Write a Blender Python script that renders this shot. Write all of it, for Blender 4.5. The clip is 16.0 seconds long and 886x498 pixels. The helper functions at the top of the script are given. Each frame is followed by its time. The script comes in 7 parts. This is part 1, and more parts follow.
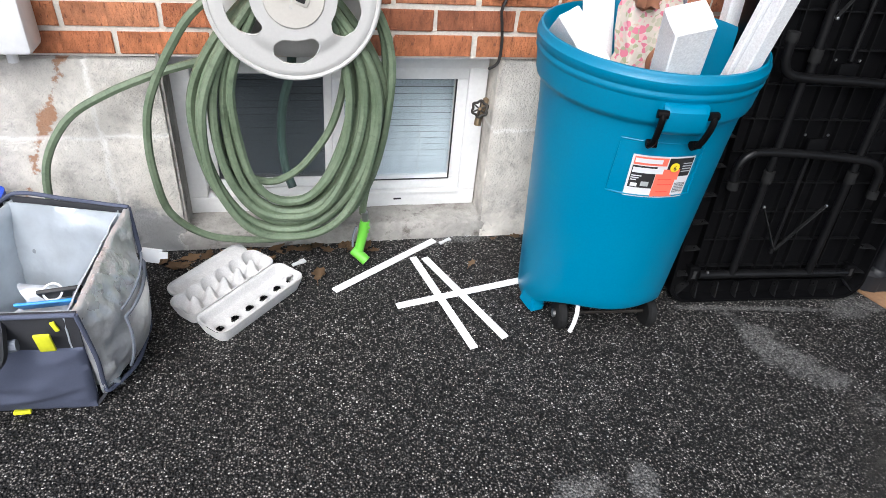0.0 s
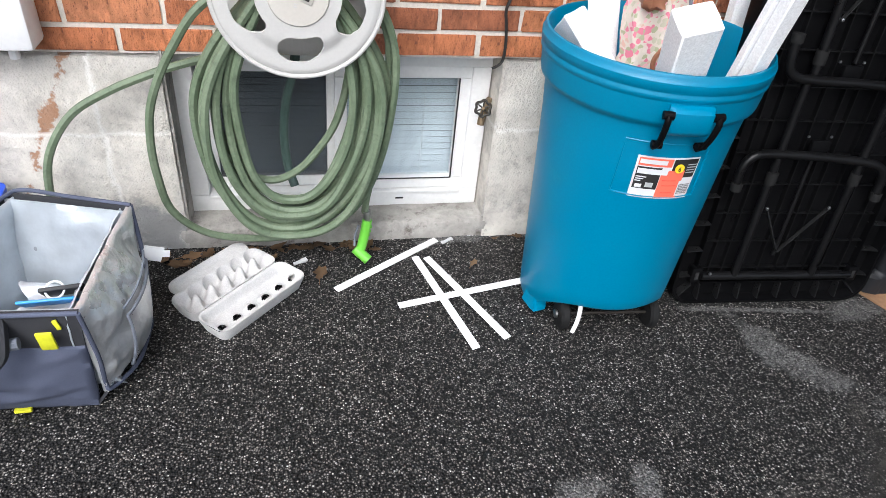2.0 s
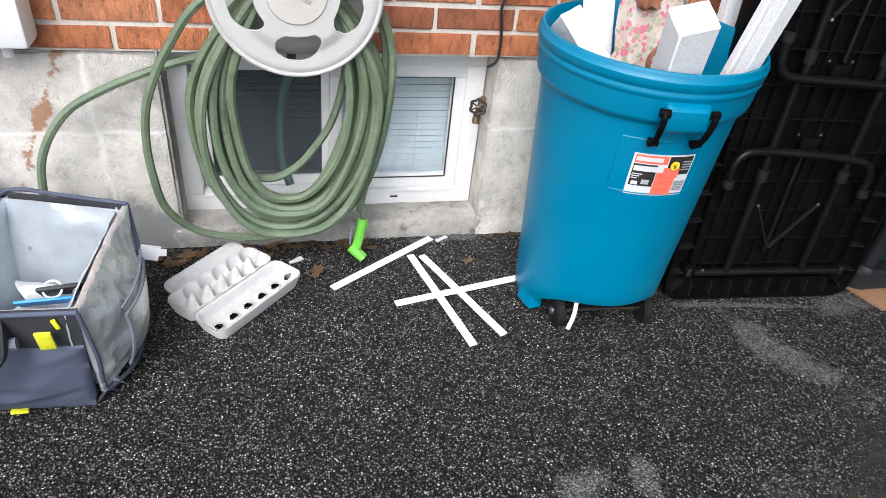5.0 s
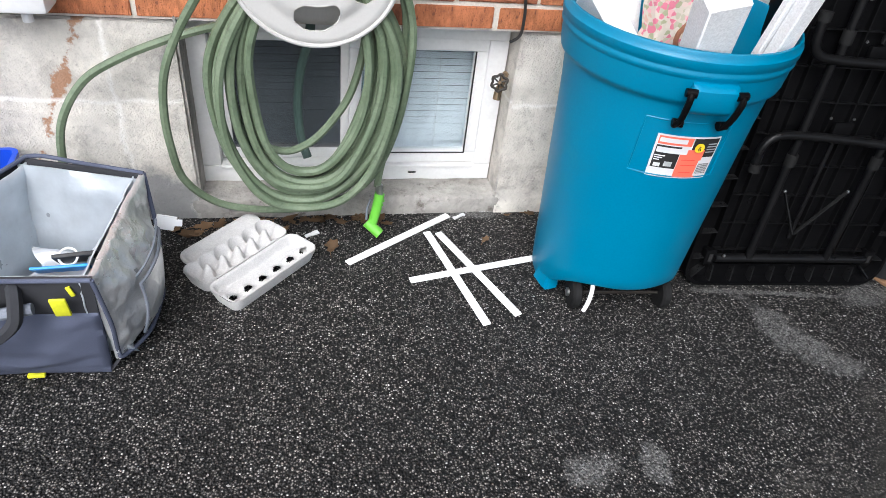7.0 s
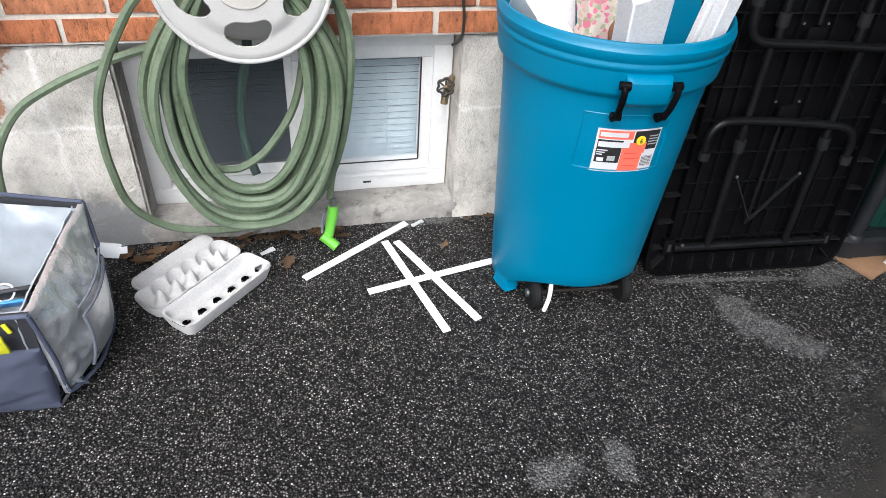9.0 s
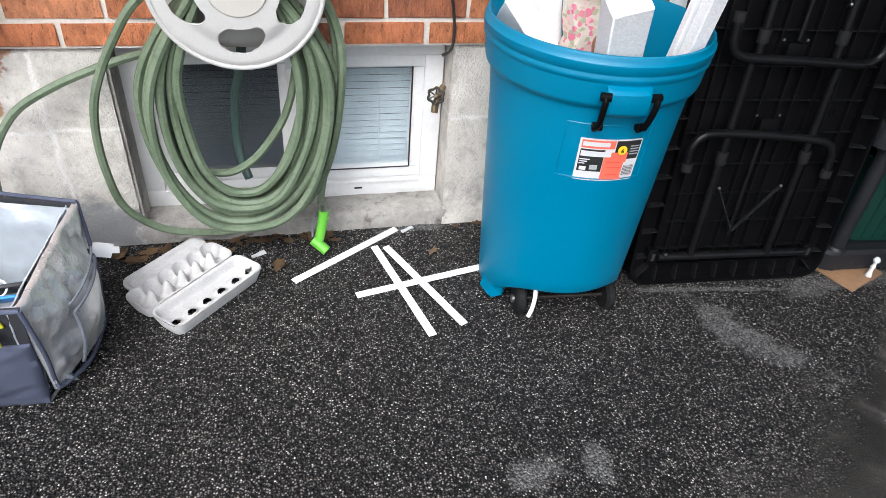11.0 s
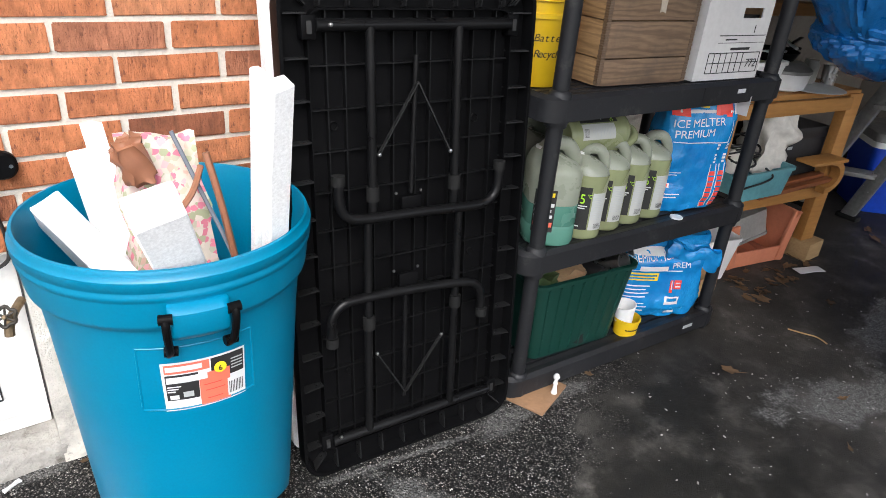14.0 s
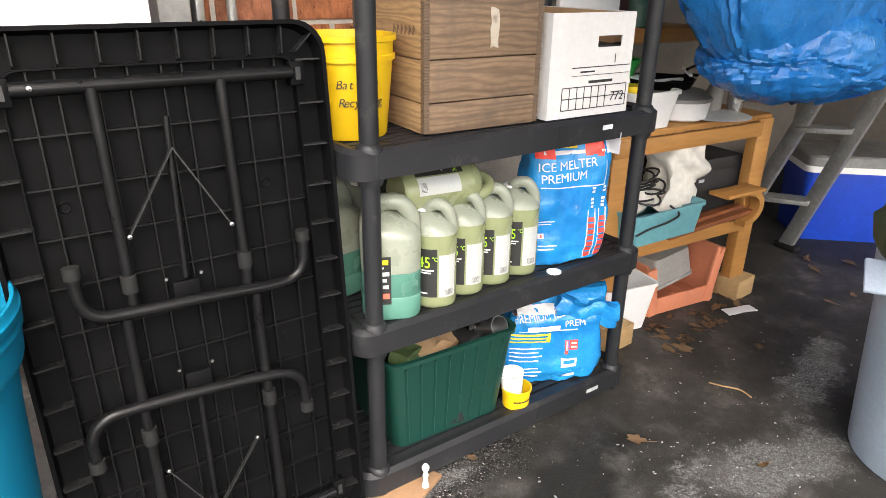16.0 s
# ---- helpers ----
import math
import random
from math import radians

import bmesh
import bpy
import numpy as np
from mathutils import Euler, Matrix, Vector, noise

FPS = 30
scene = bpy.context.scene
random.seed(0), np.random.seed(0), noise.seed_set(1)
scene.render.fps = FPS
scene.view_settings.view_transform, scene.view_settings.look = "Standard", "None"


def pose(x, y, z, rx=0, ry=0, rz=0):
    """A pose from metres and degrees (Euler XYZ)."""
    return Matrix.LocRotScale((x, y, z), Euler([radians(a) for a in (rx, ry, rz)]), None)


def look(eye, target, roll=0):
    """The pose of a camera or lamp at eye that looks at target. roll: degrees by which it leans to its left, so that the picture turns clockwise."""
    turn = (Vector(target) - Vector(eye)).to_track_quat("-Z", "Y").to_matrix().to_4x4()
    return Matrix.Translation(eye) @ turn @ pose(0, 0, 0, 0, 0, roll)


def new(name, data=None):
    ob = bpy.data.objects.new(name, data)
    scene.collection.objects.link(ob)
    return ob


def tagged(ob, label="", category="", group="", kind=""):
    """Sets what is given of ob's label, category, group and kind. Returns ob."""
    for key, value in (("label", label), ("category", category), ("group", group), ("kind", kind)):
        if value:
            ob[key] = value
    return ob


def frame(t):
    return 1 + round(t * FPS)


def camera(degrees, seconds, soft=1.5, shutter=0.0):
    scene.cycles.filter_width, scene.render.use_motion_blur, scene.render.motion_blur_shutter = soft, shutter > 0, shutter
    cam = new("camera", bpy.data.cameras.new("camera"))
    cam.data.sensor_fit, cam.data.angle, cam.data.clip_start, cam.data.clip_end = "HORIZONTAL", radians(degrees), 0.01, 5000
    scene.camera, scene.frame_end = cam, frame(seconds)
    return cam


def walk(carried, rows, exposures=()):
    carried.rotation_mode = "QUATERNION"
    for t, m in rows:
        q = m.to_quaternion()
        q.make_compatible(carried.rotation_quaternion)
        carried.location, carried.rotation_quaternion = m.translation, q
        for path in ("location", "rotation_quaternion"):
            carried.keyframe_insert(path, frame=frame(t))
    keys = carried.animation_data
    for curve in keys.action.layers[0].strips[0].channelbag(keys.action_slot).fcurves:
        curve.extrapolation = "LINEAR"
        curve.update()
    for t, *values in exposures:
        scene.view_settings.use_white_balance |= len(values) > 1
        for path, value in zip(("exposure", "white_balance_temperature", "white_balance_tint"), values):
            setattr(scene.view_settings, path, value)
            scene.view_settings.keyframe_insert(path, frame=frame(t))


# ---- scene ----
cam = camera(67.9, 16.0, soft=0.7)
PATH = [
    (0, (-0.409, -1.514, 1.097), (-0.003, 0.049, -0.083), 5.7),
    (0.5, (-0.418, -1.512, 1.096), (0.005, 0.052, -0.076), 6.3),
    (1, (-0.416, -1.506, 1.097), (-0.005, 0.053, -0.087), 6.9),
    (1.5, (-0.42, -1.507, 1.093), (-0.013, 0.051, -0.093), 6.3),
    (2, (-0.42, -1.507, 1.096), (-0.007, 0.052, -0.087), 6.2),
    (2.5, (-0.424, -1.508, 1.094), (-0.013, 0.049, -0.092), 6.5),
    (3, (-0.433, -1.51, 1.094), (-0.017, 0.048, -0.089), 6.5),
    (3.5, (-0.437, -1.512, 1.096), (-0.013, 0.044, -0.088), 6.4),
    (4, (-0.438, -1.514, 1.098), (-0.004, 0.042, -0.081), 6.4),
    (6.5, (-0.468, -1.501, 1.085), (0.013, 0.024, -0.116), 7.7),
    (7, (-0.434, -1.498, 1.087), (-0.041, 0.02, -0.154), 7.3),
    (7.5, (-0.382, -1.493, 1.086), (-0.078, 0.039, -0.163), 6.0),
    (8, (-0.344, -1.491, 1.093), (-0.026, 0.056, -0.135), 5.2),
    (8.5, (-0.35, -1.487, 1.094), (0.052, 0.048, -0.122), 5.0),
    (9, (-0.353, -1.497, 1.089), (0.075, 0.022, -0.139), 4.2),
    (11.5, (-0.319, -1.534, 1.101), (0.11, 0.023, -0.079), 5.5),
    (12, (-0.258, -1.532, 1.102), (0.131, 0.061, -0.042), 6.1),
    (12.5, (-0.219, -1.527, 1.1), (0.133, 0.094, -0.018), 5.6),
    (13, (-0.181, -1.526, 1.1), (0.244, 0.091, 0.001), 3.9),
    (13.5, (-0.076, -1.459, 1.105), (0.699, 0.048, 0.043), 4.1),
    (13.7, (-0.02, -1.428, 1.127), (0.908, 0.025, 0.113), 4.6),
    (14, (0.053, -1.369, 1.155), (1.157, 0.044, 0.269), 4.7),
    (14.5, (0.146, -1.354, 1.181), (1.356, 0.013, 0.365), 2.9),
    (15, (0.288, -1.383, 1.176), (1.409, 0.099, 0.436), 1.5),
    (15.5, (0.404, -1.419, 1.152), (1.542, 0.053, 0.421), 1.5),
    (16, (0.486, -1.408, 1.138), (1.634, 0.04, 0.373), 0.8),
]
walk(cam, [(t, look(eye, target, roll)) for t, eye, target, roll in PATH], [(0, 0.62, 5950, 9), (12.5, 0.58, 5950, 9), (13.2, 0.50, 5950, 9), (13.6, 0.55, 6000, 9), (14, 0.95, 6150, 9), (14.5, 1.55, 6300, 9), (15, 1.95, 6600, 9), (16, 2.00, 6700, 9)])

# ---- light ----
world = bpy.data.worlds.new("sky")
scene.world = world
world.use_nodes = True
wn, wl = world.node_tree.nodes, world.node_tree.links
sky = wn.new("ShaderNodeTexSky")
sky.sky_type, sky.sun_disc = "NISHITA", False
sky.sun_elevation, sky.sun_rotation = radians(50), radians(205)
sky.air_density, sky.dust_density, sky.ozone_density = 1.0, 6.0, 1.0
hsv = wn.new("ShaderNodeHueSaturation")
hsv.inputs["Saturation"].default_value = 0.6
wl.new(sky.outputs[0], hsv.inputs["Color"])
wl.new(hsv.outputs[0], wn["Background"].inputs[0])
wn["Background"].inputs[1].default_value = 0.19
lamp = bpy.data.lights.new("sun", "SUN")
lamp.energy, lamp.angle, lamp.color = 0.75, radians(40), (0.96, 0.98, 1.0)
sun = new("sun", lamp)
sun.matrix_world = look((-2.5, -4, 6), (0, 0, 0))


# ---- materials ----
def nodes_of(name):
    m = bpy.data.materials.new(name)
    m.use_nodes = True
    return m, m.node_tree.nodes, m.node_tree.links, m.node_tree.nodes["Principled BSDF"]


def noise_node(n, l, scale, detail=6, stretch=(1, 1, 1), coord="Object", rough=0.6):
    tc, mp, nz = n.new("ShaderNodeTexCoord"), n.new("ShaderNodeMapping"), n.new("ShaderNodeTexNoise")
    mp.inputs["Scale"].default_value = stretch
    nz.inputs["Scale"].default_value, nz.inputs["Detail"].default_value, nz.inputs["Roughness"].default_value = scale, detail, rough
    l.new(tc.outputs[coord], mp.inputs[0])
    l.new(mp.outputs[0], nz.inputs["Vector"])
    return nz


def ramp(n, l, src, stops):
    r = n.new("ShaderNodeValToRGB")
    e = r.color_ramp.elements
    for k, (pos, col) in enumerate(stops):
        q = e[k] if k < 2 else e.new(pos)
        q.position, q.color = pos, (*col, 1)
    l.new(src, r.inputs[0])
    return r


def mixc(n, l, fac, a, b, mode="MIX"):
    m = n.new("ShaderNodeMix")
    m.data_type, m.blend_type = "RGBA", mode
    for sock, v in ((m.inputs[0], fac), (m.inputs[6], a), (m.inputs[7], b)):
        if isinstance(v, bpy.types.NodeSocket):
            l.new(v, sock)
        else:
            sock.default_value = v if isinstance(v, float) else (*v, 1)
    return m.outputs[2]


def mathn(n, l, op, a, b=0.5, c=None):
    m = n.new("ShaderNodeMath")
    m.operation = op
    for k, v in enumerate((a, b, c)):
        if v is None:
            continue
        if isinstance(v, bpy.types.NodeSocket):
            l.new(v, m.inputs[k])
        else:
            m.inputs[k].default_value = v
    return m.outputs[0]


def bump(n, l, b, height, strength, dist=0.002):
    bp = n.new("ShaderNodeBump")
    bp.inputs["Strength"].default_value, bp.inputs["Distance"].default_value = strength, dist
    l.new(height, bp.inputs["Height"])
    l.new(bp.outputs[0], b.inputs["Normal"])
    return bp


def mat(name, c1, c2=None, scale=6, rough=0.5, metal=0.0, grain=60, strength=0.25, dist=0.001, stretch=(1, 1, 1), vary=0.0, alpha=None, trans=0.0, sub=0.0, spec=0.5, dirt=None, dirt_at=(0.58, 0.72)):
    """Two-scale procedural surface: broad tone change, fine grain with relief, optional dirt blotches."""
    m, n, l, b = nodes_of(name)
    c2 = c2 or tuple(0.8 * v for v in c1)
    broad, fine = noise_node(n, l, scale, 5, stretch), noise_node(n, l, grain, 4, stretch)
    col = ramp(n, l, broad.outputs[0], [(0.3, c1), (0.7, c2)]).outputs[0]
    spread = min(0.14, 0.01 + 0.5 * strength)
    tone = ramp(n, l, fine.outputs[0], [(0.3, (1 - spread,) * 3), (0.7, (1 + 0.55 * spread,) * 3)]).outputs[0]
    col = mixc(n, l, 1.0, col, tone, "MULTIPLY")
    if vary:
        oi = n.new("ShaderNodeObjectInfo")
        shade = ramp(n, l, oi.outputs["Random"], [(0, (1 - vary,) * 3), (1, (1 + vary,) * 3)]).outputs[0]
        col = mixc(n, l, 1.0, col, shade, "MULTIPLY")
    if dirt:
        dn = noise_node(n, l, scale * 2.3, 8, (1, 1, 1), rough=0.7)
        col = mixc(n, l, ramp(n, l, dn.outputs[0], [(dirt_at[0], (0,) * 3), (dirt_at[1], (1,) * 3)]).outputs[0], col, dirt)
    l.new(col, b.inputs["Base Color"])
    rr = ramp(n, l, broad.outputs[0], [(0.3, (max(rough - 0.08, 0.02),) * 3), (0.7, (min(rough + 0.1, 1),) * 3)])
    l.new(rr.outputs[0], b.inputs["Roughness"])
    b.inputs["Metallic"].default_value = metal
    b.inputs["Specular IOR Level"].default_value = spec
    b.inputs["Transmission Weight"].default_value = trans
    if sub:
        b.inputs["Subsurface Weight"].default_value, b.inputs["Subsurface Radius"].default_value = sub, (0.02, 0.02, 0.02)
    if alpha is not None:
        b.inputs["Alpha"].default_value = alpha
    if strength:
        bump(n, l, b, fine.outputs[0], strength, dist)
    return m


def brick_material():
    m, n, l, b = nodes_of("wire_cut_brick")
    oi = n.new("ShaderNodeObjectInfo")
    base = ramp(n, l, oi.outputs["Random"], [(0, (0.24, 0.085, 0.045)), (0.15, (0.44, 0.15, 0.065)), (0.5, (0.53, 0.19, 0.08)), (0.8, (0.58, 0.235, 0.11)), (1, (0.34, 0.13, 0.075))]).outputs[0]
    broad = noise_node(n, l, 9, 6)
    streak = noise_node(n, l, 30, 7, (1.6, 1.6, 0.7), rough=0.75)
    pits = noise_node(n, l, 62, 4, (3.0, 1.0, 0.8), rough=0.6)
    pores = noise_node(n, l, 240, 3)
    col = mixc(n, l, 1.0, base, ramp(n, l, broad.outputs[0], [(0.25, (0.62,) * 3), (0.7, (1.12,) * 3)]).outputs[0], "MULTIPLY")
    col = mixc(n, l, 1.0, col, ramp(n, l, streak.outputs[0], [(0.32, (0.60,) * 3), (0.58, (1.12,) * 3)]).outputs[0], "MULTIPLY")
    col = mixc(n, l, ramp(n, l, pits.outputs[0], [(0.60, (0,) * 3), (0.66, (0.75,) * 3)]).outputs[0], col, (0.14, 0.05, 0.03))
    col = mixc(n, l, ramp(n, l, pits.outputs[0], [(0.24, (0.5,) * 3), (0.30, (0,) * 3)]).outputs[0], col, (0.72, 0.42, 0.25))
    l.new(mixc(n, l, ramp(n, l, pores.outputs[0], [(0.62, (0,) * 3), (0.72, (1,) * 3)]).outputs[0], col, (0.16, 0.05, 0.03)), b.inputs["Base Color"])
    b.inputs["Roughness"].default_value = 0.9
    bump(n, l, b, mathn(n, l, "ADD", mathn(n, l, "SUBTRACT", streak.outputs[0], mathn(n, l, "MULTIPLY", pits.outputs[0], 0.8)), mathn(n, l, "MULTIPLY", pores.outputs[0], 0.35)), 1.0, 0.006)
    return m


def ground_material():
    """Coarse asphalt that gives way to a stained concrete slab along a ragged line."""
    m, n, l, b = nodes_of("asphalt_and_slab")
    geo, sep = n.new("ShaderNodeNewGeometry"), n.new("ShaderNodeSeparateXYZ")
    l.new(geo.outputs["Position"], sep.inputs[0])
    vor, vor2 = n.new("ShaderNodeTexVoronoi"), n.new("ShaderNodeTexVoronoi")
    vor.inputs["Scale"].default_value, vor2.inputs["Scale"].default_value = 215, 330
    for v in (vor, vor2):
        l.new(geo.outputs["Position"], v.inputs["Vector"])
    big, mid, fine = noise_node(n, l, 1.3, 6), noise_node(n, l, 7, 7, rough=0.7), noise_node(n, l, 420, 3)
    sepc = n.new("ShaderNodeSeparateColor")
    l.new(vor.outputs["Color"], sepc.inputs[0])
    stone = ramp(n, l, sepc.outputs[0], [(0, (0.004, 0.004, 0.0045)), (0.42, (0.050, 0.047, 0.044)), (0.78, (0.140, 0.130, 0.119)), (0.95, (0.24, 0.222, 0.204)), (0.993, (0.46, 0.44, 0.42))]).outputs[0]
    tar = ramp(n, l, vor.outputs["Distance"], [(0.25, (1.25,) * 3), (0.55, (0.05,) * 3)]).outputs[0]
    asphalt = mixc(n, l, 1.0, stone, tar, "MULTIPLY")
    asphalt = mixc(n, l, 1.0, asphalt, ramp(n, l, mid.outputs[0], [(0.3, (0.95,) * 3), (0.75, (1.65,) * 3)]).outputs[0], "MULTIPLY")
    slab = ramp(n, l, mid.outputs[0], [(0.3, (0.013, 0.0120, 0.0107)), (0.52, (0.029, 0.0268, 0.0238)), (0.66, (0.066, 0.0615, 0.0555)), (0.80, (0.14, 0.132, 0.122))]).outputs[0]
    slab = mixc(n, l, 1.0, slab, ramp(n, l, big.outputs[0], [(0.35, (0.60,) * 3), (0.5, (1.0,) * 3), (0.68, (1.7,) * 3)]).outputs[0], "MULTIPLY")
    slab = mixc(n, l, ramp(n, l, fine.outputs[0], [(0.63, (0,) * 3), (0.72, (1,) * 3)]).outputs[0], slab, (0.16, 0.155, 0.145))
    # the line between the two, with a ragged edge
    d = mathn(n, l, "ADD", mathn(n, l, "MULTIPLY", mathn(n, l, "SUBTRACT", sep.outputs[0], 0.95), 0.517), mathn(n, l, "MULTIPLY", mathn(n, l, "ADD", sep.outputs[1], 0.67), -0.856))
    d = mathn(n, l, "ADD", d, mathn(n, l, "MULTIPLY", mathn(n, l, "SUBTRACT", mid.outputs[0], 0.5), 0.55))
    edge = ramp(n, l, d, [(0.0, (0,) * 3), (0.10, (1,) * 3)])
    # pale cement worn patches near the line
    def patch(x, y, rx, ry, turn):
        c, s = math.cos(turn), math.sin(turn)
        px, py = mathn(n, l, "SUBTRACT", sep.outputs[0], x), mathn(n, l, "SUBTRACT", sep.outputs[1], y)
        u = mathn(n, l, "DIVIDE", mathn(n, l, "ADD", mathn(n, l, "MULTIPLY", px, c), mathn(n, l, "MULTIPLY", py, s)), rx)
        v = mathn(n, l, "DIVIDE", mathn(n, l, "SUBTRACT", mathn(n, l, "MULTIPLY", py, c), mathn(n, l, "MULTIPLY", px, s)), ry)
        r = mathn(n, l, "SQRT", mathn(n, l, "ADD", mathn(n, l, "MULTIPLY", u, u), mathn(n, l, "MULTIPLY", v, v)))
        r = mathn(n, l, "ADD", r, mathn(n, l, "MULTIPLY", mathn(n, l, "SUBTRACT", mid.outputs[0], 0.5), 3.4))
        return ramp(n, l, r, [(0.55, (1,) * 3), (1.0, (0,) * 3)]).outputs[0]
    worn = patch(0.755, -0.590, 0.175, 0.066, radians(-59))
    for spot in ((0.092, -0.850, 0.060, 0.045, 0.3), (0.218, -0.849, 0.030, 0.045, 0.0), (1.06, -0.415, 0.11, 0.05, 0.1), (0.78, -0.400, 0.24, 0.011, -0.13), (1.30, -0.42, 0.10, 0.04, 0.0), (1.98, -0.88, 0.30, 0.10, -0.35), (2.5, -0.75, 0.35, 0.08, 0.2), (0.02, -0.02, 0.13, 0.028, 0.05)):
        worn = mathn(n, l, "MAXIMUM", worn, patch(*spot))
    # two large ragged patches where the slab is darker
    dark_spots = mathn(n, l, "MAXIMUM", patch(1.08, -0.86, 0.50, 0.24, -0.35), patch(1.55, -0.62, 0.30, 0.10, 0.2))
    slab = mixc(n, l, mathn(n, l, "MULTIPLY", dark_spots, 0.62), slab, (0.0085, 0.0080, 0.0072))
    col = mixc(n, l, edge.outputs[0], asphalt, slab)
    pale = mixc(n, l, 1.0, (0.30, 0.295, 0.285), ramp(n, l, vor2.outputs["Distance"], [(0.1, (1.1,) * 3), (0.6, (0.45,) * 3)]).outputs[0], "MULTIPLY")
    grains = mathn(n, l, "MULTIPLY_ADD", sepc.outputs[0], 0.75, 0.20)
    col = mixc(n, l, mathn(n, l, "MULTIPLY", worn, grains), col, pale)
    l.new(col, b.inputs["Base Color"])
    l.new(mixc(n, l, edge.outputs[0], (0.66,) * 3, (0.60,) * 3), b.inputs["Roughness"])
    b.inputs["Specular IOR Level"].default_value = 0.28
    rough_h = mathn(n, l, "MULTIPLY", mathn(n, l, "SUBTRACT", 1.0, vor.outputs["Distance"]), mathn(n, l, "SUBTRACT", 1.0, mathn(n, l, "MULTIPLY", edge.outputs[0], 0.85)))
    h = mathn(n, l, "ADD", rough_h, mathn(n, l, "MULTIPLY", fine.outputs[0], 0.15))
    bump(n, l, b, h, 1.0, 0.006)
    return m


def foundation_material():
    m, n, l, b = nodes_of("parged_foundation")
    broad, mid, fine = noise_node(n, l, 3, 7, rough=0.65), noise_node(n, l, 14, 7, rough=0.7), noise_node(n, l, 160, 4)
    geo, sep = n.new("ShaderNodeNewGeometry"), n.new("ShaderNodeSeparateXYZ")
    l.new(geo.outputs["Position"], sep.inputs[0])
    col = ramp(n, l, broad.outputs[0], [(0.28, (0.40, 0.385, 0.36)), (0.5, (0.64, 0.605, 0.545)), (0.75, (0.76, 0.725, 0.66))]).outputs[0]
    col = mixc(n, l, 1.0, col, ramp(n, l, mid.outputs[0], [(0.32, (0.66,) * 3), (0.5, (1.0,) * 3), (0.7, (1.14,) * 3)]).outputs[0], "MULTIPLY")
    # grey ragged ellipse low in the corner by the window
    ex = mathn(n, l, "DIVIDE", mathn(n, l, "ADD", sep.outputs[0], 0.86), 0.20)
    ez = mathn(n, l, "DIVIDE", mathn(n, l, "SUBTRACT", sep.outputs[2], 0.03), 0.13)
    er = mathn(n, l, "SQRT", mathn(n, l, "ADD", mathn(n, l, "MULTIPLY", ex, ex), mathn(n, l, "MULTIPLY", ez, ez)))
    er = mathn(n, l, "ADD", er, mathn(n, l, "MULTIPLY", mathn(n, l, "SUBTRACT", mid.outputs[0], 0.5), 1.2))
    col = mixc(n, l, ramp(n, l, er, [(0.7, (0.85,) * 3), (1.05, (0,) * 3)]).outputs[0], col, (0.24, 0.245, 0.25))
    # rust run beside the crack
    rx = mathn(n, l, "ABSOLUTE", mathn(n, l, "ADD", mathn(n, l, "ADD", sep.outputs[0], 0.918), mathn(n, l, "MULTIPLY", mathn(n, l, "SUBTRACT", 0.5, sep.outputs[2]), 0.45)))
    rust = mathn(n, l, "ADD", rx, mathn(n, l, "MULTIPLY", mathn(n, l, "SUBTRACT", mid.outputs[0], 0.5), 0.12))
    col = mixc(n, l, ramp(n, l, rust, [(0.0, (0.85,) * 3), (0.007, (0,) * 3)]).outputs[0], col, (0.36, 0.17, 0.08))
    # lime bloom along the tooled joints
    jz = mathn(n, l, "ABSOLUTE", mathn(n, l, "ADD", mathn(n, l, "SUBTRACT", sep.outputs[2], 0.336), mathn(n, l, "MULTIPLY", mathn(n, l, "SUBTRACT", mid.outputs[0], 0.5), 0.03)))
    jx = mathn(n, l, "ABSOLUTE", mathn(n, l, "ADD", mathn(n, l, "ADD", sep.outputs[0], 0.862), mathn(n, l, "MULTIPLY", mathn(n, l, "SUBTRACT", mid.outputs[0], 0.5), 0.06)))
    jj = mathn(n, l, "MINIMUM", jz, jx)
    col = mixc(n, l, ramp(n, l, jj, [(0.001, (0.85,) * 3), (0.007, (0,) * 3)]).outputs[0], col, (0.82, 0.80, 0.76))
    pits = noise_node(n, l, 55, 6, rough=0.75)
    col = mixc(n, l, ramp(n, l, pits.outputs[0], [(0.30, (0.55,) * 3), (0.40, (0,) * 3)]).outputs[0], col, (0.22, 0.205, 0.185))
    l.new(col, b.inputs["Base Color"])
    b.inputs["Roughness"].default_value = 0.92
    bump(n, l, b, mathn(n, l, "ADD", mid.outputs[0], mathn(n, l, "ADD", mathn(n, l, "MULTIPLY", fine.outputs[0], 0.35), mathn(n, l, "MULTIPLY", pits.outputs[0], 0.6))), 1.0, 0.010)
    return m


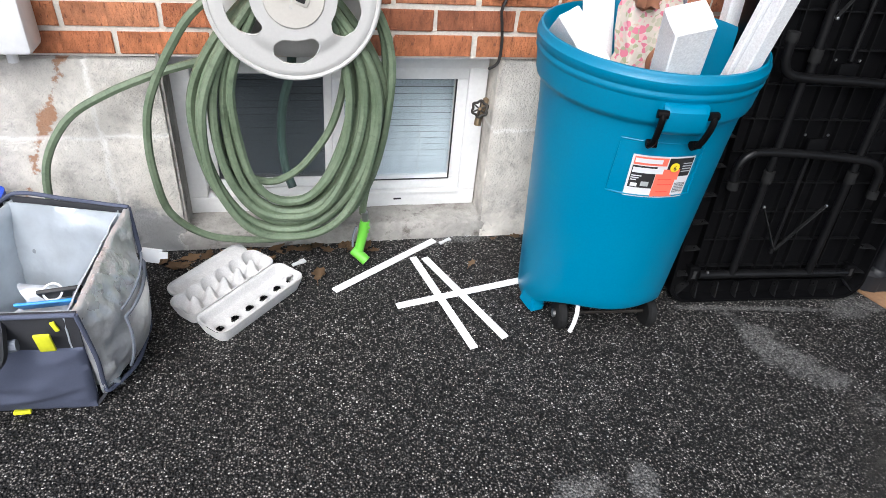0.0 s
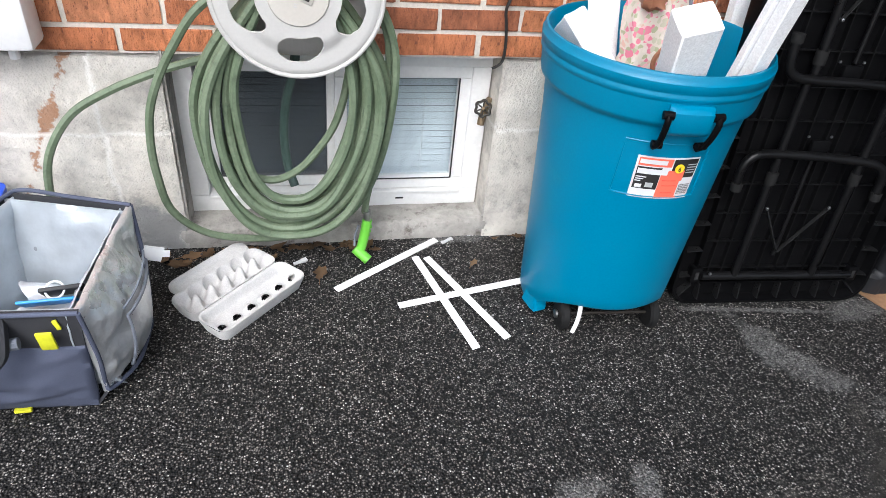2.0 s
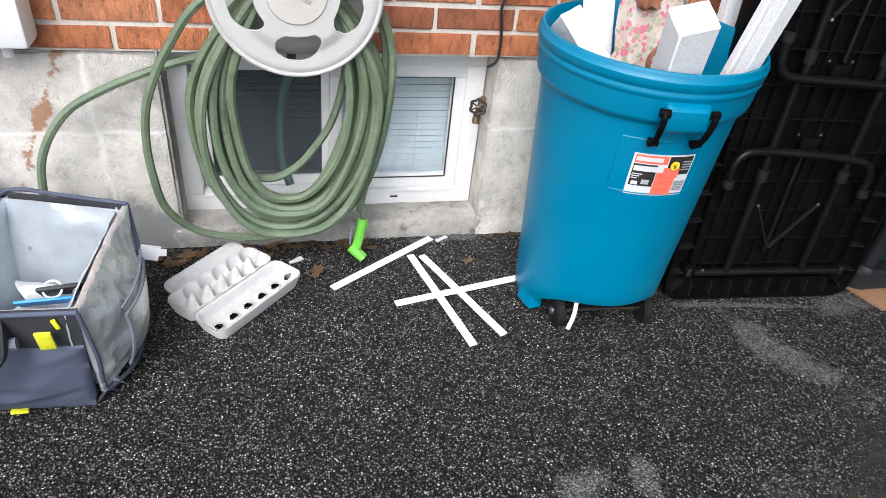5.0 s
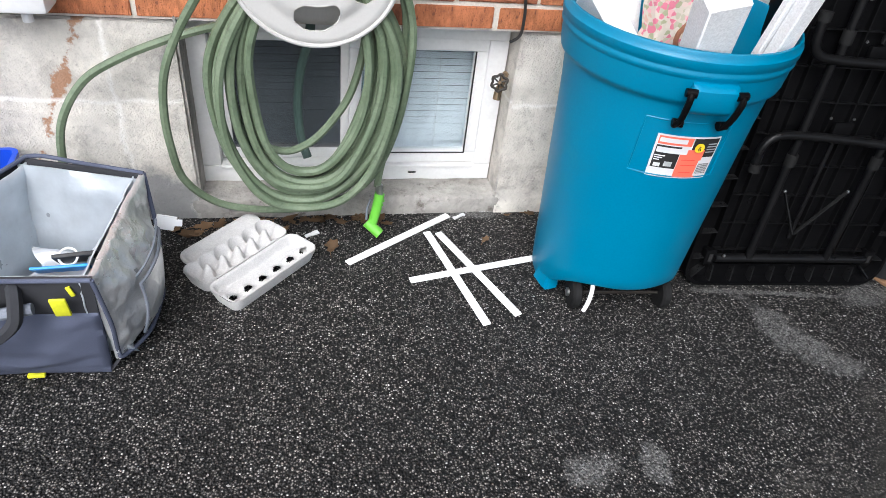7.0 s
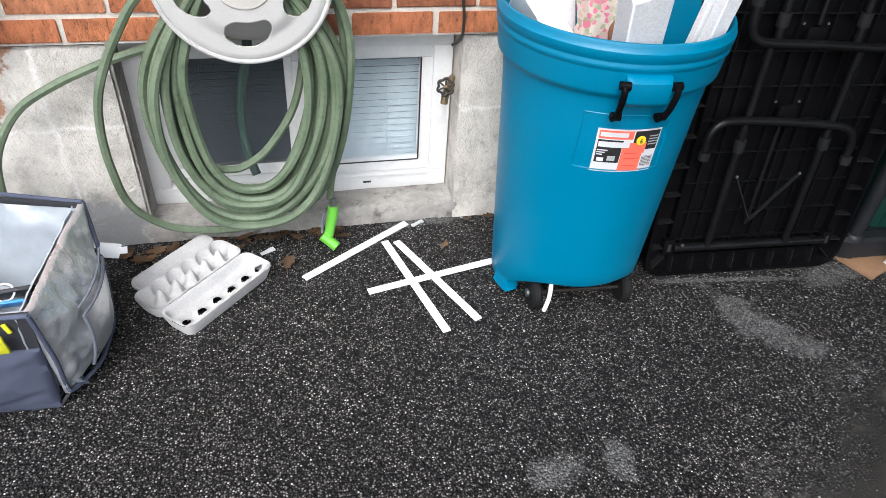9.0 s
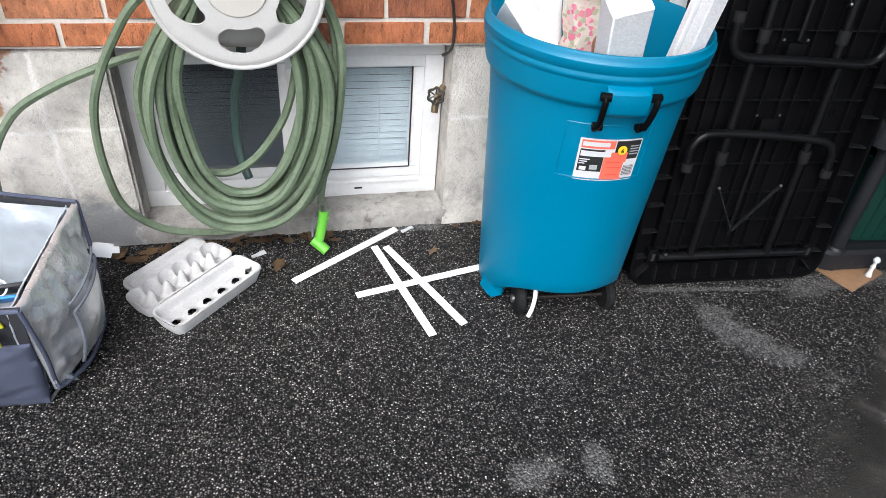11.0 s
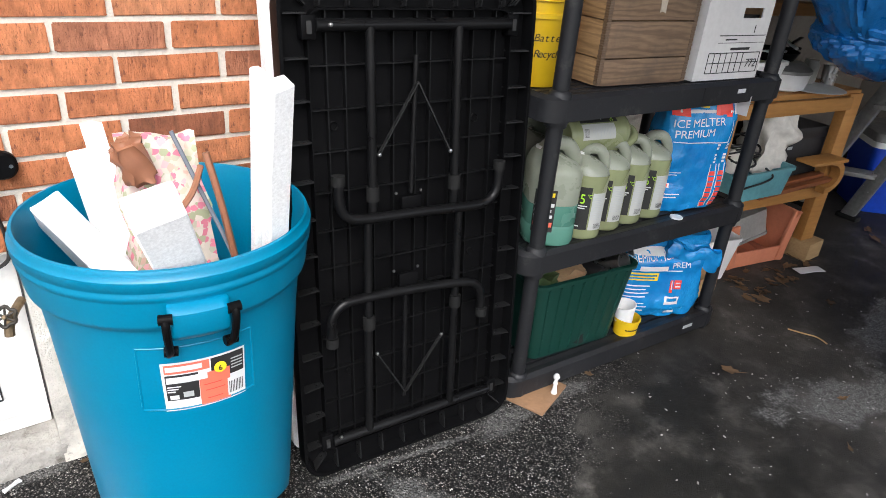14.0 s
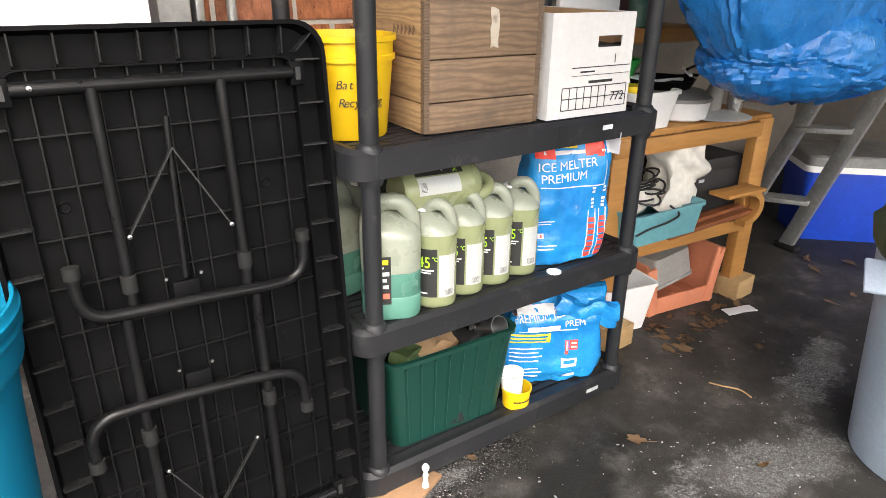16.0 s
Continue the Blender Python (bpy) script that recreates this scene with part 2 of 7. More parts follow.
def floral_material():
    m, n, l, b = nodes_of("floral_cloth")
    tc = n.new("ShaderNodeTexCoord")
    v = n.new("ShaderNodeTexVoronoi")
    v.inputs["Scale"].default_value = 75
    l.new(tc.outputs["Object"], v.inputs["Vector"])
    wob = noise_node(n, l, 38, 4)
    sc = n.new("ShaderNodeSeparateColor")
    l.new(v.outputs["Color"], sc.inputs[0])
    flower = ramp(n, l, sc.outputs[0], [(0, (0.66, 0.20, 0.28)), (0.24, (0.74, 0.42, 0.45)), (0.36, (0.66, 0.60, 0.53)), (0.52, (0.38, 0.40, 0.25)), (0.66, (0.68, 0.55, 0.50)), (0.8, (0.50, 0.48, 0.36)), (0.92, (0.62, 0.42, 0.34))])
    flower.color_ramp.interpolation = "CONSTANT"
    shape = mathn(n, l, "ADD", v.outputs["Distance"], mathn(n, l, "MULTIPLY", mathn(n, l, "SUBTRACT", wob.outputs[0], 0.5), 2.2))
    k = ramp(n, l, shape, [(0.58, (1,) * 3), (0.66, (0,) * 3)])
    l.new(mixc(n, l, k.outputs[0], (0.62, 0.56, 0.48), flower.outputs[0]), b.inputs["Base Color"])
    b.inputs["Roughness"].default_value = 0.75
    bump(n, l, b, wob.outputs[0], 0.2, 0.002)
    return m


def glass_material(name, tint=(0.9, 0.95, 0.95)):
    m, n, l, b = nodes_of(name)
    b.inputs["Base Color"].default_value = (*tint, 1)
    b.inputs["Transmission Weight"].default_value = 1.0
    b.inputs["Roughness"].default_value = 0.02
    b.inputs["IOR"].default_value = 1.45
    return m


BRICK, GROUND, FOUND, FLORAL = brick_material(), ground_material(), foundation_material(), floral_material()
MORTAR = mat("mortar", (0.66, 0.615, 0.55), (0.54, 0.50, 0.44), 8, 0.95, grain=180, strength=0.6, dist=0.004)
CONCRETE = mat("grey_concrete", (0.42, 0.40, 0.37), (0.24, 0.228, 0.208), 9, 0.9, grain=60, strength=0.9, dist=0.010, dirt=(0.13, 0.115, 0.10), dirt_at=(0.55, 0.68))
DARKWALL = mat("dingy_garage_wall", (0.16, 0.142, 0.122), (0.10, 0.088, 0.076), 2, 0.9, grain=40, strength=0.4)
# unseen ceiling, kept pale to bounce light into the garage
CEIL = mat("pale_bounce_ceiling", (0.80, 0.78, 0.75), (0.74, 0.72, 0.69), 2, 0.9)
WPAINT = mat("white_window_frame", (0.80, 0.80, 0.79), (0.72, 0.72, 0.71), 7, 0.4, grain=90, strength=0.08, dirt=(0.52, 0.50, 0.47), dirt_at=(0.68, 0.84))
GREYMETAL = mat("dull_grey_metal", (0.42, 0.42, 0.41), (0.30, 0.30, 0.29), 6, 0.5, 0.4, dirt=(0.2, 0.19, 0.17))
SLAT = mat("blind_slat", (0.72, 0.77, 0.82), (0.66, 0.71, 0.76), 5, 0.5, strength=0.05)
GLASS = glass_material("window_glass")
SCREEN = mat("insect_screen", (0.03, 0.032, 0.038), (0.025, 0.027, 0.03), 3, 0.7, alpha=0.42, strength=0)
# darkness of the room behind the glass, put into the colour
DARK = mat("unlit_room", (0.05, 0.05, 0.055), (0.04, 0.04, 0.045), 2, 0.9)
HOSE = mat("green_rubber_hose", (0.095, 0.135, 0.078), (0.165, 0.210, 0.135), 14, 0.6, grain=90, strength=0.4, dirt=(0.055, 0.075, 0.045), dirt_at=(0.54, 0.74))
HOSE_D = mat("dark_green_hose", (0.035, 0.065, 0.055), (0.05, 0.085, 0.075), 9, 0.5)
REEL = mat("cream_reel_plastic", (0.53, 0.52, 0.50), (0.48, 0.47, 0.45), 4, 0.45, grain=150, strength=0.05, dirt=(0.43, 0.41, 0.38), dirt_at=(0.64, 0.92))
REELD = mat("cream_hub_plastic", (0.55, 0.52, 0.47), (0.49, 0.465, 0.42), 4, 0.5, grain=150, strength=0.06)
LIME = mat("lime_green_plastic", (0.16, 0.52, 0.05), (0.13, 0.44, 0.04), 8, 0.4, strength=0.05)
BRASS = mat("weathered_brass", (0.30, 0.22, 0.13), (0.20, 0.14, 0.09), 40, 0.5, 0.7)
IRON = mat("black_iron", (0.02, 0.018, 0.016), (0.035, 0.028, 0.02), 30, 0.5, 0.3)
CANBLUE = mat("teal_blue_bin_plastic", (0.0, 0.165, 0.30), (0.0, 0.185, 0.325), 3, 0.42, grain=200, strength=0.10, dirt=(0.03, 0.22, 0.34), dirt_at=(0.62, 0.9))
BLACKP = mat("black_plastic", (0.0030, 0.0030, 0.0034), (0.0048, 0.0048, 0.0052), 8, 0.42, grain=150, strength=0.12, spec=0.05, dirt=(0.007, 0.007, 0.007), dirt_at=(0.62, 0.85))
# gussets and ribs paler than the tabletop: edge highlights put into the colour
GUSSET = mat("highlit_gusset_plastic", (0.016, 0.016, 0.0165), (0.006, 0.006, 0.0065), 40, 0.32, grain=150, strength=0.1, spec=0.3)
RIB = mat("highlit_rib_plastic", (0.007, 0.007, 0.0074), (0.004, 0.004, 0.0044), 18, 0.34, grain=150, strength=0.1, spec=0.22)
BLACKTUBE = mat("black_enamelled_tube", (0.004, 0.004, 0.0044), (0.007, 0.007, 0.0074), 12, 0.32, grain=90, strength=0.08, spec=0.20, dirt=(0.020, 0.022, 0.022), dirt_at=(0.62, 0.8))
BRACE = mat("dull_dark_steel", (0.035, 0.035, 0.035), (0.022, 0.022, 0.022), 12, 0.45, 0.5)
SHELFP = mat("charcoal_shelf_plastic", (0.011, 0.0114, 0.0135), (0.017, 0.0174, 0.0195), 7, 0.48, grain=110, strength=0.15, spec=0.35, dirt=(0.065, 0.064, 0.06), dirt_at=(0.57, 0.82))
RUBBER = mat("black_rubber", (0.008, 0.008, 0.008), (0.013, 0.013, 0.013), 20, 0.7, spec=0.2)
STEEL = mat("bright_steel", (0.62, 0.62, 0.62), (0.5, 0.5, 0.5), 20, 0.3, 1.0)
FOAM = mat("white_foam", (0.92, 0.925, 0.93), (0.89, 0.90, 0.91), 12, 0.85, grain=220, strength=0.35, dist=0.003, sub=0.1)
WHITEP = mat("white_plastic", (0.80, 0.80, 0.80), (0.74, 0.74, 0.74), 5, 0.4, strength=0.06)
STRIP = mat("white_strip", (0.84, 0.84, 0.83), (0.78, 0.78, 0.77), 12, 0.5, strength=0.1, dirt=(0.6, 0.59, 0.57), dirt_at=(0.66, 0.85))
LEATHER = mat("tan_leather", (0.30, 0.13, 0.07), (0.24, 0.10, 0.055), 15, 0.45)
PULP = mat("moulded_paper_pulp", (0.60, 0.590, 0.580), (0.53, 0.522, 0.512), 20, 0.95, grain=260, strength=0.6, dist=0.002)
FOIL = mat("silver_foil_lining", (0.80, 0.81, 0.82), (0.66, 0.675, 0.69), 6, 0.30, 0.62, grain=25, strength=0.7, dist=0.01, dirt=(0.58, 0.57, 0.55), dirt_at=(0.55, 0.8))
# foil inside the bag: darker and bluer than on the end flap
FOIL_IN = mat("inner_foil_lining", (0.60, 0.645, 0.685), (0.50, 0.545, 0.59), 4, 0.30, 0.40, grain=14, strength=0.35, dist=0.010)
NAVY = mat("slate_blue_cloth", (0.085, 0.098, 0.150), (0.062, 0.072, 0.112), 5, 0.8, grain=500, strength=0.5, dist=0.001)
NAVYD = mat("dark_charcoal_cloth", (0.03, 0.031, 0.037), (0.022, 0.023, 0.028), 6, 0.85, grain=500, strength=0.4)
GREYC = mat("grey_webbing", (0.20, 0.22, 0.26), (0.16, 0.175, 0.21), 10, 0.8, grain=400)
YELLOWC = mat("neon_yellow_tab", (0.72, 0.72, 0.02), (0.62, 0.62, 0.02), 10, 0.6)
BLUECARD = mat("bright_blue_card", (0.02, 0.25, 0.62), (0.02, 0.21, 0.55), 8, 0.4)
BLUEBIN = mat("royal_blue_plastic", (0.01, 0.06, 0.50), (0.01, 0.05, 0.42), 5, 0.4)
YELLOW = mat("yellow_bucket_plastic", (0.72, 0.47, 0.01), (0.66, 0.42, 0.01), 4, 0.38, strength=0.05)
INK = mat("black_ink", (0.012, 0.012, 0.012), (0.02, 0.02, 0.02), 10, 0.6, strength=0)
PENCIL = mat("faded_brown_ink", (0.10, 0.06, 0.035), (0.13, 0.08, 0.05), 20, 0.7, strength=0)
PRINTR = mat("red_print", (0.75, 0.06, 0.04), (0.68, 0.05, 0.035), 10, 0.4, strength=0)
PRINTC = mat("coral_print", (0.82, 0.16, 0.10), (0.76, 0.14, 0.09), 10, 0.4, strength=0)
PRINTW = mat("white_print", (0.66, 0.67, 0.68), (0.58, 0.59, 0.60), 10, 0.4, strength=0)
PRINTG = mat("grey_print", (0.36, 0.38, 0.38), (0.46, 0.48, 0.48), 30, 0.5, strength=0)
PRINTL = mat("lime_print", (0.42, 0.75, 0.04), (0.38, 0.68, 0.04), 10, 0.4, strength=0)
PRINTY = mat("yellow_print", (0.82, 0.62, 0.02), (0.76, 0.56, 0.02), 10, 0.4, strength=0)
TORN = mat("torn_paper", (0.50, 0.44, 0.36), (0.40, 0.34, 0.27), 40, 0.9)
LABELW = mat("grey_white_label", (0.46, 0.47, 0.45), (0.42, 0.43, 0.41), 30, 0.5, strength=0.05)
JUG = mat("yellow_green_fluid_jug", (0.26, 0.285, 0.155), (0.22, 0.245, 0.13), 7, 0.25, grain=40, strength=0.06, sub=0.3)
JUGTOP = mat("clear_milky_jug", (0.27, 0.29, 0.235), (0.22, 0.24, 0.19), 9, 0.3, grain=40, strength=0.08, sub=0.3)
JUGTEAL = mat("teal_fluid_jug", (0.10, 0.25, 0.195), (0.08, 0.21, 0.165), 7, 0.25, grain=40, strength=0.06, sub=0.3)
BAGBLUE = mat("glossy_blue_bag", (0.006, 0.15, 0.44), (0.02, 0.27, 0.60), 7, 0.2, grain=22, strength=0.6, dist=0.012)
TARP = mat("blue_tarpaulin", (0.004, 0.115, 0.40), (0.02, 0.19, 0.52), 5, 0.26, grain=26, strength=0.8, dist=0.012, stretch=(1, 1, 0.6))
GREENBIN = mat("dark_green_plastic", (0.003, 0.030, 0.022), (0.004, 0.038, 0.028), 5, 0.45, strength=0.08)


def board_material(name, light, dark, stain, along):
    """Flat-sawn boards: wavy growth rings stretched along the grain, dark stains low contrast."""
    m, n, l, b = nodes_of(name)
    tc, mp = n.new("ShaderNodeTexCoord"), n.new("ShaderNodeMapping")
    mp.inputs["Scale"].default_value = along
    l.new(tc.outputs["Object"], mp.inputs["Vector"])
    w = n.new("ShaderNodeTexWave")
    w.bands_direction = "Z"
    for key, v in (("Scale", 10), ("Distortion", 12.0), ("Detail", 3.0), ("Detail Scale", 1.1), ("Detail Roughness", 0.55)):
        w.inputs[key].default_value = v
    l.new(mp.outputs["Vector"], w.inputs["Vector"])
    fine, broad = noise_node(n, l, 60, 4, tuple(3 * a for a in along)), noise_node(n, l, 9, 6, rough=0.65)
    col = ramp(n, l, w.outputs["Color"], [(0.0, dark), (0.25, light), (0.8, tuple(1.12 * v for v in light)), (1.0, tuple(0.8 * v for v in light))]).outputs[0]
    col = mixc(n, l, 1.0, col, ramp(n, l, fine.outputs[0], [(0.3, (0.8,) * 3), (0.7, (1.12,) * 3)]).outputs[0], "MULTIPLY")
    col = mixc(n, l, ramp(n, l, broad.outputs[0], [(0.48, (0,) * 3), (0.72, (0.75,) * 3)]).outputs[0], col, stain)
    l.new(col, b.inputs["Base Color"])
    b.inputs["Roughness"].default_value = 0.78
    bump(n, l, b, w.outputs["Fac"], 0.25, 0.001)
    return m


OLDWOOD = board_material("weathered_crate_wood", (0.185, 0.120, 0.072), (0.128, 0.082, 0.050), (0.085, 0.062, 0.046), (0.15, 0.15, 1.0))
CRATEEND = board_material("honey_crate_wood", (0.31, 0.195, 0.095), (0.22, 0.132, 0.062), (0.24, 0.15, 0.08), (0.15, 0.15, 1.0))
BENCH = mat("orange_stained_pine", (0.42, 0.205, 0.055), (0.34, 0.155, 0.04), 5, 0.55, grain=28, strength=0.3, dist=0.002, stretch=(0.4, 3, 3), vary=0.08)
REDWOOD = mat("reddish_plank_wood", (0.25, 0.085, 0.03), (0.19, 0.06, 0.022), 6, 0.5, grain=28, stretch=(0.4, 3, 3), vary=0.08)
RAWWOOD = mat("raw_wood_block", (0.40, 0.26, 0.12), (0.33, 0.21, 0.10), 6, 0.85, grain=40, stretch=(0.5, 3, 3))
CARD = mat("brown_cardboard", (0.36, 0.23, 0.125), (0.31, 0.195, 0.105), 7, 0.9)
CARTONW = mat("white_carton", (0.62, 0.61, 0.60), (0.55, 0.54, 0.53), 5, 0.7, strength=0.1, dirt=(0.55, 0.51, 0.45), dirt_at=(0.66, 0.85))
ALU = mat("paint_spotted_aluminium", (0.36, 0.36, 0.35), (0.27, 0.27, 0.265), 14, 0.5, 0.6, grain=60, dirt=(0.62, 0.62, 0.60), dirt_at=(0.62, 0.68))
TEALTRAY = mat("pale_teal_plastic", (0.13, 0.34, 0.38), (0.11, 0.29, 0.33), 5, 0.45)
ORANGEP = mat("salmon_plastic", (0.66, 0.24, 0.13), (0.58, 0.20, 0.11), 5, 0.5, strength=0.1)
CLEARP = mat("cloudy_clear_plastic", (0.42, 0.41, 0.39), (0.36, 0.35, 0.33), 6, 0.35, trans=0.2)
CLOTHW = mat("creased_white_cloth", (0.66, 0.63, 0.57), (0.56, 0.53, 0.48), 12, 0.9, grain=40, strength=0.4, dist=0.004)
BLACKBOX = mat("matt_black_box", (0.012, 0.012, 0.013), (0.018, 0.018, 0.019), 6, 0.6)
POTGREY = mat("grey_enamel_pan", (0.25, 0.25, 0.25), (0.19, 0.19, 0.19), 8, 0.35, 0.3)
GREENP = mat("bright_green_plastic", (0.02, 0.32, 0.06), (0.02, 0.26, 0.05), 8, 0.4)
PALEBIN = mat("pale_blue_grey_bin", (0.40, 0.47, 0.55), (0.34, 0.40, 0.48), 3, 0.5, grain=100, strength=0.15, dirt=(0.25, 0.28, 0.31), dirt_at=(0.6, 0.85))
GREENBAG = mat("olive_green_bag", (0.055, 0.085, 0.03), (0.04, 0.065, 0.025), 9, 0.5, grain=25, strength=0.5, dist=0.006)
LEAF = mat("dry_brown_leaf", (0.22, 0.135, 0.07), (0.14, 0.085, 0.045), 30, 0.85, grain=150, vary=0.35)
PEBBLE = mat("pale_pebble", (0.42, 0.41, 0.39), (0.26, 0.25, 0.24), 60, 0.8)
MAROON = mat("dark_maroon_cover", (0.05, 0.012, 0.014), (0.04, 0.01, 0.012), 6, 0.5)
BOTTLEG = mat("dull_green_glass", (0.10, 0.20, 0.15), (0.08, 0.16, 0.12), 6, 0.3)
BLACKCORD = mat("black_cord", (0.01, 0.01, 0.01), (0.015, 0.015, 0.015), 20, 0.5)
TILE = mat("brown_tile", (0.33, 0.19, 0.105), (0.26, 0.15, 0.08), 12, 0.55, grain=60)


# ---- building helpers ----
def part(name, bm, material, parent=None, label="", smooth=35):
    me = bpy.data.meshes.new(name)
    bmesh.ops.recalc_face_normals(bm, faces=bm.faces)
    if smooth:
        for f in bm.faces:
            f.smooth = True
        for e in bm.edges:
            if len(e.link_faces) == 2 and e.calc_face_angle(0) > radians(smooth):
                e.smooth = False
    bm.to_mesh(me)
    bm.free()
    me.materials.append(material)
    ob = new(name, me)
    ob.parent = parent
    if label:
        ob["label"] = label
    return ob


# each corner of the place is laid out in a frame of its own: its turn and size in the whole
SPACE = Matrix()


def space(x, y, z, turn, size):
    return pose(x, y, z, 0, 0, turn) @ Matrix.Scale(size, 4)


def thing(name, m, label, category, group="", kind=""):
    ob = new(name)
    ob.empty_display_size = 0.05
    ob.matrix_world = SPACE @ m
    return tagged(ob, label, category, group, kind)


def single(ob, m, label, category, group="", kind=""):
    ob.matrix_world = SPACE @ m
    return tagged(ob, label, category, group, kind)


def box(size, at=(0, 0, 0), bevel=0.0, turn=None, bm=None, taper=1.0):
    """A box by its size and centre; taper narrows its foot."""
    own = bmesh.new()
    bmesh.ops.create_cube(own, size=1)
    for v in own.verts:
        k = taper if v.co.z < 0 else 1
        v.co = Vector((v.co.x * size[0] * k, v.co.y * size[1] * k, v.co.z * size[2]))
    if bevel:
        bmesh.ops.bevel(own, geom=own.edges[:], offset=bevel, segments=2, affect="EDGES", profile=0.5)
    m = Matrix.Translation(at) @ (turn or Matrix())
    bmesh.ops.transform(own, matrix=m, verts=own.verts)
    if bm is None:
        return own
    join(bm, own)
    return bm


def join(bm, other):
    me = bpy.data.meshes.new("tmp")
    other.to_mesh(me)
    bm.from_mesh(me)
    bpy.data.meshes.remove(me)
    other.free()
    return bm


def skin(rings, closed=True, cap0=False, cap1=False, bm=None):
    """Faces between rings of points, each ring the same length."""
    bm = bm or bmesh.new()
    vs = [[bm.verts.new(p) for p in r] for r in rings]
    k = len(rings[0])
    for a, b in zip(vs, vs[1:]):
        for i in range(k if closed else k - 1):
            j = (i + 1) % k
            bm.faces.new((a[i], a[j], b[j], b[i]))
    if cap0:
        bm.faces.new(vs[0][::-1])
    if cap1:
        bm.faces.new(vs[-1])
    return bm


def lathe(profile, n=40, cap0=False, cap1=False, bm=None):
    return skin([[(r * math.cos(2 * math.pi * i / n), r * math.sin(2 * math.pi * i / n), z) for i in range(n)] for r, z in profile], True, cap0, cap1, bm)


def rrect(w, h, r, n=4, cx=0.0, cy=0.0):
    """Points round a rectangle with rounded corners."""
    out = []
    for k, (sx, sy) in enumerate(((1, 1), (-1, 1), (-1, -1), (1, -1))):
        for i in range(n + 1):
            a = math.pi / 2 * (k + i / n)
            out.append((cx + sx * (w / 2 - r) + r * math.cos(a), cy + sy * (h / 2 - r) + r * math.sin(a)))
    return out


def smooth_line(pts, steps=6, closed=False):
    """Catmull-Rom through the points."""
    p = [Vector(q) for q in pts]
    n, out = len(p), []
    for i in range(n if closed else n - 1):
        g = (lambda k: p[k % n]) if closed else (lambda k: p[min(max(k, 0), n - 1)])
        a, b, c, d = g(i - 1), g(i), g(i + 1), g(i + 2)
        for s in range(steps):
            t = s / steps
            out.append(0.5 * (2 * b + (c - a) * t + (2 * a - 5 * b + 4 * c - d) * t * t + (3 * b - a - 3 * c + d) * t ** 3))
    if not closed:
        out.append(p[-1])
    return out


def tube(pts, r, n=8, closed=False, caps=True, bm=None):
    p = [Vector(q) for q in pts]
    rings, k = [], len(p)
    ref = None
    for i in range(k):
        d = (p[(i + 1) % k] - p[i - 1]) if closed else (p[min(i + 1, k - 1)] - p[max(i - 1, 0)])
        d.normalize()
        if ref is None:
            ref = d.orthogonal().normalized()
        ref = (ref - d * ref.dot(d)).normalized()
        s = d.cross(ref)
        rings.append([p[i] + r * (math.cos(2 * math.pi * a / n) * ref + math.sin(2 * math.pi * a / n) * s) for a in range(n)])
    if closed:
        rings.append(rings[0])
    bm = skin(rings, True, caps and not closed, caps and not closed, bm)
    if closed:
        bmesh.ops.remove_doubles(bm, verts=bm.verts, dist=1e-5)
    return bm


def rod(a, b, r, n=10, bm=None):
    return tube([a, b], r, n, bm=bm)


def sheet(outline, thick, bm=None):
    """A flat outline in x, z extruded along y from 0 to thick."""
    return skin([[(x, 0, z) for x, z in outline], [(x, thick, z) for x, z in outline]], True, True, True, bm)


def letters(text, size, material, parent, at, rx=90, rz=0, name="lettering", shear=0.0, ry=0, squash=1.0):
    cu = bpy.data.curves.new("text", "FONT")
    cu.body, cu.size, cu.extrude, cu.shear = text, size, 0.0004, shear
    tmp = new("tmp_text", cu)
    dg = bpy.context.evaluated_depsgraph_get()
    me = bpy.data.meshes.new_from_object(tmp.evaluated_get(dg))
    bpy.data.objects.remove(tmp)
    ob = new(name, me)
    me.materials.clear()
    me.materials.append(material)
    ob.parent = parent
    ob.matrix_local = pose(*at, rx, ry, rz) @ Matrix.Diagonal((squash, 1, 1, 1))
    return ob


def bars(rows, material, parent, name="print", m=None):
    """Plain printed bars on a front face, one part each: rows of x, y, z, width, height."""
    for x, y, z, w, h in rows:
        ob = part(name, box((w, 0.0012, h), (x, y, z)), material, parent, smooth=0)
        if m:
            ob.matrix_local = m


def crumple(bm, amount, freq, seed=0):
    for v in bm.verts:
        q = v.co * freq + Vector((seed, seed * 1.7, seed * 0.3))
        v.co += Vector((noise.noise(q), noise.noise(q + Vector((9, 2, 5))), noise.noise(q + Vector((3, 8, 1))))) * amount
    return bm


def grid_box(size, cuts, bm=None):
    """A box whose faces are divided, for soft things."""
    own = bmesh.new()
    bmesh.ops.create_cube(own, size=1)
    bmesh.ops.subdivide_edges(own, edges=own.edges[:], cuts=cuts, use_grid_fill=True)
    for v in own.verts:
        v.co = Vector((v.co.x * size[0], v.co.y * size[1], v.co.z * size[2]))
    return own


# ---- the ground, walls and garage ----
bm = bmesh.new()
xs = [-60, -20, -6, -2.5, -1.5, -0.5, 0.5, 1.5, 2.5, 4, 8, 20, 60]
ys = [-60, -20, -6, -2.5, -1.5, -0.5, 0.3, 1, 4, 20, 60]
skin([[(x, y, 0) for x in xs] for y in ys], closed=False, bm=bm)
tagged(part("ground", bm, GROUND, smooth=0), "dark coarse asphalt driveway meeting a stained concrete slab", "ground", kind="structure")

WALL_L, WALL_R, BED, COURSE, MODULE = -3.0, 0.80, 0.527, 0.0608, 0.2003
